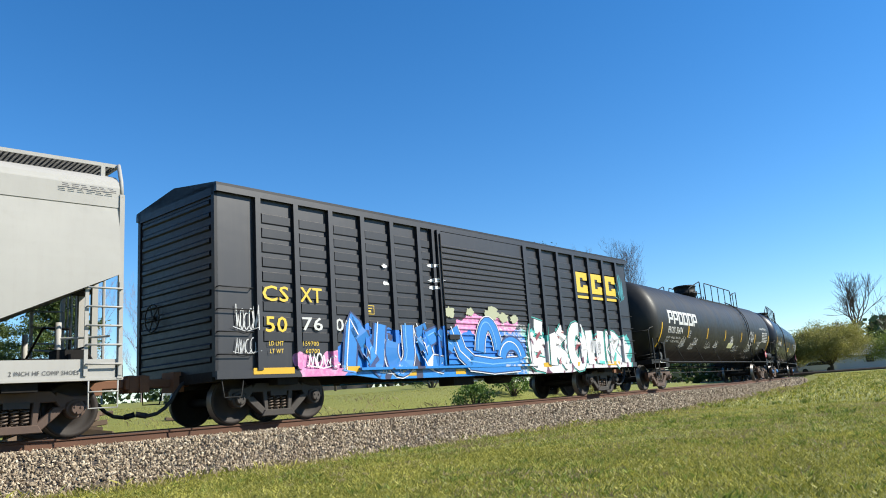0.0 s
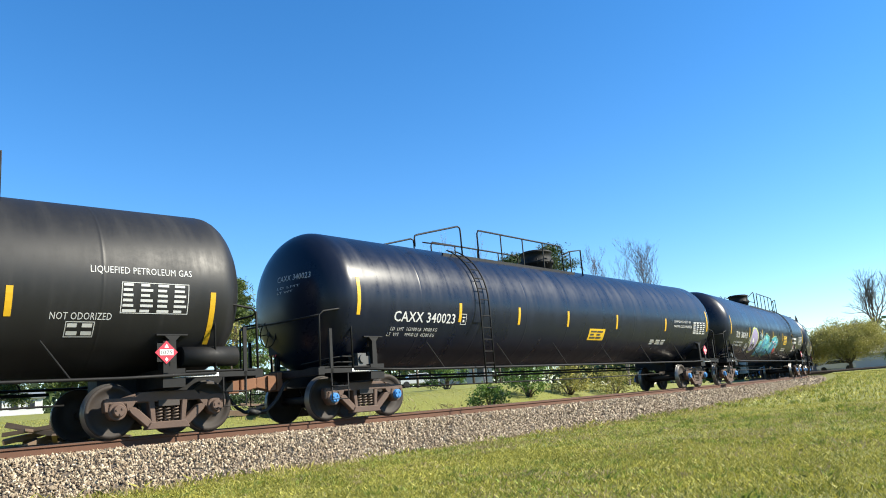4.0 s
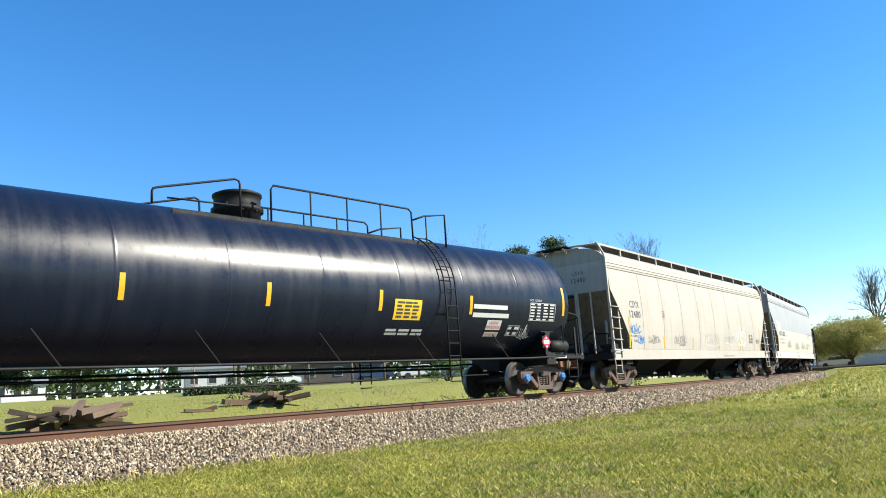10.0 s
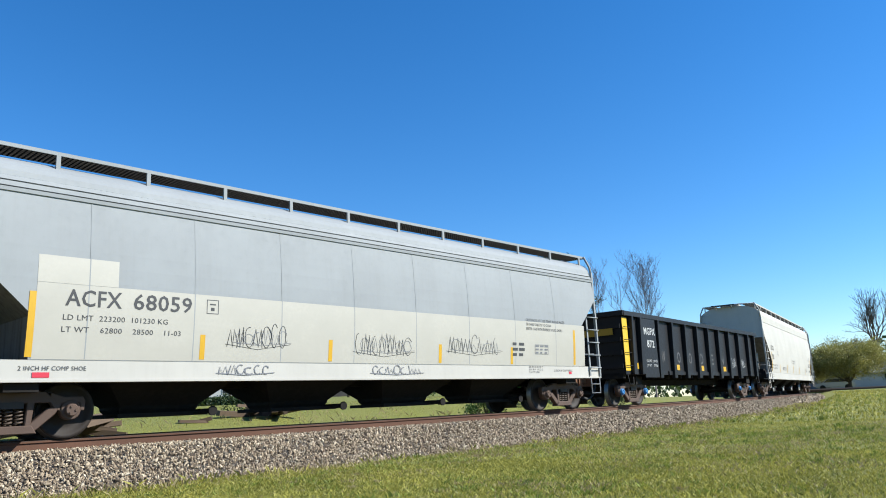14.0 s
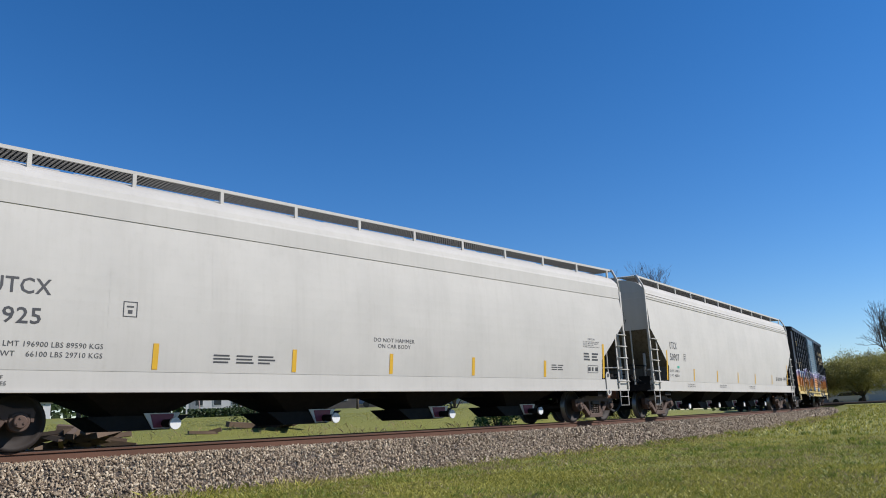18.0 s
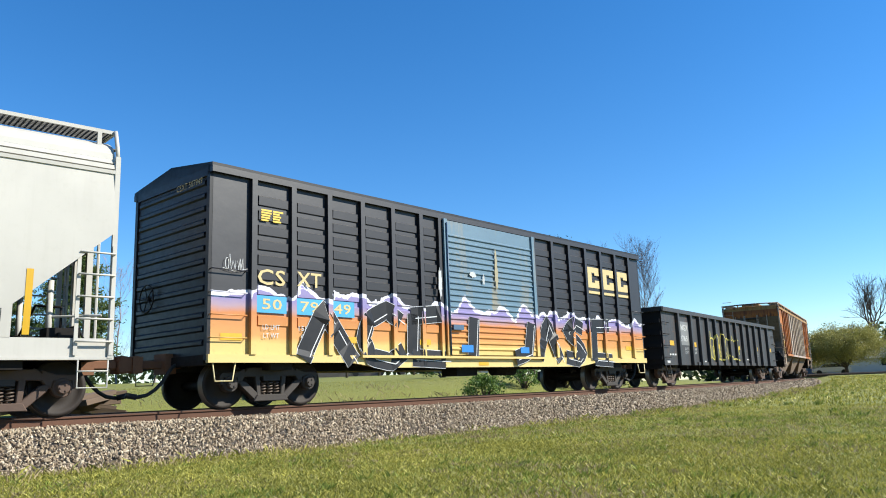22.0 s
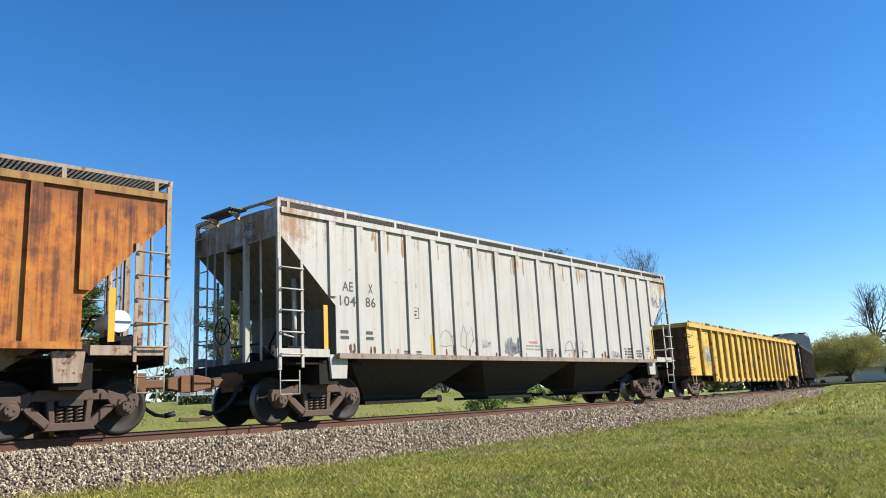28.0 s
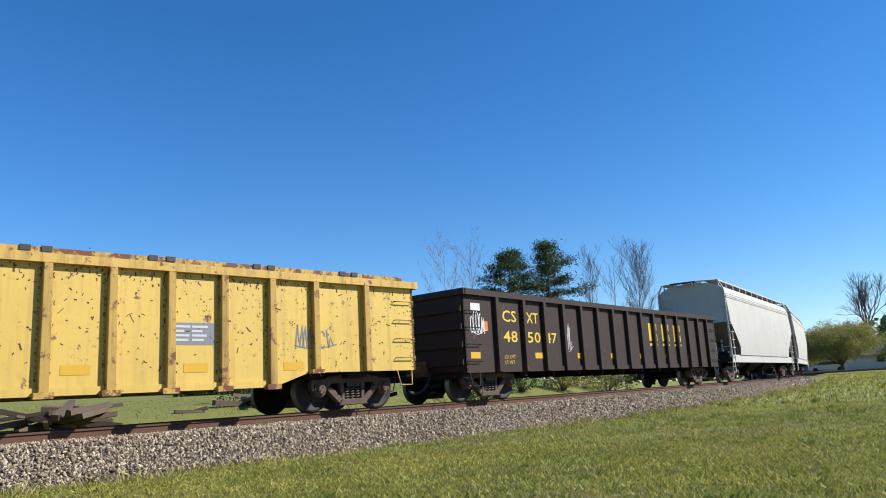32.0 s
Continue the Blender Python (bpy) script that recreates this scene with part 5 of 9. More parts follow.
    brake_wheel(car, -h - 0.05, 0.75, 2.2)

    def side_at(x, z):
        for q in xs:
            if abs(x - q) < 0.065:
                return W + 0.09
        if d0 - 0.05 < x < d1 + 0.05:
            return W + 0.135
        return W + 0.035 if z > 0.98 else W + 0.06
    return car, h, W, side_at, edge


# ---- gondolas ----
def gondola(label, s0, s1, inset, body, style, gear="plain"):
    car, h = start_car("gondola", label, s0, s1, inset, gear)
    W, zb, zt = style.get("W", 1.46), style["z0"], style["z1"]
    belly = style.get("belly", zb)
    n = style["posts"]
    post_mat, end_mat = style.get("post_mat", body), style.get("end_mat", body)
    for sgn in (-1, 1):
        bm = bmesh.new()
        prism(bm, [(-h, zb), (-h, zt), (h, zt), (h, zb), (h - 2.9, zb), (h - 3.7, belly), (-h + 3.7, belly), (-h + 2.9, zb)], sgn * W, sgn * (W - 0.05))
        part("side_wall", bm, body, car)
        bm = bmesh.new()
        box(bm, -h - 0.02, h + 0.02, min(sgn * (W + 0.12), sgn * (W - 0.08)), max(sgn * (W + 0.12), sgn * (W - 0.08)), zt - 0.13, zt + 0.02)
        part("top_chord", bevel(bm, 0.015), style.get("chord_mat", body), car)
        bm = bmesh.new()
        box(bm, -h + 3.7, h - 3.7, min(sgn * (W + 0.04), sgn * W), max(sgn * (W + 0.04), sgn * W), belly, belly + 0.13)
        part("bottom_chord", bm, body, car)
        for x in n:
            low = zb if abs(x) > h - 2.95 else belly
            low -= style.get("hang", 0.0) if abs(x) < h - 2.0 else 0
            a, b, d = style.get("wide", 0.09), style.get("narrow", 0.09), 0.12
            bm = bmesh.new()
            top_d = d if style.get("taper") is None else style["taper"]
            vs = []
            for z, w, dd in ((low, b, d), (zt - 0.13, a, top_d)):
                vs.append([bm.verts.new((x + q * w, sgn * (W - 0.001), z)) for q in (-1, 1)] + [bm.verts.new((x + q * w, sgn * (W + dd), z)) for q in (1, -1)])
            fs = [bm.faces.new(vs[0]), bm.faces.new(vs[1][::-1])]
            for i in range(4):
                fs.append(bm.faces.new([vs[0][i], vs[1][i], vs[1][(i + 1) % 4], vs[0][(i + 1) % 4]]))
            bmesh.ops.recalc_face_normals(bm, faces=fs)
            part("side_post", bevel(bm, 0.01), post_mat, car)
        for e in (-1, 1):
            for k in range(4):
                bm = bmesh.new()
                z = zb + 0.28 + k * 0.42
                a = e * (h - 0.06)
                grab(bm, a, a - e * 0.52, sgn * W, z, 0.08 if sgn < 0 else -0.08)
                part("grab_iron", bm, style.get("grab_mat", M["frame_black"]), car)
            bm = bmesh.new()
            pipe(bm, [(e * (h - 0.12), sgn * W, zb), (e * (h - 0.15), sgn * (W + 0.03), zb - 0.32), (e * (h - 0.48), sgn * (W + 0.03), zb - 0.32), (e * (h - 0.55), sgn * W, zb)], 0.016)
            part("stirrup_step", bm, style.get("grab_mat", M["frame_black"]), car)
    for e in (-1, 1):
        bm = bmesh.new()
        lo, hi = min(e * h, e * (h - 0.06)), max(e * h, e * (h - 0.06))
        box(bm, lo, hi, -W, W, zb, zt - 0.02)
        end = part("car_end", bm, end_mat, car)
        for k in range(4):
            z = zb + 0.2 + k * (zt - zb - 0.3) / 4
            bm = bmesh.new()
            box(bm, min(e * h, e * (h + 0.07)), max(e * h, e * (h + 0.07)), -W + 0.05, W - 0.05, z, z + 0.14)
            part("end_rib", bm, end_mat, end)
        bm = bmesh.new()
        box(bm, min(e * (h - 0.08), e * (h + 0.09)), max(e * (h - 0.08), e * (h + 0.09)), -W - 0.1, W + 0.1, zt - 0.13, zt + 0.03)
        part("end_rail", bm, body, end)
        bm = bmesh.new()
        box(bm, min(e * h, e * (h - 0.2)), max(e * h, e * (h - 0.2)), -1.35, 1.35, zb - 0.12, zb + 0.05)
        box(bm, min(e * (h - inset - 0.25), e * (h - inset + 0.25)), max(e * (h - inset - 0.25), e * (h - inset + 0.25)), -1.3, 1.3, 0.68, 0.95)
        part("end_sill", bm, M["underside"], car)
    bm = bmesh.new()
    box(bm, -h + 0.05, h - 0.05, -W + 0.05, W - 0.05, zb + 0.02, zb + 0.12)
    box(bm, -h + 0.2, h - 0.2, -0.28, 0.28, 0.68, zb + 0.02)
    for k in range(9):
        x = -h + 2.8 + (2 * h - 5.6) * k / 8
        box(bm, x - 0.06, x + 0.06, -1.35, 1.35, zb - 0.12, zb + 0.02)
    part("floor", bm, M["underside"], car)
    brake_wheel(car, -h - 0.1, 0.75, 1.75)
    for x in style.get("tape", ()):
        bm = bmesh.new()
        patch(bm, x, x + style.get("tape_w", 0.42), style["tape_z"], style["tape_z"] + style.get("tape_h", 0.16), W, 0.006)
        part("reflector_stripe", bm, M["stripe"], car)
    return car, h, W

# ---- painted patterns of the two boxcars ----
def axis_values(t):
    tc = t.nodes.new("ShaderNodeTexCoord")
    sp = t.nodes.new("ShaderNodeSeparateXYZ")
    t.links.new(tc.outputs["Object"], sp.inputs[0])
    return tc.outputs["Object"], sp.outputs[0], sp.outputs[2]


def calc(t, op, a, b=0.0, c=None):
    n = t.nodes.new("ShaderNodeMath")
    n.operation = op
    for sock, v in zip(n.inputs, (a, b, c)):
        if isinstance(v, bpy.types.NodeSocket):
            t.links.new(v, sock)
        elif v is not None:
            sock.default_value = v
    return n.outputs[0]


def sunset(name, upper, upper2=None):
    """Boxcar paint sprayed over with a yellow, orange and violet mountain sunset along its lower half."""
    m, t, b = shader(name, 0.45)
    o, x, z = axis_values(t)
    n = noise_tex(t, o, 1.1, 4)
    fine = noise_tex(t, o, 8, 5)
    ridge = calc(t, "ADD", calc(t, "ADD", calc(t, "MULTIPLY", calc(t, "PINGPONG", calc(t, "ADD", x, n), 0.62), 0.42), calc(t, "MULTIPLY", calc(t, "PINGPONG", calc(t, "MULTIPLY", x, 0.9), 0.37), 0.35)), calc(t, "ADD", 1.72, calc(t, "MULTIPLY", n, 0.62)))
    above = calc(t, "SUBTRACT", z, ridge)
    wob = calc(t, "ADD", z, calc(t, "MULTIPLY", calc(t, "SUBTRACT", n, 0.5), 0.2))
    lower = ramp(t, calc(t, "DIVIDE", calc(t, "SUBTRACT", wob, 0.7), 1.9), [(0.0, (0.546, 0.429, 0.172)), (0.26, (0.546, 0.374, 0.117)), (0.33, (0.484, 0.234, 0.0624)), (0.55, (0.429, 0.156, 0.039)), (0.62, (0.296, 0.203, 0.25)), (0.7, (0.187, 0.156, 0.328)), (1.0, (0.257, 0.226, 0.406))])
    up = mix(t, n, upper, tuple(c * 0.75 for c in upper))
    if upper2:
        stain = noise_tex(t, coords(t, (1.6, 1.6, 0.22)), 1.3, 4)
        up = mix(t, ramp(t, stain, [(0.55, 0.0), (0.7, 0.8)]), up, upper2)
    col = mix(t, ramp(t, above, [(0.0, 0.0), (0.012, 1.0)]), lower, up)
    edge = calc(t, "LESS_THAN", calc(t, "ABSOLUTE", calc(t, "ADD", above, 0.04)), calc(t, "ADD", 0.02, calc(t, "MULTIPLY", fine, 0.06)))
    col = mix(t, calc(t, "MULTIPLY", edge, 0.9), col, (0.608, 0.593, 0.655))
    col = mix(t, ramp(t, fine, [(0.6, 0.0), (0.85, 0.3)]), col, (0.0624, 0.0468, 0.039))
    t.links.new(col, b.inputs["Base Color"])
    relief(t, b, n, 0.12, 0.05)
    return m


def sprayed(name, x_mid):
    """Charcoal boxcar paint with blue, pink and white spray paint along its lower half."""
    m, t, b = shader(name, 0.42)
    o, x, z = axis_values(t)
    n = noise_tex(t, o, 0.8, 3)
    blobs = noise_tex(t, coords(t, (1.3, 0.0, 1.0)), 1.5, 1.0)
    fine = noise_tex(t, o, 9, 5)
    run_down = noise_tex(t, coords(t, (5, 5, 0.3)), 1.6, 5)
    base = mix(t, n, (0.0125, 0.0122, 0.0165), (0.0185, 0.018, 0.023))
    base = mix(t, ramp(t, run_down, [(0.52, 0.0), (0.8, 0.25)]), base, (0.0468, 0.039, 0.0351))
    wav = calc(t, "MULTIPLY", calc(t, "SUBTRACT", blobs, 0.5), 0.9)
    zz = calc(t, "SUBTRACT", z, wav)
    sx = calc(t, "ADD", x, x_mid)

    def inside(a, c, top):
        u = calc(t, "MULTIPLY", calc(t, "GREATER_THAN", calc(t, "ADD", sx, wav), a), calc(t, "LESS_THAN", calc(t, "ADD", sx, wav), c))
        return calc(t, "MULTIPLY", u, calc(t, "LESS_THAN", zz, top))
    pink = mix(t, ramp(t, fine, [(0.4, 0.0), (0.7, 1.0)]), (0.484, 0.148, 0.328), (0.577, 0.328, 0.468))
    col = mix(t, inside(8.5, 16.2, 1.28), base, pink)
    col = mix(t, inside(13.3, 16.0, 2.24), col, pink)
    col = mix(t, calc(t, "MULTIPLY", inside(9.6, 16.4, 1.80), ramp(t, blobs, [(0.32, 0.0), (0.34, 1.0)])), col, (0.0156, 0.133, 0.468))
    col = mix(t, inside(9.75, 16.5, 1.22), col, mix(t, fine, (0.008, 0.13, 0.42), (0.015, 0.19, 0.52)))
    col = mix(t, calc(t, "MULTIPLY", inside(10.0, 16.0, 1.6), calc(t, "GREATER_THAN", blobs, 0.66)), col, (0.039, 0.039, 0.078))
    col = mix(t, inside(16.3, 22.6, 1.86), col, (0.0624, 0.328, 0.312))
    col = mix(t, inside(16.4, 22.5, 1.74), col, mix(t, fine, (0.562, 0.546, 0.562), (0.452, 0.429, 0.452)))
    col = mix(t, calc(t, "MULTIPLY", inside(16.6, 22.4, 1.6), calc(t, "GREATER_THAN", noise_tex(t, coords(t, (1.2, 0, 0.9)), 2.6, 1.0), 0.60)), col, (0.125, 0.0468, 0.078))
    col = mix(t, calc(t, "MULTIPLY", inside(15.2, 16.6, 2.1), ramp(t, fine, [(0.45, 0.0), (0.62, 0.8)])), col, (0.484, 0.468, 0.452))
    t.links.new(col, b.inputs["Base Color"])
    relief(t, b, n, 0.12, 0.05)
    return m


def flat(name, colour, rough=0.5):
    return plain(name, colour, rough, 0, 14, 0.12, 0.02)


for key, colour in (("spray_white", (0.547, 0.547, 0.562)), ("spray_black", (0.014, 0.014, 0.0175)), ("spray_blue", (0.010, 0.155, 0.46)), ("spray_pink", (0.491, 0.176, 0.337)), ("spray_cyan", (0.0351, 0.211, 0.253)),
                    ("spray_teal", (0.0468, 0.343, 0.296)), ("spray_violet", (0.234, 0.203, 0.335)), ("spray_lime", (0.328, 0.359, 0.14)), ("spray_grey", (0.172, 0.172, 0.187)), ("band_cream", (0.406, 0.382, 0.332)), ("sign_white", (0.608, 0.608, 0.593)),
                    ("sky_blue_panel", (0.039, 0.273, 0.484)), ("label_green", (0.039, 0.328, 0.234)), ("yellow_panel", (0.624, 0.39, 0.0156)), ("rust_panel", (0.343, 0.109, 0.0156)), ("gate_red", (0.203, 0.039, 0.0702))):
    M[key] = flat(key, colour)
M["chalk"] = flat("chalk", (0.484, 0.484, 0.484), 0.9)
M["faint_chalk"] = flat("faint_chalk", (0.078, 0.078, 0.0819), 0.9)
M["dim_grey"] = flat("rubbed_grey_spray", (0.226, 0.211, 0.195), 0.9)
M["dim_white"] = flat("thin_white_spray", (0.468, 0.452, 0.429), 0.9)
M["old_gold"] = flat("faded_gold_lettering", (0.484, 0.374, 0.172), 0.6)


# ---- stencils, signs and spray strokes ----
def two_way(surface):
    """A side's distance as a function of x and z, also where it depends on z alone."""
    try:
        surface(0.0, 1.5)
        return surface
    except TypeError:
        return lambda a, b: surface(b)


def bars(name, car, rows, surface, mat, lift=0.005):
    """Lettering too small to read, as bars: rows of (x0, x1, z0, z1)."""
    if len(rows) > 1 and name in ("reflector_stripe", "number_field", "door_hardware", "white_band"):
        return [bars(name, car, [r], surface, mat, lift) for r in rows]
    bm = bmesh.new()
    for x0, x1, z0, z1 in rows:
        patch(bm, x0, x1, z0, z1, surface, lift)
    ob = part(name, bm, mat, car)
    return tagged(ob, kind="stuff") if len(rows) > 1 and name in ("small_stencil", "data_table", "data_plate", "notice_text", "paint_fleck") else ob


def lines(x0, x1, z_top, n, pitch, h, rng, words_n=3):
    """Rows of word-long bars."""
    out = []
    for i in range(n):
        z = z_top - i * pitch
        x = x0
        for w in range(words_n):
            wl = (x1 - x0) / words_n * rng.uniform(0.55, 0.92)
            out.append((x, x + wl, z - h, z))
            x += (x1 - x0) / words_n
    return out


def sign_plate(car, x, z, w, h, surface, mat, name="plate_mark", edge=0.014):
    return bars(name, car, [(x, x + w, z, z + edge), (x, x + w, z + h - edge, z + h), (x, x + edge, z + edge, z + h - edge), (x + w - edge, x + w, z + edge, z + h - edge),
                            (x + w * 0.35, x + w * 0.65, z + h * 0.22, z + h * 0.45), (x + w * 0.25, x + w * 0.75, z + h * 0.62, z + h * 0.72)], surface, mat)


def table_panel(car, x0, x1, z0, z1, surface, mat, cols=3, rows=6):
    """A stencilled data table: a frame filled with short bars."""
    rng = random.Random(int(x0 * 100))
    r = [(x0, x1, z1 - 0.012, z1), (x0, x1, z0, z0 + 0.012), (x0, x0 + 0.012, z0, z1), (x1 - 0.012, x1, z0, z1)]
    cw, rh = (x1 - x0) / cols, (z1 - z0) / rows
    for i in range(cols):
        for j in range(rows):
            r.append((x0 + i * cw + 0.03, x0 + i * cw + cw * rng.uniform(0.6, 0.9), z0 + j * rh + rh * 0.25, z0 + j * rh + rh * 0.75))
    return bars("data_table", car, r, surface, mat)


def scrawl(car, x, z, w, h, surface, mat, seed, width=0.03, loops=5, name="spray_tag"):
    """A quick tag of looping spray strokes that spells nothing."""
    rng = random.Random(seed)
    bm = bmesh.new()
    f = two_way(surface)
    for i in range(loops):
        cx = x + w * (i + 0.5) / loops
        kind = rng.random()
        hh, ww = h * rng.uniform(0.6, 1.0), w / loops * rng.uniform(0.7, 1.2)
        if kind < 0.45:
            pts = [(cx + ww * 0.5 * math.cos(a) * rng.uniform(0.8, 1.1), z + hh * 0.5 + hh * 0.5 * math.sin(a)) for a in np.linspace(rng.uniform(0, 2), rng.uniform(5, 8), 13)]
        elif kind < 0.8:
            pts = [(cx - ww * 0.5 + ww * k / 4 + rng.uniform(-.02, .02), z + (hh if k % 2 else 0) + rng.uniform(-.05, .05) * h) for k in range(5)]
        else:
            pts = [(cx - ww * 0.4, z + hh), (cx - ww * 0.1, z), (cx + ww * 0.2, z + hh * 0.6), (cx + ww * 0.6, z + hh * 0.1)]
        ribbon(bm, pts, width, f, 0.007)
    ribbon(bm, [(x - 0.05, z + h * 0.1), (x + w * 0.5, z - h * 0.08), (x + w + 0.1, z + h * 0.15)], width * 0.7, f, 0.007)
    return part(name, bm, mat, car)


def blob(car, x, z, rx, rz, surface, mat, seed, lift=0.006, name="spray_fill", spikes=0.15, n=28):
    """A filled patch of spray paint with an uneven outline."""
    rng = random.Random(seed)
    f = two_way(surface)
    bm = bmesh.new()
    rings = []
    out = [1 + rng.uniform(-spikes, spikes) for _ in range(n)]
    for k in (0.0, 0.25, 0.5, 0.75, 1.0):
        ring = []
        for i in range(n):
            a = 2 * math.pi * i / n
            px, pz = x + rx * k * out[i] * math.cos(a), z + rz * k * out[i] * math.sin(a)
            ring.append((px, -(f(px, pz) + lift), pz))
        rings.append([bm.verts.new(c) for c in ring] if k else [bm.verts.new((x, -(f(x, z) + lift), z))])
    for i in range(n):
        bm.faces.new([rings[0][0], rings[1][i], rings[1][(i + 1) % n]])
    for u, v in zip(rings[1:], rings[2:]):
        for i in range(n):
            bm.faces.new([u[i], v[i], v[(i + 1) % n], u[(i + 1) % n]])
    return part(name, bm, mat, car)


def block_letters(car, spans, z0, z1, surface, mat, name="emblem"):
    """A row of bold slab shapes with a slot, each underlined; they stand for an emblem."""
    for x0, x1 in spans:
        q = (z1 - z0)
        w = x1 - x0
        r = [(x0, x1, z0, z0 + q * 0.10)]                                                   # underline
        zb = z0 + q * 0.22
        qq = z1 - zb
        r += [(x0, x1, zb, zb + qq * 0.26), (x0, x1, z1 - qq * 0.26, z1), (x0 + w * 0.0, x0 + w * 0.38, zb + qq * 0.26, z1 - qq * 0.26), (x0 + w * 0.62, x1, zb + qq * 0.26, zb + qq * 0.38), (x0 + w * 0.62, x1, z1 - qq * 0.38, z1 - qq * 0.26)]
        bars(name, car, r, surface, mat)


def placard(car, x, z, y, text):
    bm = bmesh.new()
    r = 0.20
    prism(bm, [(x - r, z), (x, z + r), (x + r, z), (x, z - r)], -y - 0.012, -y)
    thing = part("placard", bm, M["red_sign"], car, "red diamond hazard placard")
    bm = bmesh.new()
    box(bm, x - 0.12, x + 0.12, -y - 0.018, -y - 0.0125, z - 0.05, z + 0.05)
    prism(bm, [(x - 0.03, z - 0.12), (x, z - 0.08), (x + 0.03, z - 0.12), (x, z - 0.16)], -y - 0.018, -y - 0.0125)
    prism(bm, [(x - 0.04, z + 0.08), (x, z + 0.15), (x + 0.04, z + 0.08)], -y - 0.018, -y - 0.0125)
    part("placard_face", bm, M["sign_white"], thing)
    lettering("placard_number", [(text, x - 0.10, z - 0.035, 0.07, 0.20)], y + 0.016, M["letter_dark"], thing)
    bm = bmesh.new()
    box(bm, x - 0.05, x + 0.05, -y + 0.0, -y + 0.05, 1.05, z + 0.2)
    box(bm, x - 0.16, x + 0.16, -y + 0.002, -y + 0.02, z - 0.16, z + 0.16)
    part("placard_holder", bm, M["frame_black"], car)


# ---- the train, from its front; s is the arc length of each mark along the train ----
def tank_marks(car, on, mid, mark, num_at, ld_rows, mat=None):
    """Number, weights, plate mark, warning words and tables of a tank car."""
    w = mat or M["letter_white"]
    lettering("car_number", mark, on, w, car)
    lettering("weight_stencil", ld_rows, on, w, car)
    rng = random.Random(int(mid))
    return rng


def dome(h, seam=0.94):
    """The front head of a tank: x at a place across it."""
    return lambda y, z: -(h - seam) - 0.78 * math.sqrt(max(0.0, 1 - (y * y + (z - 2.62) ** 2) / 1.58 ** 2)) - 0.01


PRO_MID = 34.6
car, h, on = tank_car("matte black tank car with white lettering and spray tags", PRO_MID - 10.3, PRO_MID + 10.3, 1.72, M["matte_black"], "plain",
                      dict(platform=(-1.0, 5.7), rails=(-2.7, 5.9), manway=-0.4, ladder=4.1, seam=0.88, end_z=(1.56, 2.46), mid_z=(1.98, 2.44), stripes=(-9.14, -5.83, -3.05, -0.08, 3.0, 5.9, 9.2)))
P = lambda s: s - PRO_MID
for i in range(6):                                                          # maker's emblem, as six bold white shapes
    x0 = P(26.28) + i * 0.632
    bars("emblem", car, [(x0, x0 + 0.56, 2.86, 2.97), (x0, x0 + 0.15, 2.45, 2.86), (x0 + 0.42, x0 + 0.56, 2.62 if i in (0, 1, 5) else 2.56, 2.86), (x0 + 0.15, x0 + 0.56, 2.45 if i in (2, 3, 4) else 2.60, 2.56 if i in (2, 3, 4) else 2.69)], on, M["letter_white"])
tank_marks(car, on, PRO_MID, [("PROX 32474", P(26.28), 2.10, 0.25, 1.78)], 0, [("LD LMT   163900LB   74 350 KG", P(26.23), 1.89, 0.085, 1.70), ("LT WT     99100LB   44 950 KG", P(26.23), 1.76, 0.085, 1.70)])
lettering("warning_text", [("LIQUEFIED PETROLEUM GAS", P(41.72), 2.72, 0.12, 1.72), ("NOT ODORIZED", P(41.15), 1.95, 0.115, 0.95)], on, M["letter_white"], car)
table_panel(car, 7.62, 8.79, 2.06, 2.58, on, M["letter_white"], 4, 6)
table_panel(car, P(41.4), P(41.85), 1.68, 1.92, on, M["letter_white"], 2, 2)
sign_plate(car, P(28.95), 1.97, 0.22, 0.28, on, M["letter_white"])
end_lettering("end_number", [("PROX 32474", 0.05, 3.02, 0.13, 0.95), ("LD LMT", 0.05, 2.86, 0.05, 0.7), ("LT WT", 0.05, 2.76, 0.05, 0.5)], dome(h), M["chalk"], car)
placard(car, 8.43, 1.40, 1.44, "1075")
for i, (x, z, w_, h_) in enumerate(((28.1, 1.62, 0.55, 0.42), (29.5, 1.55, 0.55, 0.3), (29.75, 1.72, 0.6, 0.3), (31.7, 1.62, 0.8, 0.3), (33.0, 1.66, 0.6, 0.28), (35.6, 1.85, 0.5, 0.4), (36.5, 1.55, 1.0, 0.25))):
    scrawl(car, P(x), z, w_, h_, on, M["chalk"] if i % 3 else M["letter_white"], 11 + i, 0.022, 5)
for i in range(3):
    scrawl(car, P(39.1) + 0.1 * i, 1.55 + 0.3 * i, 0.95, 0.4, on, M["letter_white"], 31 + i, 0.03, 5)
bars("notice_label", car, [(P(35.4), P(36.3), 1.66, 1.9)], on, flat("pale_yellow_label", (0.484, 0.484, 0.281)))
bm = bmesh.new()
rod(bm, (8.75, -1.28, 1.33), (9.8, -1.28, 1.33), 0.18, 16)
part("brake_reservoir", bm, M["frame_black"], car)

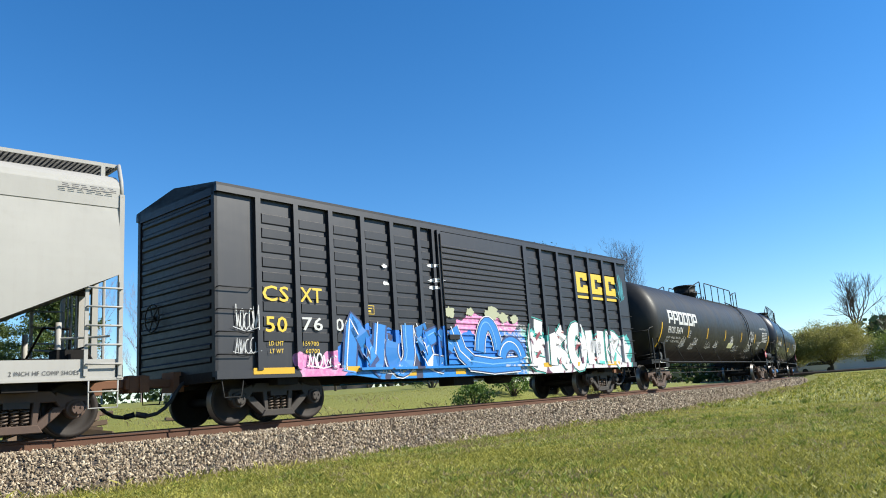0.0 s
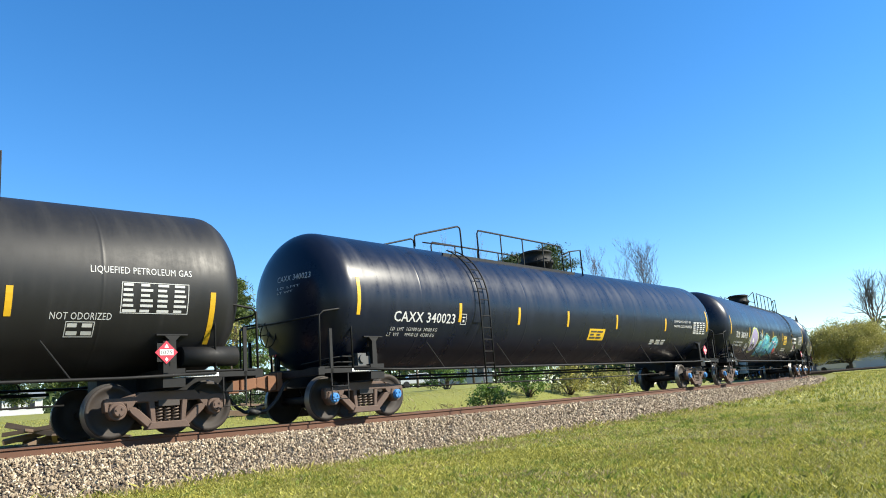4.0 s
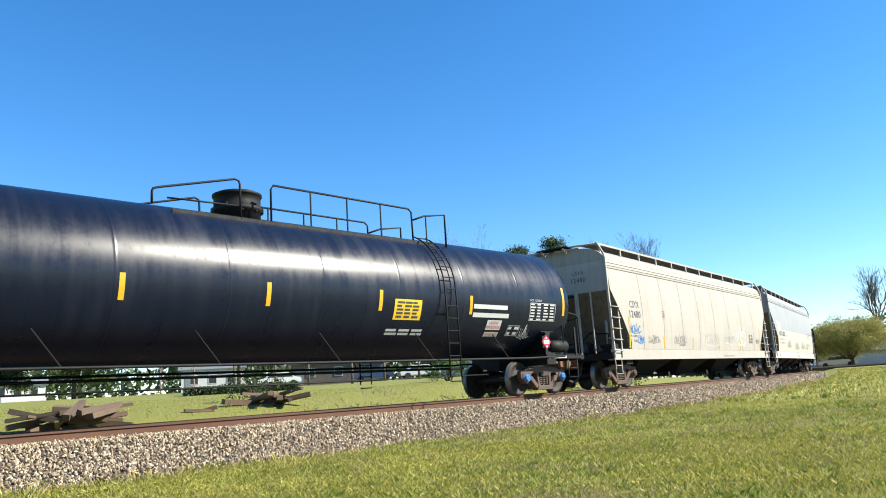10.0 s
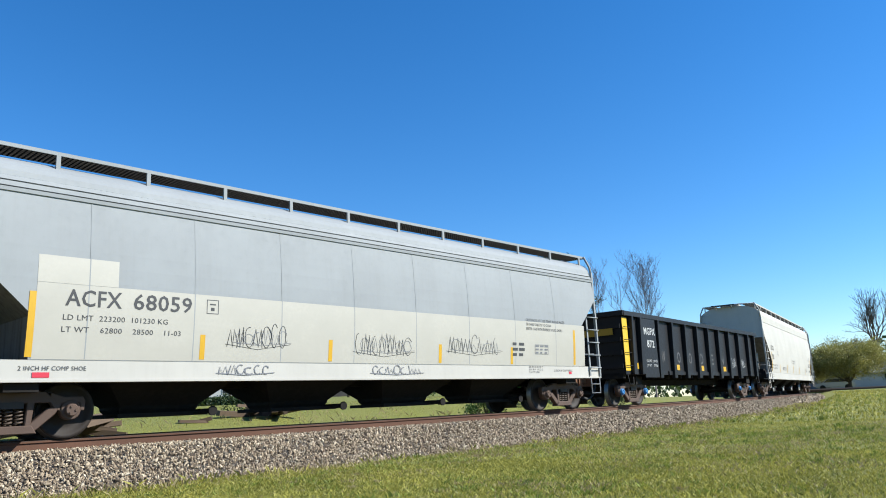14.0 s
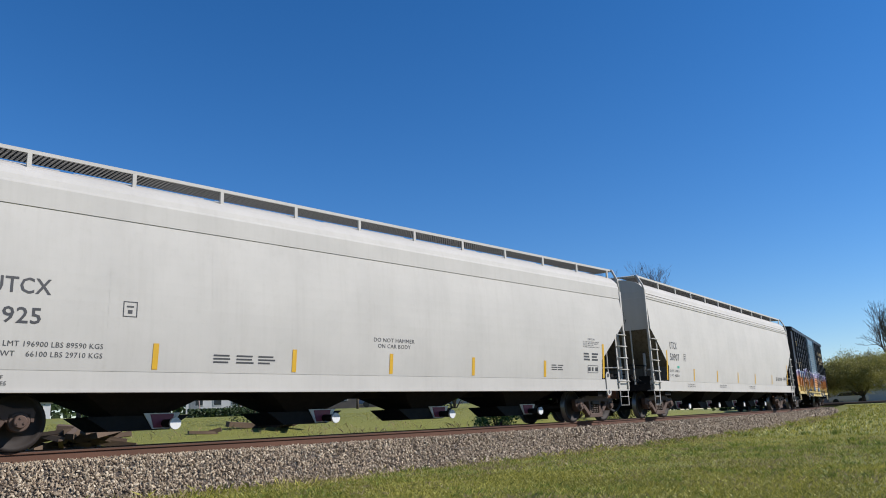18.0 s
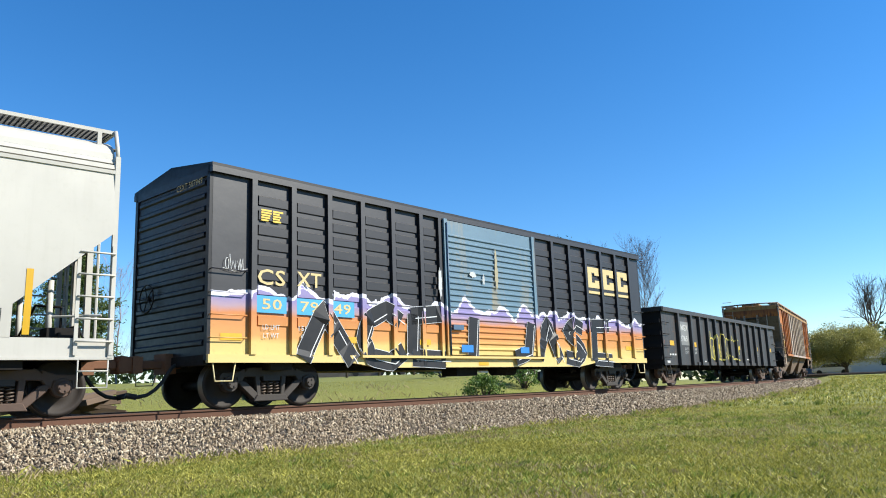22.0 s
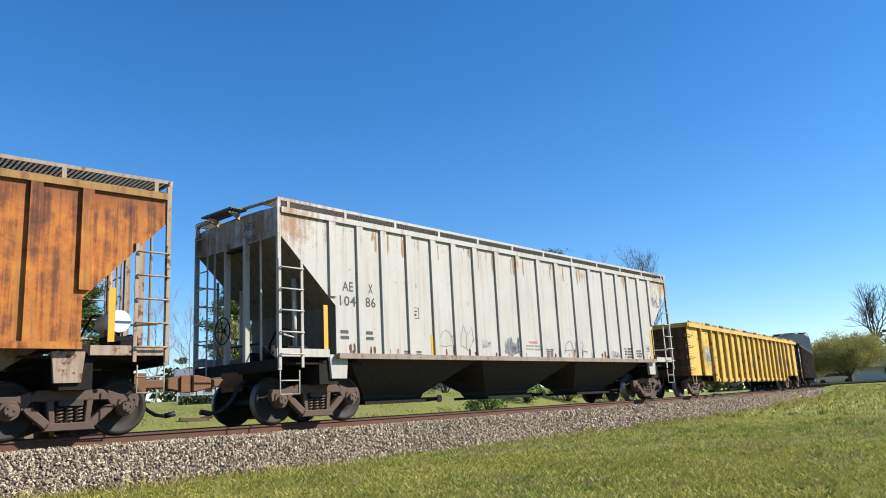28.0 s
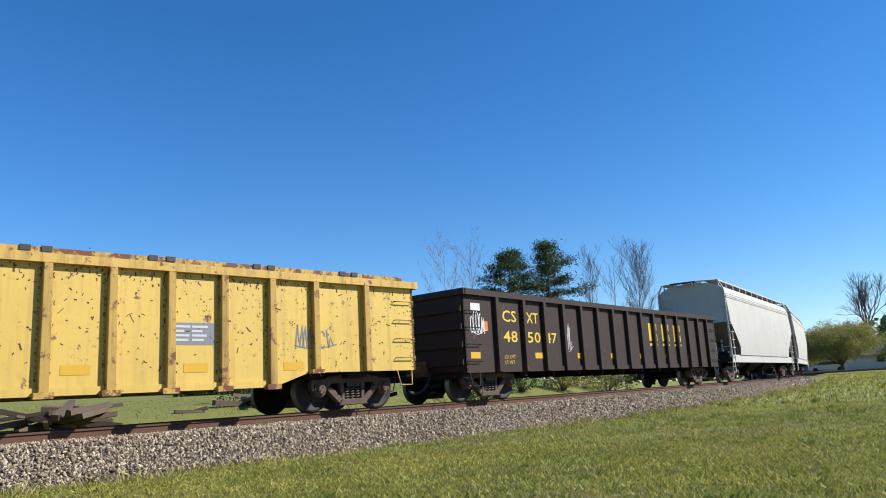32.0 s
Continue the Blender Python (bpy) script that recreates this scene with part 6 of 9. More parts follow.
CAX_MID = 56.645
car, h, on = tank_car("glossy black tank car with white number and blue bearing caps", CAX_MID - 10.65, CAX_MID + 10.65, 1.65, M["black"], "blue",
                      dict(seam=0.93, platform=(-5.85, 0.75), rails=(-6.9, 1.3), manway=-0.1, ladder=-5.3, stripes=(-9.63, -6.2, -3.66, -1.12, 1.93, 5.65, 9.53)))
P = lambda s: (s - 56.88) * 0.982 + 0.05
tank_marks(car, on, CAX_MID, [("CAXX 340023", P(48.2), 2.06, 0.23, 2.14)], 0, [("LD  LMT  163100 LB  74000 KG", P(48.17), 1.86, 0.075, 1.58), ("LT  WT     99900 LB  45300 KG", P(48.1), 1.74, 0.075, 1.6)])
sign_plate(car, P(50.6), 2.04, 0.22, 0.26, on, M["letter_white"])
end_lettering("end_number", [("CAXX 340023", 0.05, 3.02, 0.13, 0.95), ("LD LMT", 0.05, 2.86, 0.05, 0.7), ("LT WT", 0.05, 2.76, 0.05, 0.5)], dome(h), M["chalk"], car)
bars("notice_panel", car, [(P(57.1), P(58.1), 1.74, 2.08)], on, M["yellow_panel"])
bars("notice_text", car, lines(P(57.2), P(58.0), 2.02, 3, 0.09, 0.05, random.Random(2), 2), on, M["letter_dark"], 0.010)
table_panel(car, P(65.2), P(66.4), 2.05, 2.5, on, M["letter_white"], 4, 6)
lettering("warning_text", [("LIQUEFIED PETROLEUM GAS", P(63.4), 2.44, 0.08, 1.5), ("NON-ODORIZED", P(63.4), 2.26, 0.09, 1.6)], on, M["letter_white"], car)
bars("small_stencil", car, lines(P(61.6), P(63.0), 1.8, 3, 0.06, 0.035, random.Random(3)), on, M["letter_white"])
placard(car, P(66.3), 1.42, 1.44, "1075")

T4_MID = 79.68
car, h, on = tank_car("glossy black tank car with turquoise and violet spray painting", T4_MID - 10.6, T4_MID + 10.6, 1.64, M["black"], "blue",
                      dict(platform=(-1.5, 5.5), rails=(-2.0, 6.0), manway=0.0, ladder=5.0, seam=0.88, stripes=(-9.65, -5.96, -3.12, -0.29, 2.57, 5.51, 9.43)))
P = lambda s: (s - 79.79) * 0.985
tank_marks(car, on, T4_MID, [("TILX", P(71.06), 2.04, 0.26, 0.72, 0.012), ("306410", P(72.08), 2.04, 0.26, 1.25, 0.012)], 0, [("LD LMT 162900LB  73900KG", P(71.0), 1.80, 0.085, 1.75), ("LT WT  100100LB  45400KG", P(70.97), 1.67, 0.085, 1.75)])
sign_plate(car, P(73.85), 1.86, 0.26, 0.26, on, M["letter_white"])
end_lettering("end_number", [("TILX 306410", 0.05, 3.02, 0.13, 0.95), ("LD LMT", 0.05, 2.86, 0.05, 0.7), ("LT WT", 0.05, 2.76, 0.05, 0.5)], dome(h), M["chalk"], car)
blob(car, P(75.0), 2.02, 0.86, 0.60, on, M["spray_lime"], 5, 0.006, spikes=0.06)
blob(car, P(75.0), 2.02, 0.74, 0.52, on, M["spray_violet"], 6, 0.009, spikes=0.06)
for i in range(5):
    blob(car, P(74.75 + 0.22 * (i % 3)), 1.72 + 0.16 * (i % 2) + 0.1 * (i // 3), 0.12, 0.11, on, M["spray_white"] if i % 2 else M["spray_black"], 70 + i, 0.012, spikes=0.1, n=12)
scrawl(car, P(74.4), 1.55, 1.2, 0.9, on, flat("spray_purple", (0.156, 0.109, 0.296)), 41, 0.035, 5)
scrawl(car, P(73.4), 1.5, 0.6, 0.4, on, M["chalk"], 44, 0.02, 4)
BODY = ((76.9, 1.66, 0.75, 0.34), (77.9, 1.80, 0.95, 0.52), (79.0, 1.62, 0.55, 0.36), (80.1, 1.84, 0.95, 0.46))
for i, (cx, cz, rx, rz) in enumerate(BODY):
    blob(car, P(cx), cz, rx + 0.035, rz + 0.035, on, M["spray_lime"], 50 + i, 0.006, spikes=0.14, n=60)
for i, (cx, cz, rx, rz) in enumerate(BODY):
    blob(car, P(cx), cz, rx, rz, on, M["spray_cyan"], 50 + i, 0.010 + 0.001 * i, spikes=0.14, n=60)
M["spray_navy_mark"] = flat("spray_navy", (0.015, 0.035, 0.11))
SHADES = [flat("spray_azure", (0.04, 0.26, 0.42)), flat("spray_deep_teal", (0.02, 0.13, 0.20)), flat("spray_turquoise", (0.10, 0.42, 0.44)), flat("spray_pale_blue", (0.26, 0.44, 0.50)), flat("spray_navy", (0.02, 0.06, 0.14))]
wob = random.Random(303)
for i in range(110):                                                        # soft dabs that shade the painting
    cx, cz, rx, rz = BODY[i % 4]
    a, u = wob.uniform(0, 6.283), wob.random() ** 0.5 * 0.86
    r = wob.uniform(0.05, 0.16)
    low = math.sin(a) * u
    shade = SHADES[wob.choice((1, 4, 0)) if low < -0.3 else wob.choice((0, 2, 3, 2)) if low > 0.3 else wob.choice((0, 2, 1))]
    blob(car, P(cx) + rx * u * math.cos(a), cz + rz * low, r * 1.4, r * 0.8, on, shade, 3100 + i, 0.0145 + 0.00003 * i, "spray_dab", 0.3, 14)
for i in range(46):                                                         # rings and dots blown ahead of it
    cx, cz, r = 75.9 + wob.random() ** 0.8 * 1.9, wob.uniform(1.42, 2.45), wob.uniform(0.03, 0.085)
    bm = bmesh.new()
    ribbon(bm, [(P(cx) + r * math.cos(q), cz + r * math.sin(q)) for q in np.linspace(0, 6.283, 13)], 0.016, two_way(on), 0.020)
    part("spray_ring", bm, M["spray_white"] if i % 3 == 0 else SHADES[(2, 3, 0)[i % 3]], car)
for i in range(16):                                                         # pale and pink sparks on it
    cx, cz = wob.uniform(79.2, 80.8), wob.uniform(1.72, 2.05)
    blob(car, P(cx), cz, wob.uniform(0.03, 0.11), wob.uniform(0.02, 0.045), on, (M["spray_white"], M["spray_pink"], M["spray_navy_mark"])[i % 3], 3300 + i, 0.0215 + 0.0001 * i, "spray_dab", 0.3, 12)
for i, (cx, cz, rx, rz) in enumerate(((80.7, 1.60, 0.24, 0.09), (80.95, 1.50, 0.20, 0.08), (80.6, 1.66, 0.12, 0.07))):
    blob(car, P(cx), cz, rx, rz, on, flat("spray_red", (0.48, 0.05, 0.05)), 68 + i, 0.021 + 0.001 * i, "spray_fill", 0.14, 18)
scrawl(car, P(77.3), 1.42, 1.5, 0.4, on, SHADES[4], 42, 0.022, 8)
bars("notice_panel", car, [(P(82.9), P(83.75), 1.92, 2.38)], on, M["yellow_panel"])
bars("notice_text", car, lines(P(82.9) + 0.08, P(83.75) - 0.04, 2.33, 5, 0.08, 0.045, random.Random(2), 3), on, M["letter_dark"], 0.010)
bars("small_stencil", car, lines(P(82.8), P(84.0), 1.72, 2, 0.08, 0.05, random.Random(5)), on, M["letter_white"])
bars("white_band", car, [(5.75, 7.05, 2.25, 2.36)], on, M["letter_white"])
bars("white_band", car, [(5.75, 7.13, 2.04, 2.15)], on, M["letter_white"])
bars("notice_label", car, [(6.33, 6.9, 1.74, 1.98)], on, M["letter_white"])
bars("notice_label", car, [(6.35, 6.9, 1.58, 1.69)], on, M["letter_white"])
lettering("warning_text", [("LIQUEFIED", 6.42, 1.88, 0.07, 0.36), ("PETROLEUM GAS", 6.35, 1.77, 0.07, 0.53), ("NON-ODORIZED", 6.37, 1.60, 0.06, 0.5)], on, M["red_sign"], car, "", 0.009)
table_panel(car, 7.22, 7.7, 1.60, 1.86, on, M["letter_white"], 2, 2)
table_panel(car, 8.0, 9.16, 2.0, 2.48, on, M["letter_white"], 4, 6)
placard(car, 8.73, 1.42, 1.44, "1075")
bm = bmesh.new()
rod(bm, (9.05, -1.28, 1.31), (9.88, -1.28, 1.31), 0.17, 16)
part("brake_reservoir", bm, M["frame_black"], car)

T9_MID = 102.32
car, h, on = tank_car("glossy black tank car with white number and yellow notice panel", T9_MID - 10.6, T9_MID + 10.6, 1.61, M["black"], "blue",
                      dict(platform=(-1.9, 5.2), rails=(-2.3, 5.6), manway=0.0, ladder=4.8, seam=0.89, stripes=(-9.68, -6.05, -3.17, -0.29, 2.61, 5.60, 9.53)))
P = lambda s: s - T9_MID
tank_marks(car, on, T9_MID, [("TILX", P(93.7), 2.04, 0.26, 0.72, 0.012), ("306429", P(94.66), 2.04, 0.26, 1.27, 0.012)], 0, [("LD LMT 163100LB  74000KG", P(93.7), 1.77, 0.085, 1.72), ("LT WT   99900LB  45300KG", P(93.66), 1.64, 0.085, 1.72)])
sign_plate(car, P(96.35), 1.92, 0.26, 0.26, on, M["letter_white"])
end_lettering("end_number", [("TILX 306429", 0.05, 3.02, 0.13, 0.95), ("LD LMT", 0.05, 2.86, 0.05, 0.7), ("LT WT", 0.05, 2.76, 0.05, 0.5)], dome(h), M["chalk"], car)
bars("notice_panel", car, [(P(105.4), P(106.25), 1.92, 2.38)], on, M["yellow_panel"])
bars("notice_text", car, lines(P(105.4) + 0.08, P(106.25) - 0.04, 2.33, 5, 0.08, 0.045, random.Random(2), 3), on, M["letter_dark"], 0.010)
bars("small_stencil", car, lines(P(105.3), P(106.5), 1.72, 2, 0.08, 0.05, random.Random(5)), on, M["letter_white"])
bars("white_band", car, [(5.75, 7.08, 2.25, 2.36)], on, M["letter_white"])
bars("white_band", car, [(5.75, 7.16, 2.04, 2.15)], on, M["letter_white"])
bars("notice_label", car, [(6.36, 6.93, 1.74, 1.98)], on, M["letter_white"])
bars("notice_label", car, [(6.38, 6.93, 1.58, 1.69)], on, M["letter_white"])
lettering("warning_text", [("LIQUEFIED", 6.45, 1.88, 0.07, 0.36), ("PETROLEUM GAS", 6.38, 1.77, 0.07, 0.53), ("NON-ODORIZED", 6.40, 1.60, 0.06, 0.5)], on, M["red_sign"], car, "", 0.009)
table_panel(car, 7.25, 7.74, 1.60, 1.86, on, M["letter_white"], 2, 2)
table_panel(car, 8.04, 9.2, 2.0, 2.48, on, M["letter_white"], 4, 6)
scrawl(car, 7.8, 1.55, 0.42, 0.34, on, M["chalk"], 46, 0.014, 5)
lettering("warning_text", [("DOT 112J340W", 8.05, 2.52, 0.06, 0.5)], on, M["letter_white"], car)
placard(car, 8.78, 1.42, 1.44, "1075")
bm = bmesh.new()
rod(bm, (9.0, -1.28, 1.31), (9.83, -1.28, 1.31), 0.17, 16)
part("brake_reservoir", bm, M["frame_black"], car)

# leading white hopper, already passing
H_MID = (-13.6 + 5.04) / 2
car, h, hw = hopper("h", "white covered hopper car with light grime", -13.6, 5.04, 1.5, (M["dull_white"], M["dull_white"], M["dull_white"]), dict(bays=3, slope=2.62, knee=1.75, run_in=1.95, eave=3.77, roof=4.54, band=True, ladder_top=2.5, board=4.62))
lettering("sill_stencil", [("2 INCH HF COMP SHOES", 3.35 - H_MID, 0.98, 0.07, 1.0)], 1.505, M["letter_dark"], car)
for k, (z, x1) in enumerate(((4.09, 4.86), (4.06, 4.9), (4.03, 4.88))):
    bars("small_stencil", car, lines(4.0 - H_MID, x1 - H_MID, z, 1, 0.02, 0.014, random.Random(8 + k), 6), 1.556, M["letter_dark"])
bm = bmesh.new()
x = 1.66 - H_MID
ribbon(bm, [(x, 1.3), (x + 0.01, 2.2), (x - 0.01, 2.9), (x, 3.7)], 0.008, lambda a, b: hw(b), 0.004)
part("seam_line", bm, flat("grimy_seam", (0.125, 0.109, 0.0936)), car)
wob = random.Random(77)
for k in range(11):
    bm = bmesh.new()
    x0, z0 = x + wob.uniform(-0.45, 0.1), 2.42 + wob.gauss(0, 0.13)
    n, dz = wob.randint(3, 7), wob.uniform(-0.05, 0.07)
    ribbon(bm, [(x0 + 0.13 * i, z0 + dz * i + wob.uniform(-0.025, 0.025)) for i in range(n)], wob.uniform(0.004, 0.010), lambda a, b: hw(b), 0.005)
    part("rust_crack", bm, flat("rust_crack", (0.0936, 0.0546, 0.0312), 0.8), car)
for k in range(4):
    bm = bmesh.new()
    x0 = x + wob.uniform(-0.05, 0.06)
    ribbon(bm, [(x0 + wob.uniform(-0.02, 0.02), 1.5 + 0.3 * k + 0.14 * i) for i in range(4)], 0.012, lambda a, b: hw(b), 0.006)
    part("rust_crack", bm, flat("rust_crack", (0.0936, 0.0546, 0.0312), 0.8), car)

CS_MID = 123.305
P = lambda s: s - CS_MID
car, h, hw = hopper("h", "dusty cream covered hopper car with faded tags", CS_MID - 8.935, CS_MID + 8.935, 1.375, (M["cream"], M["cream"], M["cream"]),
                    dict(bays=3, outlet=0.95, slope=3.1, knee=1.45, run_in=1.30, seam_mat=flat("grimy_seam", (0.125, 0.109, 0.0936)), stripes=[P(q) for q in (115.6, 118.55, 121.5, 124.65, 127.6, 130.75)], ladder_top=2.7, board_mat=M["underside"], roof_mat=M["dusty_roof"]))
lettering("car_number", [("CSYX", P(115.79), 2.59, 0.23, 0.76), ("12480", P(115.73), 2.26, 0.24, 0.88)], hw, M["letter_dark"], car)
lettering("weight_stencil", [("LD LMT 222800", P(115.45), 1.61, 0.08, 0.80), ("LT WT    63200", P(115.45), 1.46, 0.08, 0.80)], hw, M["letter_dark"], car)
scrawl(car, P(115.72), 1.75, 0.80, 0.38, hw, M["spray_blue"], 81, 0.028, 5)
scrawl(car, P(116.3), 1.42, 0.5, 0.35, hw, M["spray_blue"], 82, 0.024, 3)
sign_plate(car, P(118.55), 2.34, 0.22, 0.24, hw, M["letter_dark"])
end_lettering("end_number", [("CSYX", -0.25, 3.72, 0.16, 0.44), ("12480", -0.22, 3.46, 0.16, 0.52)], lambda y, z: -h + 0.10, M["letter_dark"], car)
lettering("small_stencil", [("CAUTION", P(120.1), 1.36, 0.08, 0.6), ], hw, M["letter_dark"], car)
for i, (x, z, w_, h_, m_) in enumerate(((117.2, 1.45, 1.0, 0.3, "dim_grey"), (119.6, 1.45, 1.2, 0.35, "dim_grey"), (123.0, 1.40, 1.8, 0.6, "dim_white"), (125.4, 1.5, 1.6, 0.5, "dim_white"))):
    scrawl(car, P(x), z, w_, h_, hw, M[m_], 90 + i, 0.03, 6)
for i in range(3):
    bm = bmesh.new()
    ribbon(bm, [(P(127.6) + 0.42 * math.cos(a) * (1 if i < 2 else 0.5) + 0.5 * (i == 1), 1.75 + 0.3 * math.sin(a)) for a in np.linspace(0.3, 6.2, 22)], 0.07, lambda a, b: hw(b), 0.008)
    part("spray_tag", bm, M["dim_white"], car)
bars("small_stencil", car, lines(P(129.0), P(129.7), 1.95, 6, 0.07, 0.04, random.Random(4), 2), hw, M["letter_dark"])
table_panel(car, P(130.1), P(130.6), 1.55, 1.78, hw, M["letter_dark"], 3, 1)
lettering("sill_stencil", [("CLOSE HOPPER GATES BEFORE MOVING CAR", P(125.2), 0.96, 0.05, 1.5)], 1.505, M["letter_dark"], car)

AC_MID = 143.01
P = lambda s: s - AC_MID
car, h, hw = hopper("h", "pale grey covered hopper car with a cream lower band", AC_MID - 8.835, AC_MID + 8.835, 1.475, (M["pale_grey"], M["white"], M["pale_grey"]),
                    dict(bays=4, slope=3.24, knee=1.9, run_in=1.4, stripes=[P(q) for q in (135.62, 138.5, 141.4, 144.7, 147.45, 150.4)], ladder_top=2.85, board_mat=M["underside"]))
bm = bmesh.new()
patch(bm, P(135.72), P(151.0), 1.23, 2.42, hw, 0.003)
part("paint_band", bm, M["band_cream"], car)
bm = bmesh.new()
patch(bm, P(135.72), P(136.98), 2.424, 2.86, hw, 0.003)
part("paint_band", bm, M["band_cream"], car)
lettering("car_number", [("ACFX", P(136.15), 2.08, 0.27, 0.90), ("68059", P(137.25), 2.08, 0.27, 1.06)], hw, M["letter_dark"], car, "", 0.007)
lettering("weight_stencil", [("LD LMT  223200  101230 KG", P(136.13), 1.85, 0.09, 1.74), ("LT WT    62800    28500    11-03", P(136.12), 1.66, 0.09, 2.0)], hw, M["letter_dark"], car, "", 0.007)
lettering("sill_stencil", [("2 INCH HF COMP SHOE", P(135.55), 1.06, 0.07, 1.0)], 1.505, M["letter_dark"], car)
sign_plate(car, P(138.6), 2.08, 0.24, 0.26, hw, M["letter_dark"])
end_lettering("end_number", [("ACFX", -0.25, 3.85, 0.16, 0.44), ("68059", -0.22, 3.59, 0.16, 0.52)], lambda y, z: -h + 0.10, M["letter_dark"], car)
for i, (x, z, w_, h_) in enumerate(((139.05, 1.5, 1.3, 0.5), (142.1, 1.42, 1.7, 0.55), (145.0, 1.5, 2.0, 0.5))):
    scrawl(car, P(x), z, w_, h_, hw, M["spray_black"], 120 + i, 0.012, 7)
    scrawl(car, P(x) + 0.15, z + 0.06, w_ * 0.9, h_ * 0.6, hw, M["spray_grey"], 425 + i, 0.010, 6)
scrawl(car, P(138.9), 1.0, 1.1, 0.2, lambda a, b: 1.505, M["spray_grey"], 130, 0.02, 6)
scrawl(car, P(142.6), 1.0, 1.5, 0.2, lambda a, b: 1.505, M["spray_grey"], 131, 0.02, 7)
lettering("notice_stencil", [("CAUTION DO NOT USE STEAM, BOILING WATER", P(148.15), 2.43, 0.075, 1.84), ("OR SHARP OBJECTS TO CLEAN", P(148.15), 2.31, 0.075, 1.15), ("ENTER CAR WITH RUBBER SOLED SHOES", P(148.15), 2.19, 0.075, 1.7)], hw, M["letter_dark"], car, "", 0.007)
bars("small_stencil", car, lines(P(147.53), P(148.08), 1.83, 3, 0.14, 0.075, random.Random(14), 2), lambda z: hw(z) + 0.004, M["letter_dark"])
lettering("sill_stencil", [("EX W 10-8 H 8-7", P(148.26), 1.17, 0.05, 0.62), ("EW 8-0   H 15-2", P(148.26), 1.10, 0.05, 0.62), ("CU FT 5400", P(148.26), 1.03, 0.05, 0.45), ("2 INCH HF COMP SHOE", P(149.42), 1.07, 0.06, 0.9)], 1.505, M["letter_dark"], car)
table_panel(car, P(148.52), P(149.14), 1.54, 1.8, lambda z: hw(z) + 0.004, M["spray_grey"], 3, 3)
bars("red_label", car, [(P(150.15), P(150.28), 1.0, 1.07)], 1.504, M["red_sign"])
bars("paint_fleck", car, [(P(142.2), P(142.7), 4.16, 4.2), (P(147.9), P(148.5), 4.12, 4.15)], 1.42, flat("orange_stain", (0.351, 0.14, 0.0546)))
bars("red_label", car, [(P(135.75), P(136.0), 0.95, 1.03)], 1.504, M["red_sign"])

MG_MID = 161.85
P = lambda s: (s - 154.15) * 0.984 - 7.7
car, h, W = gondola("black gondola car with a yellow corner panel and chalked letters", MG_MID - 7.7, MG_MID + 7.7, 1.35, M["gon_black"],
                    dict(z0=1.0, z1=3.05, posts=[P(q) for q in (154.72, 155.42, 157.0, 158.38, 159.75, 161.1, 162.45, 163.8, 165.2, 166.65, 168.2, 169.25)], wide=0.05, narrow=0.14, hang=0.12, taper=0.16,
                         tape=[P(q) for q in (154.88, 158.75, 161.5, 164.4)], tape_z=1.18, tape_h=0.2, tape_w=0.36), "blue")
bm = bmesh.new()
box(bm, P(155.55), P(156.78), -W - 0.10, -W - 0.06, 0.9, 2.92)
part("number_panel", bm, M["gon_black"], car)
lettering("car_number", [("MGPX", P(155.72), 2.36, 0.25, 0.96), ("872", P(155.92), 1.93, 0.25, 0.63)], W + 0.10, M["letter_white"], car)
lettering("weight_stencil", [("LD LMT  228100", P(155.75), 1.42, 0.09, 0.92), ("LT WT     57900", P(155.75), 1.26, 0.09, 0.92)], W + 0.10, M["letter_white"], car)
lettering("chalk_letters", [(c, P(q), 1.45, 0.42, 0.34) for c, q in zip("WOODEN", (157.4, 158.95, 160.2, 161.55, 162.85, 164.2))], W, M["faint_chalk"], car)
bm = bmesh.new()
box(bm, P(154.16), P(154.55), -W - 0.012, -W - 0.002, 1.12, 2.86)
part("corner_panel", bm, M["yellow_panel"], car, "yellow painted corner panel")
bm = bmesh.new()
box(bm, -h - 0.10, -h - 0.072, -W + 0.3, W - 0.5, 2.3, 2.52)
part("end_stripe", bm, flat("dull_yellow", (0.351, 0.211, 0.0156)), car)
scrawl(car, P(165.4), 1.4, 0.8, 0.5, lambda a, b: W, M["chalk"], 140, 0.014, 5)
scrawl(car, P(166.9), 1.4, 0.8, 0.4, lambda a, b: W, M["chalk"], 141, 0.014, 4)

U1_MID = 181.27
P = lambda s: s - U1_MID
car, h, hw = hopper("h", "clean white covered hopper car with dark lettering", U1_MID - 9.82, U1_MID + 9.82, 1.40, (M["white"], M["white"], M["white"]),
                    dict(bays=4, outlet=0.42, slope=2.99, knee=1.79, run_in=1.42, eave=3.77, roof=4.70, board=4.78, band=True, seam_lift=0.0012, stripes=[P(q) for q in (172.95, 175.56, 178.4, 180.97, 183.7, 186.65, 189.6)], pneumatic=True))
lettering("car_number", [("UTCX", P(172.98), 2.38, 0.25, 0.88), ("1925", P(173.06), 1.92, 0.25, 0.68)], hw, M["letter_dark"], car)
lettering("weight_stencil", [("LD LMT 196900 LBS 89590 KGS", P(173.06), 1.57, 0.085, 1.66), ("LT WT    66100 LBS 29710 KGS", P(173.06), 1.42, 0.085, 1.66)], hw, M["letter_dark"], car)
lettering("notice_stencil", [("DO NOT HAMMER", P(180.5), 1.95, 0.09, 1.22), ("ON CAR BODY", P(180.62), 1.82, 0.09, 0.98)], hw, M["letter_dark"], car)
lettering("sill_stencil", [("2 INCH HF", P(172.8), 1.08, 0.06, 0.5), ("COMP SHOES", P(172.75), 0.99, 0.06, 0.6)], 1.505, M["letter_dark"], car)
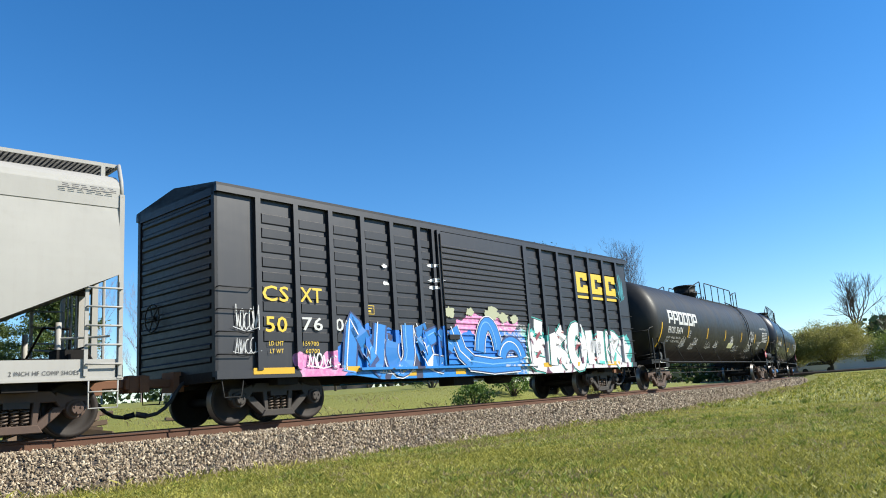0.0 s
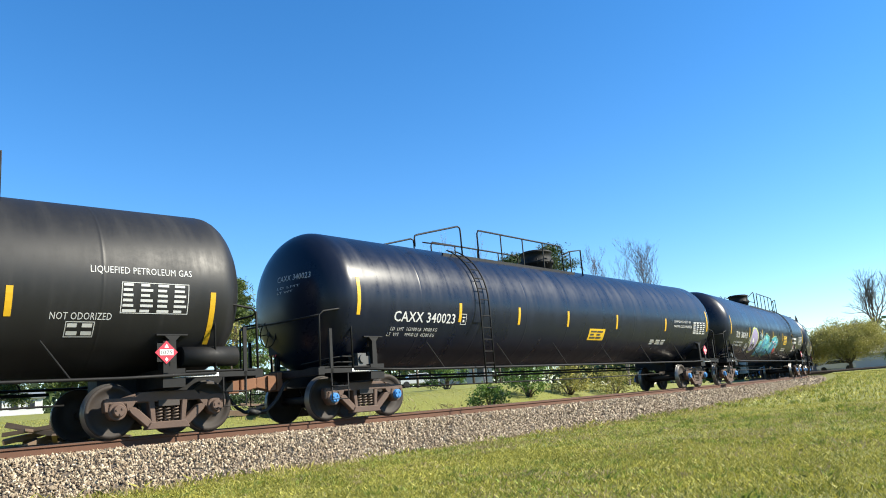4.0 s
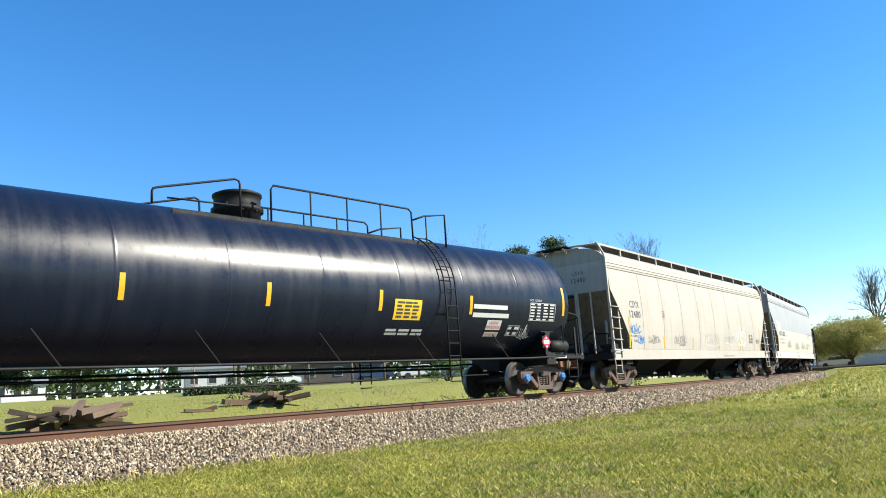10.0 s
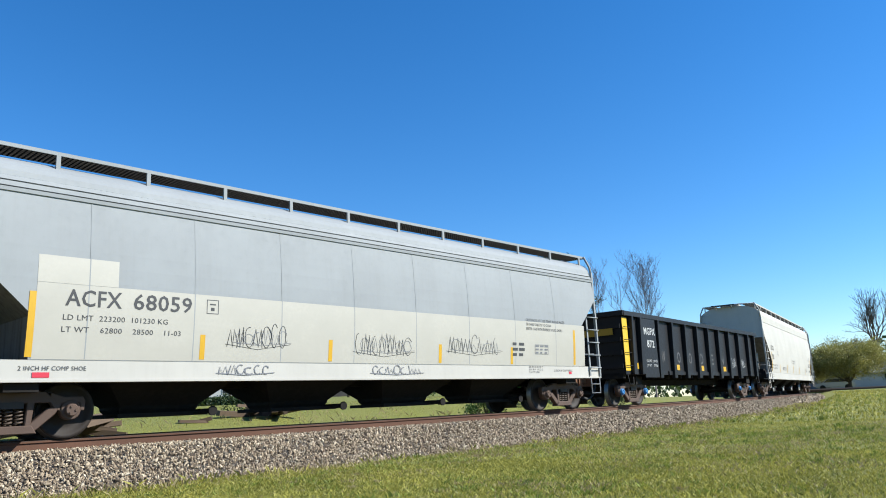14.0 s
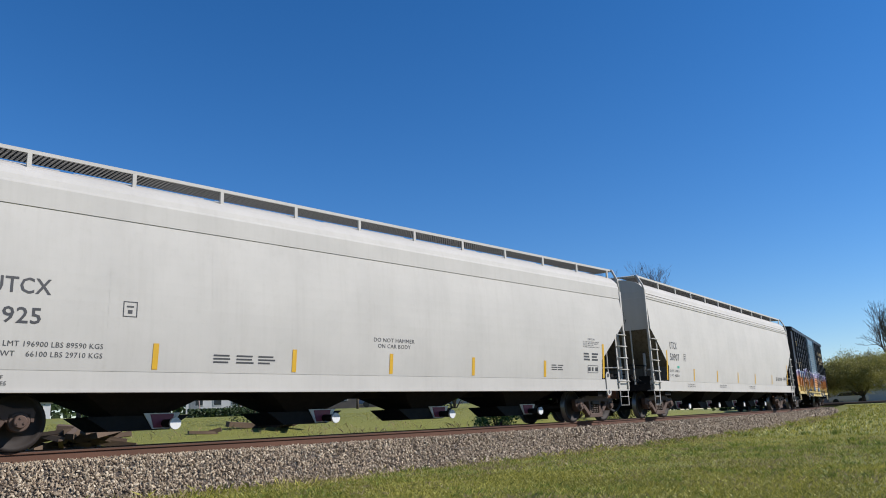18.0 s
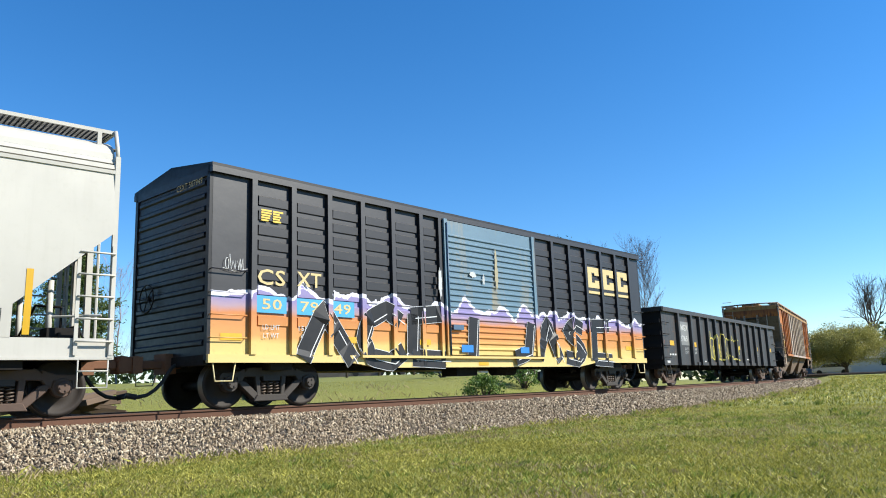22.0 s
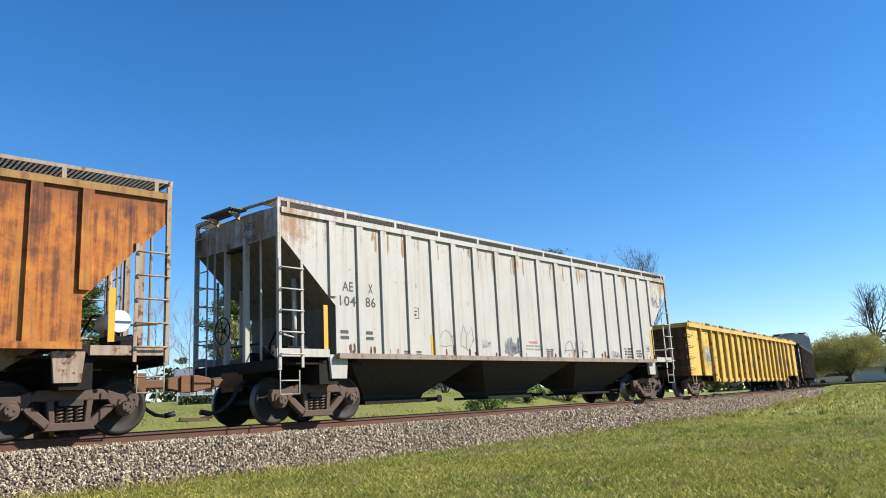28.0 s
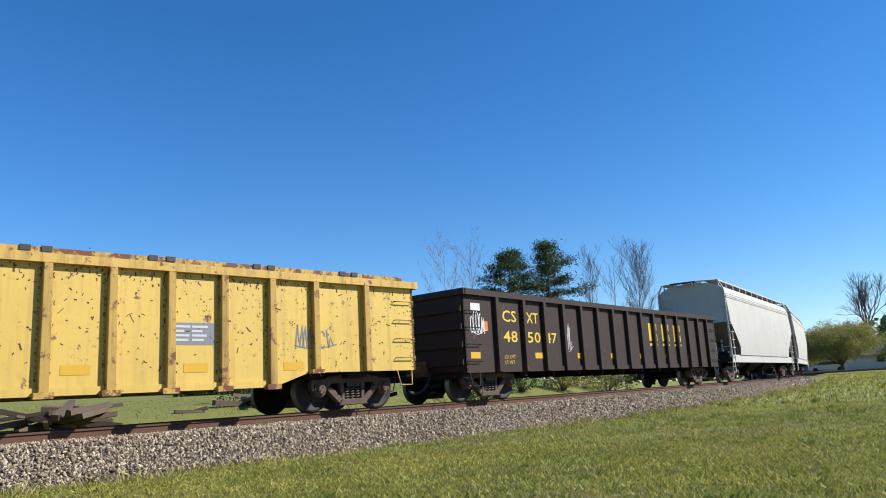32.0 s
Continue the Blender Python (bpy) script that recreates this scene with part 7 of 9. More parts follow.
sign_plate(car, P(175.0), 2.12, 0.24, 0.26, hw, M["letter_dark"])
bars("small_stencil", car, lines(P(176.7), P(178.1), 1.55, 3, 0.06, 0.03, random.Random(16)) + lines(P(187.0), P(187.6), 1.6, 3, 0.06, 0.025, random.Random(17), 2) + lines(P(188.6), P(189.45), 1.98, 3, 0.085, 0.05, random.Random(18), 2), hw, M["letter_dark"])
lettering("notice_stencil", [("CAUTION", P(188.85), 2.36, 0.06, 0.36), ("DO NOT USE STEAM BOILING", P(188.6), 2.29, 0.035, 0.86), ("WATER OR SHARP OBJECTS", P(188.6), 2.24, 0.035, 0.8), ("ENTER CAR WITH", P(188.6), 2.19, 0.035, 0.55), ("RUBBER SOLED SHOES ONLY", P(188.6), 2.14, 0.035, 0.86)], hw, M["letter_dark"], car)
table_panel(car, P(188.8), P(189.35), 1.4, 1.62, hw, M["letter_dark"], 3, 1)
for e in (171.9 + 0.75, 189.77):
    bm = bmesh.new()
    prism(bm, [(P(e), 0.80), (P(e) + 0.06, 0.74), (P(e) + 0.16, 0.74), (P(e) + 0.22, 0.80), (P(e) + 0.22, 1.36), (P(e) + 0.16, 1.44), (P(e) + 0.06, 1.44), (P(e), 1.36)], -1.53, -1.502)
    rod(bm, (P(e) + 0.11, -1.54, 0.84), (P(e) + 0.11, -1.525, 0.84), 0.05, 12, 1)
    rod(bm, (P(e) + 0.11, -1.54, 1.34), (P(e) + 0.11, -1.525, 1.34), 0.06, 12, 1)
    part("jacking_plate", bm, [M["white"], M["letter_dark"]], car)

U5_MID = 202.56
P = lambda s: s - U5_MID
car, h, hw = hopper("h", "white covered hopper car with a ribbed eave and green label", U5_MID - 9.805, U5_MID + 9.805, 1.545, (M["white"], M["white"], M["white"]),
                    dict(bays=4, outlet=0.42, seams=False, slope=2.95, knee=1.72, run_in=1.42, eave=4.05, roof=4.74, board=4.82, pneumatic=True, stripes=[P(q) for q in (194.06, 196.76, 199.5, 202.3, 204.95, 207.9, 211.0)]))
lettering("car_number", [("UTCX", P(194.45), 2.35, 0.25, 0.70), ("50907", P(194.42), 1.94, 0.25, 0.89)], hw, M["letter_dark"], car)
lettering("weight_stencil", [("LD LMT  221800 LB", P(194.36), 1.54, 0.085, 0.9), ("LT WT    64200 LB", P(194.35), 1.38, 0.085, 0.9)], hw, M["letter_dark"], car)
lettering("sill_stencil", [("CLOSE HOPPER GATES AND ROOF", P(196.1), 1.10, 0.05, 0.8), ("HATCHES BEFORE MOVING CAR", P(196.1), 1.03, 0.05, 0.8), ("CLOSE HOPPER GATES AND ROOF", P(199.8), 1.10, 0.05, 0.9), ("HATCHES BEFORE MOVING CAR", P(199.8), 1.03, 0.05, 0.9),
                           ("CLOSE HOPPER GATES AND ROOF", P(204.0), 1.10, 0.05, 0.9), ("HATCHES BEFORE MOVING CAR", P(204.0), 1.03, 0.05, 0.9)], 1.505, M["letter_dark"], car)
bars("green_label", car, [(P(195.08), P(195.28), 1.68, 1.76)], hw, M["label_green"])
sign_plate(car, P(195.75), 1.96, 0.24, 0.25, hw, M["letter_dark"])
end_lettering("end_number", [("UTCX", -0.25, 3.45, 0.16, 0.44), ("50907", -0.22, 3.19, 0.16, 0.52)], lambda y, z: -h + 0.10, M["letter_dark"], car)
table_panel(car, P(210.2), P(210.7), 1.45, 1.65, hw, M["letter_dark"], 3, 1)
bars("small_stencil", car, lines(P(208.7), P(210.0), 1.6, 3, 0.06, 0.035, random.Random(19)), hw, M["letter_dark"])

# first boxcar, spray painted blue, pink and white
B_MID = (6.59 + 22.91) / 2
P = lambda s: (s - 6.59) * 0.981 - 8.16
M["sprayed"] = sprayed("sprayed_boxcar_paint", B_MID)
car, h, W, at, edge = boxcar("charcoal boxcar with yellow markings and blue, pink and white spray paint", 6.59, 22.91, M["sprayed"], dict(door=M["sprayed"]))
panel = W + 0.036
lettering("car_number", [("CS", P(7.64), 2.33, 0.31, 0.63), ("XT", P(8.58), 2.35, 0.31, 0.57), ("50", P(7.70), 1.72, 0.31, 0.52)], panel, M["letter_yellow"], car)
lettering("car_number", [("76", P(8.61), 1.77, 0.27, 0.54), ("00", P(9.51), 1.77, 0.27, 0.50)], panel + 0.004, M["letter_white"], car)
lettering("weight_stencil", [("LD LMT", P(7.77), 1.45, 0.09, 0.34), ("LT WT", P(7.79), 1.30, 0.09, 0.32), ("159700", P(8.62), 1.45, 0.09, 0.4), ("60700", P(8.68), 1.30, 0.09, 0.36)], panel + 0.004, M["letter_yellow"], car)
block_letters(car, [(h - 0.80 - 0.92 * (k + 1) + 0.11, h - 0.80 - 0.92 * k - 0.11) for k in (2, 1, 0)], 3.02, 3.86, panel, M["letter_yellow"])
for a, b in ((7.38, 8.36), (9.75, 10.15), (11.5, 11.95), (13.4, 13.8), (15.2, 15.6), (17.4, 17.8), (19.3, 19.7), (21.2, 22.0)):
    bars("reflector_stripe", car, [(P(a), P(b), 0.90 if a < 11 or a > 17 else 0.78, 1.02 if a < 11 or a > 17 else 0.90)], W + 0.061, M["stripe"])
def swollen(q, halo, line, fill, wide, rim, lift=0.006):
    """One fat letter stroke: a halo, a thin dark line and the fill."""
    pts = [(P(u), z) for u, z in q]
    for k, (w, m, name) in enumerate(((wide + 2 * rim, halo, "spray_halo"), (wide + 0.05, line, "spray_outline"), (wide, fill, "spray_fill"))):
        bm = bmesh.new()
        ribbon(bm, pts, w, at, lift + 0.003 * k)
        part(name, bm, m, car)


M["spray_navy"] = flat("spray_navy", (0.0156, 0.0351, 0.125))
M["spray_maroon"] = flat("spray_maroon", (0.203, 0.039, 0.0546))
M["spray_lemon"] = flat("spray_lemon", (0.328, 0.335, 0.218))
M["spray_sky"] = flat("spray_sky_blue", (0.125, 0.312, 0.562))
def bow(u, z, rx, rz, a0, a1, n=12):
    return [(u + rx * math.cos(t), z + rz * math.sin(t)) for t in np.linspace(a0, a1, n)]


blue_strokes = [[(9.85, 0.9), (10.0, 2.0), (10.7, 0.95), (10.85, 1.95)], bow(11.45, 1.35, 0.32, 0.42, 2.6, 6.6) + [(11.75, 1.95)], [(12.15, 1.95), (12.5, 1.1), (12.95, 1.0)],
                [(12.1, 1.5), (12.75, 1.75), (13.3, 1.45)], [(13.3, 1.9), (13.6, 1.3), (14.0, 1.05)], bow(14.75, 1.1, 0.42, 0.95, 2.9, 0.3), bow(15.75, 1.05, 0.5, 0.5, 2.9, 0.2), [(13.9, 1.05), (14.9, 0.95), (16.1, 1.0)]]
for i, q in enumerate(blue_strokes):
    swollen(q, M["spray_white"] if i % 3 else M["spray_navy"], M["spray_navy"], M["spray_blue"], 0.34, 0.05)
    bm = bmesh.new()
    ribbon(bm, [(P(u) - 0.08, z + 0.05) for u, z in q], 0.03, at, 0.016)
    part("spray_highlight", bm, M["spray_sky"] if i % 2 else M["spray_white"], car)
white_strokes = [[(17.5, 2.0), (16.95, 2.1), (16.75, 1.6), (16.85, 1.05), (17.5, 0.95)], [(16.8, 1.55), (17.4, 1.5)], [(18.0, 2.05), (17.95, 0.95)], [(18.65, 2.0), (18.1, 1.5), (18.75, 0.95)],
                 bow(19.4, 1.5, 0.36, 0.55, 0.4, 6.9, 18), [(20.15, 2.0), (20.2, 0.95)], [(20.2, 1.5), (20.85, 1.45)], [(20.9, 2.0), (20.85, 0.95)], [(21.4, 0.95), (21.4, 1.85), (21.95, 1.75), (21.5, 1.4), (22.1, 0.95)]]
for i, q in enumerate(white_strokes):
    swollen(q, M["spray_teal"], M["spray_black"], M["spray_white"], 0.40, 0.05)
for i, q in enumerate(((17.25, 1.78), (17.2, 1.25), (18.45, 1.85), (18.4, 1.1), (19.4, 1.5), (20.55, 1.8), (20.5, 1.15), (21.7, 1.12))):
    bm = bmesh.new()
    ribbon(bm, [(P(q[0]) - 0.12, q[1] - 0.1), (P(q[0]), q[1] + 0.02), (P(q[0]) + 0.12, q[1] + 0.1)], 0.10, at, 0.016)
    part("spray_stroke", bm, M["spray_maroon"], car)
for i, (q, z, r) in enumerate(((13.2, 2.30, 0.22), (14.05, 2.34, 0.16), (15.0, 2.32, 0.28), (15.5, 2.24, 0.22), (16.0, 2.22, 0.18))):
    blob(car, P(q), z, r, r * 0.62, at, M["spray_lemon"], 700 + i, 0.005, "spray_puff", 0.25)
for q, z, w in ((12.6, 3.45, 0.40), (12.6, 3.08, 0.5), (12.6, 2.90, 0.38), (11.0, 3.3, 0.16), (11.0, 2.9, 0.2)):
    blob(car, P(q) + w / 2, z, w / 2, 0.045, at, M["spray_white"], int(z * 100), 0.006, "paint_fleck", 0.3)
scrawl(car, P(8.75), 1.02, 0.75, 0.34, at, M["spray_white"], 155, 0.035, 4)
scrawl(car, P(7.0), 1.75, 0.5, 0.5, at, M["chalk"], 150, 0.02, 5)
scrawl(car, P(7.0), 1.3, 0.45, 0.3, at, M["chalk"], 151, 0.016, 4)
scrawl(car, P(10.8), 0.85, 1.0, 0.3, at, M["spray_white"], 152, 0.04, 6)
scrawl(car, P(22.3), 3.1, 0.5, 0.9, at, M["spray_cyan"], 153, 0.04, 4)
sign_plate(car, P(10.4), 2.16, 0.28, 0.2, panel + 0.003, M["letter_yellow"])

# second boxcar, sprayed with a sunset
S_MID = 222.125
P = lambda s: (s - 213.83) * 0.989 - 8.295
M["sunset"] = sunset("sunset_boxcar_paint", (0.014, 0.0125, 0.017))
M["sunset_door"] = sunset("sunset_door_paint", (0.101, 0.176, 0.242), (0.234, 0.195, 0.125))
car, h, W, at, edge = boxcar("charcoal boxcar spray painted with a mountain sunset", S_MID - 8.295, S_MID + 8.295, M["sunset"], dict(door=M["sunset_door"], door_label="pale blue corrugated sliding door", lock=flat("slate_blue_lock", (0.0468, 0.0936, 0.164)), step=flat("pale_yellow_steel", (0.515, 0.429, 0.218)), dark_grabs=False))
panel = W + 0.036
lettering("car_number", [("CS", P(214.88), 2.33, 0.31, 0.64), ("XT", P(215.82), 2.36, 0.30, 0.62)], panel, M["old_gold"], car)
bars("number_field", car, [(P(214.84), P(215.56), 1.78, 2.11), (P(215.76), P(216.5), 1.78, 2.11), (P(216.67), P(217.35), 1.78, 2.11)], panel, M["sky_blue_panel"])
lettering("car_number", [("50", P(214.98), 1.85, 0.21, 0.46), ("79", P(215.9), 1.85, 0.21, 0.46), ("49", P(216.78), 1.85, 0.21, 0.46)], panel + 0.005, M["old_gold"], car)
lettering("weight_stencil", [("LD LMT", P(215.0), 1.46, 0.10, 0.40), ("LT WT", P(215.02), 1.30, 0.10, 0.36), ("158400", P(215.86), 1.46, 0.10, 0.5), ("61600", P(215.92), 1.30, 0.10, 0.42)], panel, M["letter_white"], car)
block_letters(car, [(h - 0.80 - 0.92 * (k + 1) + 0.11, h - 0.80 - 0.92 * k - 0.11) for k in (2, 1, 0)], 2.98, 3.82, panel, M["old_gold"])
end_lettering("end_number", [("CSXT 507949", -0.25, 4.20, 0.13, 0.95)], lambda y, z: -h, M["old_gold"], car)
for a, b in ((214.1, 214.56), (217.0, 217.4), (219.3, 219.75), (221.5, 221.9), (226.0, 226.4), (229.3, 229.8)):
    bars("reflector_stripe", car, [(P(a), P(b), 1.24 if a != 221.5 else 0.76, 1.37 if a != 221.5 else 0.86)], W + (0.005 if a < 215 or a > 229 else 0.04 if a != 221.5 else 0.062), M["stripe"])
dark_shapes = [
    [(215.95, 0.9), (216.5, 1.9), (217.3, 0.85)],                                            # slanting legs and bar
    [(218.75, 1.75), (218.3, 2.0), (217.75, 1.75), (217.6, 1.35), (217.8, 0.95), (218.4, 0.85), (218.85, 1.1)],             # open ring
    [(219.15, 0.9), (219.2, 1.95)], [(219.1, 1.9), (220.1, 2.0)], [(219.1, 0.95), (220.2, 0.9)],
    [(221.3, 1.95), (221.2, 1.0)], [(223.0, 0.95), (223.6, 1.1), (223.8, 1.9)],
    [(224.2, 0.95), (224.7, 1.95), (225.3, 0.9)], 
    [(226.6, 1.85), (226.1, 2.0), (225.7, 1.75), (226.3, 1.4), (226.6, 1.15), (226.2, 0.9), (225.6, 1.0)],
    [(227.2, 0.9), (227.25, 1.95)], [(226.9, 1.95), (228.2, 2.0)], [(227.2, 0.95), (228.3, 0.9)]]
for i, pts in enumerate(dark_shapes):
    q = [(P(x), z) for x, z in pts]
    bm = bmesh.new()
    ribbon(bm, q, 0.425, at, 0.008)
    part("spray_outline", bm, M["spray_white"], car)
    bm = bmesh.new()
    ribbon(bm, q, 0.40, at, 0.012)
    part("spray_fill", bm, M["charcoal"], car)
    bm = bmesh.new()
    ribbon(bm, [(a + 0.11 + 0.03 * ((k + i) % 2), b - 0.05) for k, (a, b) in enumerate(q)], 0.022, at, 0.015)
    part("spray_highlight", bm, M["spray_white"], car)
bars("data_plate", car, lines(P(214.95), P(215.5), 3.82, 5, 0.05, 0.035, random.Random(23), 2), panel, M["letter_yellow"])
for q, z, rx, rz, tone in ((221.3, 3.05, 0.13, 0.07, (0.406, 0.413, 0.413)), (221.75, 2.95, 0.05, 0.12, (0.351, 0.359, 0.359)), (222.3, 3.2, 0.07, 0.5, (0.281, 0.242, 0.148)), (220.05, 2.75, 0.06, 0.35, (0.429, 0.437, 0.452))):
    blob(car, P(q), z, rx, rz, lambda a, b: W + 0.142, flat("paint_fleck", tone), int(q * 10), 0.004, "paint_fleck", 0.3)
scrawl(car, P(214.15), 2.55, 0.4, 0.3, at, M["chalk"], 160, 0.012, 4)
bars("door_hardware", car, [(P(220.75), P(221.2), 1.08, 1.26), (P(223.2), P(223.6), 1.08, 1.24)], W + 0.15, M["spray_blue"])

SM_MID = 240.475
P = lambda s: (s - 232.0) * 0.9855 - 8.475
# The end walls take black: their shade is put into the colour.
car, h, W = gondola("worn grey gondola car with yellow spray outlines", SM_MID - 8.475, SM_MID + 8.475, 1.535, M["gon_grey"],
                    dict(z0=0.76, z1=2.83, posts=[P(q) for q in (233.6, 235.1, 236.18, 237.27, 238.33, 239.4, 240.44, 241.5, 242.65, 243.76, 244.9, 246.1, 247.5)], wide=0.08, narrow=0.10,
                         tape=[P(q) for q in (232.72, 235.35, 238.55, 241.8, 245.1, 247.9)], tape_z=1.48, tape_h=0.18, tape_w=0.44, end_mat=M["gon_black"]), "plain")
bm = bmesh.new()
patch(bm, P(233.75), P(234.98), 1.52, 2.42, W, 0.003)
part("faded_panel", bm, flat("bleached_grey_paint", (0.156, 0.156, 0.156)), car)
lettering("car_number", [("MGX", P(234.07), 2.08, 0.23, 0.78), ("2765", P(233.9), 1.67, 0.22, 0.84)], W, M["letter_white"], car, "", 0.007)
lettering("weight_stencil", [("LD LMT", P(234.4), 1.34, 0.10, 0.42), ("LT WT", P(234.4), 1.2, 0.10, 0.34), ("221200", P(235.42), 1.34, 0.10, 0.4), ("64600", P(235.46), 1.2, 0.10, 0.34)], W, M["letter_white"], car)
wob = random.Random(91)                                                     # loose yellow spray outlines
for i in range(5):
    x0 = P(237.3) + 0.86 * i
    pts = [(x0 + wob.uniform(-.1, .1), 0.95 + wob.uniform(0, .2)), (x0 - 0.05, 1.5 + wob.uniform(-.15, .15)), (x0 + wob.uniform(0, .25), 2.0 + wob.uniform(-.1, .15)), (x0 + 0.45, 1.75 + wob.uniform(-.2, .2)),
           (x0 + 0.8 + wob.uniform(-.15, .1), 1.9 + wob.uniform(-.2, .1)), (x0 + 0.7, 1.4 + wob.uniform(-.15, .15)), (x0 + 0.85 + wob.uniform(-.1, .1), 1.0), (x0 + 0.35, 1.15 + wob.uniform(-.15, .1)), (x0 + 0.1, 0.98)]
    fine = [((1 - k / 4) * p[0] + k / 4 * q[0] + 0.03 * math.sin(7 * (p[1] + k)), (1 - k / 4) * p[1] + k / 4 * q[1] + 0.04 * math.sin(9 * p[0] + k)) for p, q in zip(pts, pts[1:]) for k in range(4)]
    bm = bmesh.new()
    ribbon(bm, fine, 0.055, lambda a, b: next((W + 0.121 for q in (237.27, 238.33, 239.4, 240.44, 241.5) if abs(a - P(q)) < 0.11), W), 0.010)
    part("spray_stroke", bm, flat("spray_yellow", (0.484, 0.413, 0.078)), car)
    if i < 4:
        blob(car, x0 + 0.42, 1.35, 0.30, 0.34, lambda a, b: W, flat("spray_pale", (0.117, 0.105, 0.0546)), 170 + i, 0.005, spikes=0.3)
bars("small_stencil", car, [(P(232.3), P(232.6), 0.84, 0.92), (P(236.7), P(236.95), 0.86, 0.94), (P(243.3), P(243.6), 1.02, 1.08), (P(245.2), P(245.5), 1.2, 1.42), (P(244.1), P(244.35), 0.9, 0.97)] + lines(P(232.6), P(233.4), 1.18, 1, 0.1, 0.06, random.Random(3)), W, M["letter_white"])

AR_MID = 259.66
M["rusty_trim"] = paint("rust_stained_pale_trim", (0.312, 0.242, 0.179), (0.156, 0.0624, 0.0234), 1.0, 0.7, 1.2, rust=0.45)
M["orange_rust"] = paint("orange_rust_panel", (0.50, 0.20, 0.012), (0.20, 0.055, 0.008), 0.8, 0.8, 1.0, rust=0.06)
M["pale_rust"] = plain("pale_rust_run", (0.281, 0.172, 0.0858), 0.85, 0, 5, 0.4, 0.2)
M["deep_rust"] = plain("deep_brown_rust", (0.101, 0.0351, 0.014), 0.85, 0, 5, 0.5, 0.3)
P = lambda s: (s - 251.0) * 0.984 - 8.66
car, h, hw = hopper("h", "heavily rusted ribbed covered hopper car", AR_MID - 8.66, AR_MID + 8.66, 1.46, (M["rusty"], M["rusty"], M["rusty_trim"]),
                    dict(curved=False, sill=False, bays=3, sill1=1.45, slope=3.6, knee=2.2, run_in=1.35, eave=4.02, roof=4.22, board=4.38, board_y=1.50, W=1.50, sill0=1.12, ladder_top=3.2, bay_in=1.9,
                         outlet=0.85, bay_y=0.95, edge_mat=M["rusty_trim"], posts=[-7.15, -6.4, -5.6, -4.75, -3.8, -2.70, -1.69, -0.69, 0.29, 1.26, 2.24, 3.11, 3.97, 4.79, 5.62, 6.37, 7.15],
                         roof_mat=paint("ochre_roof_edge", (0.30, 0.165, 0.055), (0.07, 0.03, 0.012), 0.9, 0.8, 1.0, rust=0.45), post_d=0.065, post_reach=4.6, post_mat=paint("worn_cream_post", (0.42, 0.345, 0.265), (0.13, 0.05, 0.02), 0.9, 0.7, 1.0, rust=0.24), bay_mat=paint("rusty_bay", (0.15, 0.10, 0.062), (0.035, 0.022, 0.014), 1.0, 0.85, 1.4, rust=0.3)))
for a, b in ((-6.35, -5.65), (4.84, 5.57)):
    bm = bmesh.new()
    patch(bm, a, b, 1.47, 4.0, hw, 0.004)
    part("fresh_rust_panel", bm, M["orange_rust"], car)
bm = bmesh.new()
rod(bm, (h - 0.75, -1.22, 1.88), (h - 0.75, -0.55, 1.88), 0.19, 18)
part("air_reservoir", bevel(bm, 0.03, 2), M["sign_white"], car, "white painted air reservoir")
bm = bmesh.new()
pipe(bm, [(h - 0.75, -0.85, 1.70), (h - 0.75, -0.85, 1.45), (h - 0.95, -0.8, 1.30)], 0.022)
box(bm, h - 0.80, h - 0.70, -1.05, -0.95, 1.26, 1.70)
part("reservoir_bracket", bm, M["rusty_trim"], car)
lettering("car_number", [("AEX", P(252.29), 2.64, 0.24, 0.55), ("167", P(252.3), 2.25, 0.25, 0.52), ("83", P(253.05), 2.25, 0.25, 0.38)], hw, M["letter_dark"], car, "", 0.008)
yellow_field = paint("faded_yellow_field", (0.36, 0.245, 0.10), (0.30, 0.22, 0.16), 0.9, 0.75, 0.8, rust=0.5)
bm = bmesh.new()
patch(bm, P(252.26), P(253.5), 2.06, 2.6, hw, 0.003)
part("yellow_field", bm, yellow_field, car)
bars("reflector_stripe", car, [(P(251.95) + 0.1, P(252.06) + 0.1, 1.5, 2.3), (P(267.55), P(267.66), 1.5, 2.4)], hw, M["stripe"])
lettering("car_number", [("03100", -5.45, 1.86, 0.14, 0.56), ("0900", -5.33, 1.66, 0.13, 0.42), ("LO", -4.6, 1.96, 0.12, 0.2), ("NEW 12-79", -4.62, 1.64, 0.12, 0.72)], hw, M["letter_dark"], car)
for a, b, z0, z1 in ((-5.5, -4.85, 2.12, 2.62), (-4.66, -3.92, 2.12, 2.56), (-0.28, 0.12, 1.49, 1.62), (-3.7, -3.5, 1.55, 2.0)):
    bm = bmesh.new()
    patch(bm, a, b, z0, z1, hw, 0.003)
    part("yellow_field", bm, yellow_field, car)
bm = bmesh.new()
patch(bm, 4.12, 4.55, 1.68, 1.95, hw, 0.004)
part("grey_patch", bm, flat("lilac_grey_patch", (0.281, 0.257, 0.273)), car)
for strokes in ([[(-3.38, 2.28), (-2.9, 2.32)], [(-3.14, 2.3), (-3.12, 1.88)]], [[(-2.4, 2.3), (-2.38, 1.88)], [(-2.05, 2.32), (-2.03, 1.9)], [(-2.4, 2.1), (-2.04, 2.11)]]):
    bm = bmesh.new()
    for q in strokes:
        ribbon(bm, q, 0.07, lambda a, b: hw(b), 0.006)
    part("spray_tag", bm, flat("faint_white_spray", (0.42, 0.385, 0.35), 0.85), car)
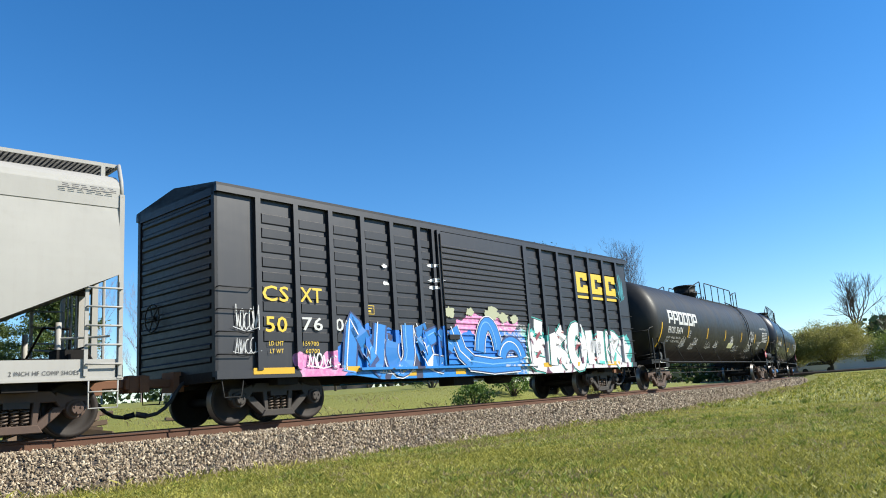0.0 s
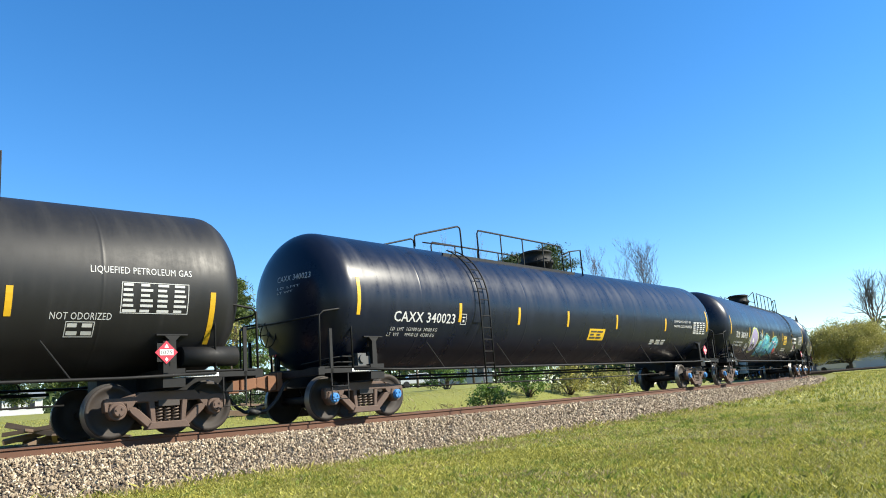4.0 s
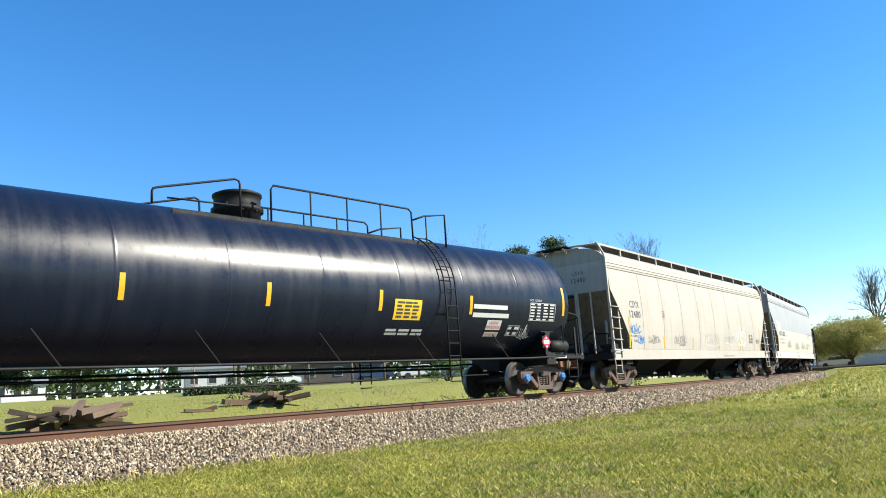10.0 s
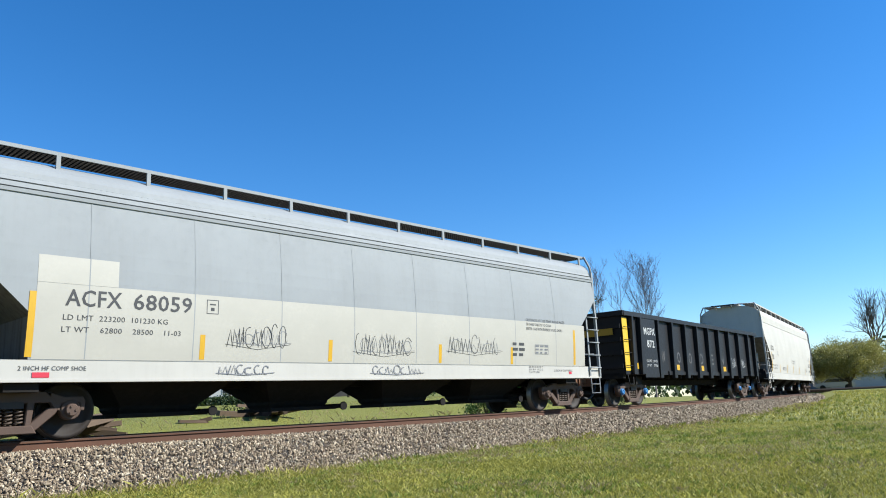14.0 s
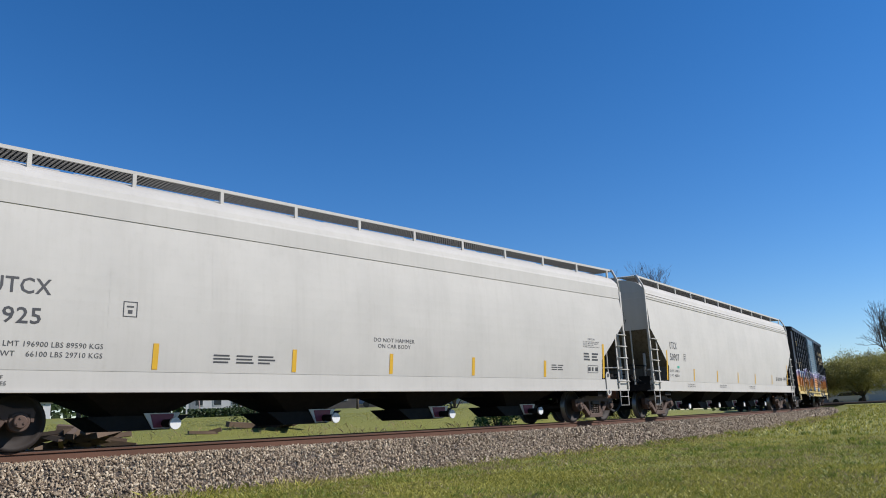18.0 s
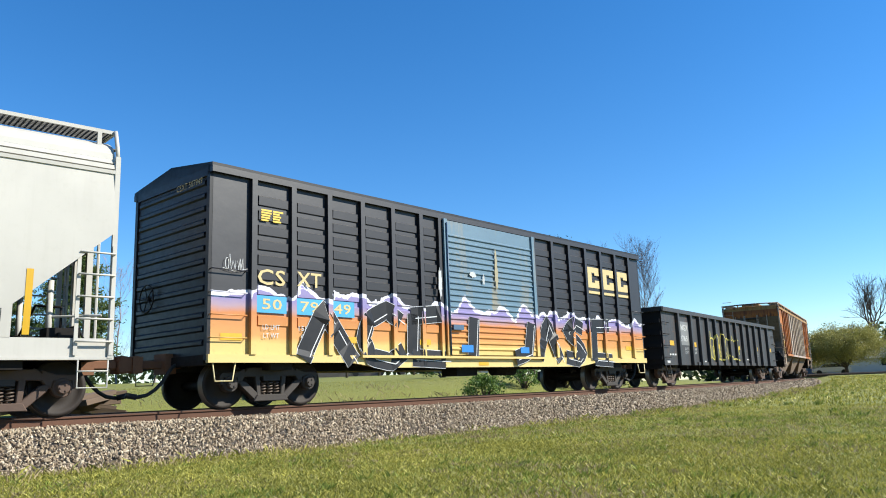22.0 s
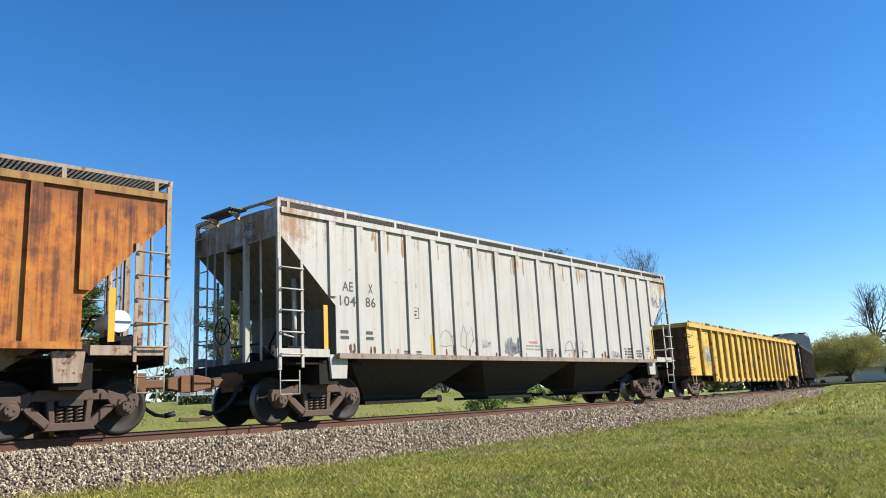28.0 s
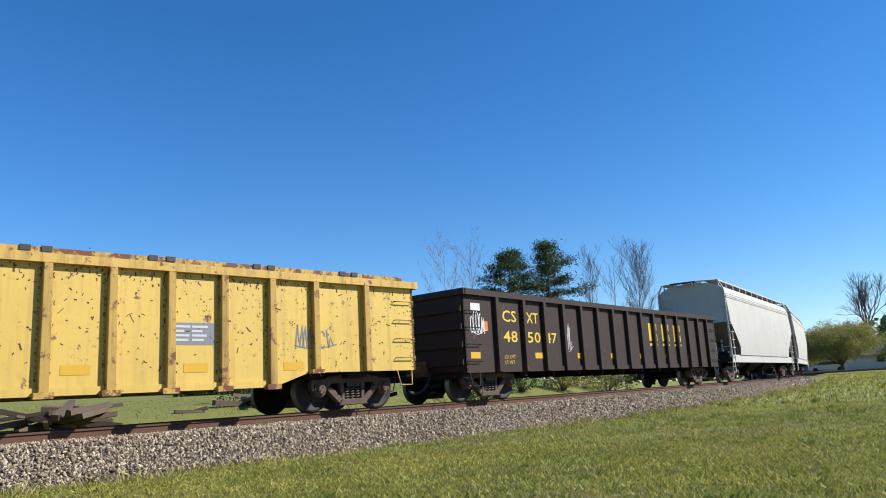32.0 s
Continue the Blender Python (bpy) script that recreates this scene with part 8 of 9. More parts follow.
for x, w, sd in ((-3.6, 0.75, 61), (-2.55, 0.75, 62), (-1.55, 0.75, 63)):
    scrawl(car, x, 1.53, w, 0.26, hw, M["dim_white"], sd, 0.018, 4)
blob(car, -2.38, 2.86, 0.045, 0.26, hw, M["deep_rust"], 64, 0.005, "rust_stain", 0.35)
blob(car, -1.3, 1.75, 0.04, 0.2, hw, M["deep_rust"], 65, 0.005, "rust_stain", 0.35)
slope_y = lambda z: 0.98 + (z - 0.5) * (1.38 - 0.98) / (1.45 - 0.5)
scrawl(car, -1.5, 1.02, 1.9, 0.28, slope_y, M["spray_black"], 66, 0.03, 7)
wob = random.Random(41)                                                     # rust eating into the panels beside the posts
for x in (-5.6, -4.75, -3.8, -2.70, -1.69, -0.69, 0.29, 1.26, 2.24, 3.11, 3.97, 4.79):
    for sgn in (-1, 1):
        bm = bmesh.new()
        z, wide = 1.48, 0.09
        heavy = 0.5 + abs(x) / 6
        while z < 3.98:
            dz = min(wob.uniform(0.02, 0.05), 4.0 - z)
            wide = min(0.10, max(0.042, wide + wob.gauss(0, 0.010) * heavy))
            a, b = (x + 0.163, x + 0.163 + wide - 0.03) if sgn > 0 else (x - 0.023 - wide + 0.03, x - 0.023)
            patch(bm, a, b, z, z + dz, hw, 0.004)
            z += dz
        part("rust_stain", bm, M["deep_rust"], car)

AE_MID = 278.97
P = lambda s: (s - 279.225) * 0.99 + 0.085
car, h, hw = hopper("h", "aged white ribbed covered hopper car with rust streaks", AE_MID - 8.685, AE_MID + 8.685, 1.37, (M["aged_white"], M["rusty_sill"], M["aged_white"]),
                    dict(curved=False, sill=False, bays=3, sill1=1.33, slope=3.7, knee=2.36, run_in=1.40, eave=4.15, roof=4.30, board=4.46, board_y=1.50, W=1.50, sill0=1.02, ladder_top=3.2, bay_in=1.9,
                         outlet=1.0, posts=[-7.335, -6.555, -5.835, -5.015, -4.155, -3.4, -2.55, -1.62, -0.66, 0.33, 1.27, 2.22, 3.15, 4.05, 4.88, 5.65, 6.42, 7.2], bay_mat=paint("dark_brown_bay", (0.030, 0.023, 0.016), (0.012, 0.008, 0.006), 0.8, 0.8, 0.8)))
lettering("car_number", [("AE", P(272.08), 2.69, 0.21, 0.30), ("X", P(272.84), 2.69, 0.21, 0.13), ("104", P(272.0), 2.37, 0.22, 0.45), ("86", P(272.74), 2.38, 0.22, 0.30)], hw, M["letter_dark"], car)
wob = random.Random(52)                                                     # rust runs at the foot and the head of the panels
for k in range(90):
    x = wob.uniform(-7.2, 7.0)
    if wob.random() < 0.6:
        tall = wob.uniform(0.04, 0.14)
        blob(car, x, 1.36 + tall, wob.uniform(0.015, 0.05), tall, hw, M["deep_rust"] if k % 3 else M["pale_rust"], 800 + k, 0.004, "rust_stain", 0.35, 10)
    else:
        tall = wob.uniform(0.05, 0.30)
        blob(car, x, 4.12 - tall, wob.uniform(0.012, 0.045), tall, hw, M["pale_rust"], 800 + k, 0.004, "rust_stain", 0.35, 10)
bars("reflector_stripe", car, [(7.05, 7.17, 1.38, 2.38)], hw, M["stripe"])
table_panel(car, 6.42, 6.9, 1.62, 1.82, hw, M["letter_dark"], 3, 1)
bars("small_stencil", car, lines(4.95, 5.75, 1.72, 4, 0.09, 0.055, random.Random(36), 2) + lines(5.95, 6.35, 1.66, 3, 0.09, 0.05, random.Random(37), 2), hw, M["letter_dark"])
scrawl(car, 7.4, 3.25, 0.9, 0.5, hw, M["spray_grey"], 188, 0.02, 4)
bars("reflector_stripe", car, [(P(271.55), P(271.66), 1.38, 2.35)] + [(q, q + 0.10, 1.36, 1.84) for q in (-4.27, -1.62, 1.37, 4.08)], hw, M["stripe"])
sign_plate(car, P(274.2), 2.2, 0.24, 0.26, hw, M["letter_dark"])
end_lettering("end_number", [("AEX", -0.25, 3.98, 0.16, 0.44), ("10486", -0.22, 3.72, 0.16, 0.52)], lambda y, z: -h + 0.10, M["letter_dark"], car)
lettering("warning_text", [("WARNING", -0.28, 1.73, 0.075, 0.42)], hw, M["red_sign"], car)
lettering("warning_text", [("DO NOT APPLY VIBRATOR", -0.40, 1.64, 0.05, 0.66), ("TO ANY PART OF CAR BODY", -0.42, 1.55, 0.05, 0.7)], hw, M["letter_dark"], car)
for i, (pts, w_) in enumerate((([(-4.05, 1.6), (-3.95, 1.78), (-3.85, 1.92), (-3.74, 1.97), (-3.6, 1.92), (-3.5, 1.76), (-3.47, 1.62), (-3.75, 1.58), (-4.05, 1.6)], 0.014), ([(-3.18, 1.62), (-3.15, 1.9), (-3.05, 2.12), (-2.95, 1.9), (-2.85, 1.92), (-2.72, 2.08), (-2.68, 1.75), (-2.9, 1.5), (-3.18, 1.62)], 0.014), ([(-2.97, 1.55), (-2.96, 1.88)], 0.012),
                          ([(1.55, 1.5), (1.62, 1.78), (1.85, 1.86), (1.98, 1.7), (1.95, 1.5)], 0.035), ([(2.12, 1.55), (2.13, 1.85)], 0.035), ([(2.3, 1.5), (2.35, 1.8), (2.5, 1.86), (2.58, 1.72), (2.4, 1.62), (2.75, 1.55)], 0.035), ([(1.5, 1.56), (2.1, 1.6), (2.8, 1.55)], 0.03))):
    bm = bmesh.new()
    ribbon(bm, pts, w_, lambda a, b: hw(b), 0.006)
    part("spray_stroke", bm, M["spray_grey"], car)
scrawl(car, -1.38, 1.46, 0.66, 0.42, hw, M["spray_grey"], 182, 0.06, 6)
scrawl(car, 4.32, 1.42, 0.42, 0.2, hw, M["spray_grey"], 183, 0.03, 4)
scrawl(car, -2.4, 1.6, 0.3, 0.22, hw, M["spray_grey"], 184, 0.012, 4)
bars("small_stencil", car, lines(P(272.0), P(272.4), 1.85, 2, 0.12, 0.07, random.Random(31), 1) + lines(P(272.7), P(273.1), 1.85, 2, 0.12, 0.07, random.Random(32), 1) + lines(P(273.9), P(274.5), 1.45, 2, 0.06, 0.04, random.Random(33)) + lines(P(279.5), P(280.1), 1.6, 4, 0.06, 0.04, random.Random(34)), hw, M["letter_dark"])

YE_MID = (289.65 + 311.15) / 2
P = lambda s: (s - YE_MID) * 0.979
car, h, W = gondola("chipped yellow gondola car with scrape marks", YE_MID - 10.525, YE_MID + 10.525, 1.55, M["yellow"],
                    dict(z0=0.80, z1=2.78, belly=0.54, posts=[P(291.2)] + [P(292.68 + 1.045 * k) for k in range(16)] + [P(309.7)], wide=0.07, narrow=0.08,
                         tape=[P(q) for q in (289.8, 292.9, 294.95, 297.1, 299.2, 301.3, 303.4, 305.5, 307.6)], tape_z=0.86, tape_h=0.16, tape_w=0.46, grab_mat=M["yellow_post"], chord_mat=M["chord_yellow"], post_mat=M["yellow_post"], end_mat=M["shaded_rusty_end"]))
M["rusty_yellow"] = paint("rust_eaten_yellow", (0.46, 0.29, 0.06), (0.06, 0.028, 0.010), 1.0, 0.7, 0.8, rust=0.85)
bm = bmesh.new()
box(bm, P(290.0), P(310.8), -W - 0.05, -W + 0.02, 2.802, 2.90)
part("top_rail", bm, M["rusty_yellow"], car)
lettering("car_number", [("R", P(292.44), 1.68, 0.20, 0.17), ("555", P(292.0), 1.38, 0.21, 0.60), ("87", P(293.0), 1.38, 0.21, 0.42)], W, M["letter_dark"], car, "", 0.008)
rng = random.Random(77)
bm = bmesh.new()
for k in range(820):                                                        # chips and scrape marks
    x, z = rng.uniform(-h + 0.1, h - 0.1), 0.9 + 1.74 * rng.random() ** 0.7
    a, l = rng.uniform(-1.5, 1.5), rng.uniform(0.008, 0.05) * (3.0 if rng.random() < 0.16 else 1)
    ribbon(bm, [(x, z), (x + l * math.cos(a) * 0.5, z + l * math.sin(a) * 0.6), (x + l * math.cos(a), z + l * math.sin(a) + rng.uniform(-.02, .02))], rng.uniform(0.008, 0.022), lambda p, q: W, 0.005)
tagged(part("flaked_paint", bm, flat("bare_rust", (0.0429, 0.0234, 0.0109), 0.8), car), kind="stuff")
for i, (x, z, rx, rz) in enumerate(((292.30, 1.56, 0.30, 0.30), (292.02, 1.66, 0.20, 0.26), (292.50, 1.45, 0.16, 0.20))):
    blob(car, P(x), z, rx, rz, lambda a, b: W, flat("bleached_patch", (0.42, 0.385, 0.31)), 190 + i, 0.003 + 0.0004 * i, spikes=0.22, n=36)
bm = bmesh.new()                                                            # black grime runs under and beside the bleached patch
for k in range(420):
    x, z = P(291.9) + rng.gauss(0, 0.34), 1.62 + rng.gauss(0, 0.34)
    l = rng.uniform(0.02, 0.13)
    ribbon(bm, [(x, z), (x + rng.uniform(-.02, .02), z - l * 0.5), (x + rng.uniform(-.03, .03), z - l)], rng.uniform(0.004, 0.012), lambda p, q: W, 0.0046)
tagged(part("grime_run", bm, flat("black_grime", (0.05, 0.038, 0.026), 0.8), car), kind="stuff")
bm = bmesh.new()                                                            # rust that has broken out under the top chord and along the posts
for k in range(520):
    if k % 2:
        x, z = rng.uniform(-h + 0.1, h - 0.1), 2.64 - abs(rng.gauss(0, 0.10))
    else:
        x, z = rng.choice([P(292.68 + 1.045 * q) for q in range(16)]) + rng.choice((-1, 1)) * (0.085 + abs(rng.gauss(0, 0.03))), rng.uniform(0.7, 2.6)
    l = rng.uniform(0.01, 0.09)
    ribbon(bm, [(x, z), (x + rng.uniform(-.012, .012), z - l * 0.5), (x + rng.uniform(-.02, .02), z - l)], rng.uniform(0.008, 0.028), lambda p, q: W, 0.0052)
tagged(part("rust_fleck", bm, flat("rust_fleck", (0.10, 0.042, 0.014), 0.85), car), kind="stuff")
bm = bmesh.new()                                                            # rivets down the posts and the corners
for x in [-h + 0.05, -h + 0.12, h - 0.08] + [P(291.2)] + [P(292.68 + 1.045 * q) for q in range(16)]:
    for k in range(17):
        for e in ((-0.10, 0.10) if abs(x) < h - 0.3 else (0.0,)):
            c = Vector((x + e, -W - 0.004, 0.88 + k * 0.105))
            rod(bm, c, c + Vector((0, -0.014, 0)), 0.017, 5, 0, 0.010)
tagged(part("rivet", bm, M["yellow_post"], car), kind="stuff")
for q in range(16):                                                         # rusty feet of the posts
    x = P(292.68 + 1.045 * q)
    bm = bmesh.new()
    box(bm, x - 0.15, x + 0.15, -W - 0.135, -W - 0.001, 0.50 if abs(x) < h - 3.0 else 0.78, 0.60 if abs(x) < h - 3.0 else 0.86)
    part("post_foot", bevel(bm, 0.02), M["rusty_yellow"], car)
# Dark blocks stand in for the open lashing holes of the top rail.
for i in range(9):
    for q in (0.0, 0.32):
        bm = bmesh.new()
        box(bm, P(292.2 + 2.1 * i) + q, P(292.2 + 2.1 * i) + q + 0.16, -W - 0.075, -W - 0.048, 2.83, 2.92)
        part("lashing_hole_block", bm, M["truck_dark"], car)
bars("data_plate", car, [(P(305.2), P(306.1), 1.35, 1.75)], W, M["spray_grey"])
bars("data_plate", car, lines(P(305.3), P(306.0), 1.7, 4, 0.08, 0.04, random.Random(2), 2), W, M["letter_white"], 0.009)
scrawl(car, P(307.9), 1.3, 0.9, 0.5, lambda a, b: W, M["spray_grey"], 191, 0.03, 5)
scrawl(car, P(299.5), 1.2, 0.6, 0.4, lambda a, b: W, M["spray_grey"], 192, 0.025, 3)

GO_MID = 321.55
P = lambda s: (s - 312.8) * 0.9887 - 8.75
car, h, W = gondola("dark brown gondola car with yellow lettering", GO_MID - 8.75, GO_MID + 8.75, 1.5, M["gon_dark"],
                    dict(z0=0.70, z1=2.77, posts=[P(314.15)] + [P(315.45 + 1.078 * k) for k in range(13)] + [P(329.4)], wide=0.07, narrow=0.08,
                         tape=[P(q) for q in (313.0, 316.0, 318.4, 320.6, 322.8, 325.0, 327.2)], tape_z=1.05, tape_h=0.16, tape_w=0.4))
lettering("car_number", [("CS", P(314.5), 2.03, 0.31, 0.66), ("XT", P(315.68), 2.03, 0.30, 0.6), ("48", P(314.5), 1.49, 0.3, 0.66), ("50", P(315.68), 1.49, 0.3, 0.66), ("47", P(316.62), 1.49, 0.3, 0.62)], W, M["letter_yellow"], car)
block_letters(car, [(P(323.75), P(324.45)), (P(324.9), P(325.55)), (P(326.0), P(326.65))], 1.5, 2.3, W, M["letter_yellow"])
lettering("weight_stencil", [("LD LMT", P(314.5), 1.05, 0.1, 0.5), ("LT WT", P(314.5), 0.9, 0.1, 0.45)], W, M["letter_yellow"], car)
scrawl(car, P(313.05), 1.7, 0.6, 0.6, lambda a, b: W, M["spray_white"], 200, 0.03, 5)
scrawl(car, P(317.7), 1.3, 0.4, 0.8, lambda a, b: W, M["chalk"], 201, 0.02, 4)
bars("red_label", car, [(P(313.55), P(313.8), 1.75, 2.0)], W, flat("orange_label", (0.546, 0.156, 0.0156)))
bars("paint_fleck", car, [(P(313.1), P(313.5), 2.25, 2.45)], W, M["spray_white"])

for a, b in ((332.2, 348.4), (350.0, 366.2)):
    car, h, hw = hopper("h", "white round-sided covered hopper car on the far bend", a, b, 1.5, (M["white"], M["white"], M["white"]), dict(bays=3, slope=2.7, knee=1.6, run_in=1.6, W=1.62))

# ---- trees, shrubs and what stands behind the track ----
def polar(az, r):
    return r * math.sin(radians(az)), r * math.cos(radians(az))


def stand(az, r):
    x, y = polar(az, r)
    return x, y, float(ground_z(x, y))


def quads(name, centres, normals_rng, size, mat, parent=None, flat_up=0.0, aspect=1.0):
    """Many small leaves: one quad at each centre, turned at random."""
    n = len(centres)
    rng = normals_rng
    a = rng.normal(0, 1, (n, 3))
    a[:, 2] *= (1 - flat_up)
    a /= np.linalg.norm(a, axis=1, keepdims=True)
    b = np.cross(a, rng.normal(0, 1, (n, 3)))
    b /= np.linalg.norm(b, axis=1, keepdims=True)
    sz = (size * rng.uniform(0.6, 1.4, n))[:, None]
    c = np.asarray(centres)
    v = np.stack([c - a * sz, c - b * sz * aspect * 0.6, c + a * sz, c + b * sz * aspect * 0.6], 1).reshape(-1, 3)
    me = bpy.data.meshes.new(name)
    me.vertices.add(n * 4)
    me.vertices.foreach_set("co", v.ravel())
    me.loops.add(n * 4)
    me.loops.foreach_set("vertex_index", np.arange(n * 4))
    me.polygons.add(n)
    me.polygons.foreach_set("loop_start", np.arange(n) * 4)
    me.polygons.foreach_set("loop_total", np.full(n, 4))
    me.update(calc_edges=True)
    me.materials.append(mat)
    ob = new(name, me)
    if parent is not None:
        ob.parent = parent
    return ob


def limbs(bm, p, d, length, r, depth, rng, tips, up=0.25, fork=(2, 4), shrink=0.68, least=0.008, bend=0.25):
    """Tapered limbs that fork into ever finer twigs."""
    n = 3 if depth > 1 else 2
    pts = [Vector(p)]
    dd = Vector(d)
    for k in range(n):
        dd = (dd + Vector((rng.uniform(-bend, bend), rng.uniform(-bend, bend), rng.uniform(-bend, bend) + up * 0.3))).normalized()
        pts.append(pts[-1] + dd * length / n)
    for k in range(n):
        rod(bm, pts[k], pts[k + 1], max(least, r * (1 - 0.45 * k / n)), 6 if depth > 2 else 4 if depth > 0 else 3, 0, max(least * 0.6, r * (1 - 0.45 * (k + 1) / n)), False)
    if depth == 0:
        tips.append(pts[-1])
        return
    for q in range(rng.randint(*fork)):
        k = rng.randint(1, n)
        nd = (dd + Vector((rng.uniform(-1, 1), rng.uniform(-1, 1), rng.uniform(-0.4, 0.8) + up)) * 0.75).normalized()
        limbs(bm, pts[k], nd, length * rng.uniform(shrink * 0.8, shrink * 1.15), r * 0.52, depth - 1, rng, tips, up, fork, shrink, least, bend)
    limbs(bm, pts[-1], dd, length * shrink, r * 0.55, depth - 1, rng, tips, up, fork, shrink, least, bend)


def bare_tree(label, az, r, height, seed, lean=0.0, up=0.5, depth=5, fork=(2, 4), twig=0.012, first=0.30, bark="grey_bark", leaves=None, spread=0):
    x, y, z = stand(az, r)
    rng = random.Random(seed)
    tree = tagged(new("tree"), label, "tree")
    tree.matrix_local = pose(x, y, z)
    bm = bmesh.new()
    tr = height * 0.014
    rod(bm, (0, 0, -0.2), (lean * 0.3, 0, height * first), tr * 1.35, 9, 0, tr)
    part("trunk", bm, M[bark], tree)
    bm = bmesh.new()
    tips = []
    if spread:
        for k in range(spread):
            a = k * 6.283 / spread + rng.uniform(-.3, .3)
            limbs(bm, (lean * 0.3, 0, height * first * 0.96), Vector((math.cos(a) * 0.42, math.sin(a) * 0.42, rng.uniform(0.8, 1.2))).normalized(), height * 0.24, tr * 0.7, depth - 1, rng, tips, up, fork, 0.72, twig)
    limbs(bm, (lean * 0.3, 0, height * first * 0.97), (lean * 0.3, 0, 1), height * (0.20 if spread else 0.27), tr, depth - (1 if spread else 0), rng, tips, up, fork, 0.70, twig)
    part("crown", bm, M[bark], tree, "bare spreading branches and twigs")
    if leaves:
        g = np.random.default_rng(seed)
        c = np.concatenate([np.array(tips) + g.normal(0, leaves[2], (len(tips), 3)) for _ in range(leaves[1])])
        tagged(quads("leaf_cover", c, g, leaves[3], M[leaves[0]], tree), kind="stuff")
    return tree


def leader_tree(label, az, r, height, width, seed, branches=22, steep=0.9, stem=0.10, low=0.10, bark="grey_bark"):
    """A bare tree with a slender leader and many fine branches that sweep upwards like a fan."""
    x, y, z = stand(az, r)
    rng = random.Random(seed)
    tree = tagged(new("tree"), label, "tree")
    tree.matrix_local = pose(x, y, z)
    bm = bmesh.new()
    spine = [Vector((0, 0, -0.2))]
    for k in range(1, 13):
        spine.append(Vector((spine[-1].x + rng.uniform(-.12, .12), spine[-1].y + rng.uniform(-.12, .12), height * k / 12)))
    for k in range(12):
        rod(bm, spine[k], spine[k + 1], stem * (1 - k / 12.5), 6, 0, stem * (1 - (k + 1) / 12.5), False)
    part("trunk", bm, M[bark], tree)
    bm = bmesh.new()

    def shoot(p, d, length, rad, level):
        n = 5 if level == 0 else 3
        pts = [p]
        for k in range(n):
            d = (d + Vector((rng.uniform(-.14, .14), rng.uniform(-.14, .14), 0.10 * steep + rng.uniform(-.06, .10)))).normalized()
            pts.append(pts[-1] + d * length / n)
        for k in range(n):
            rod(bm, pts[k], pts[k + 1], max(0.007, rad * (1 - 0.8 * k / n)), 4 if level == 0 else 3, 0, max(0.005, rad * (1 - 0.8 * (k + 1) / n)), False)
        if level < 2:
            for q in range(10 if level == 0 else 5):
                k = rng.randint(1, n)
                nd = (d + Vector((rng.uniform(-.75, .75), rng.uniform(-.75, .75), rng.uniform(-.1, .5)))).normalized()
                shoot(pts[k], nd, length * rng.uniform(0.28, 0.5), rad * 0.45, level + 1)
    for i in range(branches):
        t = low + (0.92 - low) * (i + rng.uniform(0, 0.8)) / branches
        p = spine[min(11, int(t * 12))].lerp(spine[min(12, int(t * 12) + 1)], t * 12 % 1)
        a = rng.uniform(0, 6.283)
        lean = 0.75 if t < 0.5 else 0.55
        d = Vector((math.cos(a) * lean, math.sin(a) * lean, steep * rng.uniform(0.7, 1.1))).normalized()
        span = min(width * 0.5 / lean * (1.0 - 0.40 * t), (height * 1.02 - p.z) * 1.05 / max(0.4, d.z))
        shoot(p, d, max(0.8, span) * rng.uniform(0.8, 1.15), stem * 0.27 * (1.1 - 0.6 * t), 0)
    part("crown", bm, M[bark], tree, "fine bare branches that sweep upwards")
    return tree


def pine(label, az, r, height, width, seed, low=0.25, needles="pine_leaf"):
    x, y, z = stand(az, r)
    rng = np.random.default_rng(seed)
    tree = tagged(new("tree"), label, "tree")
    tree.matrix_local = pose(x, y, z)
    bm = bmesh.new()
    rod(bm, (0, 0, -0.2), (0.15, 0.1, height * 0.97), height * 0.016, 9, 0, 0.05)
    part("trunk", bm, M["bark"], tree)
    bm = bmesh.new()
    centres = []
    for tier in np.arange(low, 0.985, 0.062):                              # whorls of limbs, each limb with its own clumps
        for k in range(5):
            t = tier + rng.uniform(-0.02, 0.03)
            u = (t - low) / (1 - low)
            reach = width * 0.5 * (0.30 + 0.95 * math.sin(math.pi * min(1, 0.22 + 0.74 * u)) ** 1.2) * rng.uniform(0.45, 1.08) * (1.0 - 0.62 * u ** 1.5)
            a = k * 1.257 + rng.uniform(-0.6, 0.6)
            p0 = Vector((0.1, 0.1, height * t * 0.96))
            p1 = p0 + Vector((math.cos(a) * reach, math.sin(a) * reach, reach * rng.uniform(-0.1, 0.40)))
            rod(bm, p0, p1, 0.05, 5, 0, 0.02, False)
            for q in range(3):
                c = p0.lerp(p1, 0.50 + 0.25 * q)
                sz = 0.036 * height * rng.uniform(0.6, 1.1)
                centres.append(np.array(c) + rng.normal(0, 1, (130, 3)) * [sz, sz, sz * 0.55])
    tagged(part("limb_frame", bm, M["bark"], tree), kind="stuff")
    centres = np.concatenate(centres)
    quads("crown", centres, rng, 0.17, M[needles], tree, 0.0, 0.45)
    return tree


def leafy(name, label, category, az, r, height, width, seed, mat, clumps=60, per=70, leaf=0.12, trunk=True, low=0.15):
    """A shrub or low tree: forked stems and a crown of many small leaf clumps with an uneven outline."""
    x, y, z = stand(az, r)
    rng = np.random.default_rng(seed)
    rg = random.Random(seed)
    thing = tagged(new(name), label, category)
    thing.matrix_local = pose(x, y, z)
    bm = bmesh.new()
    centres = []
    for i in range(clumps):
        a = rng.uniform(0, 6.283)
        u = rng.uniform(0, 1) ** 0.5
        t = rng.uniform(low, 1.0)
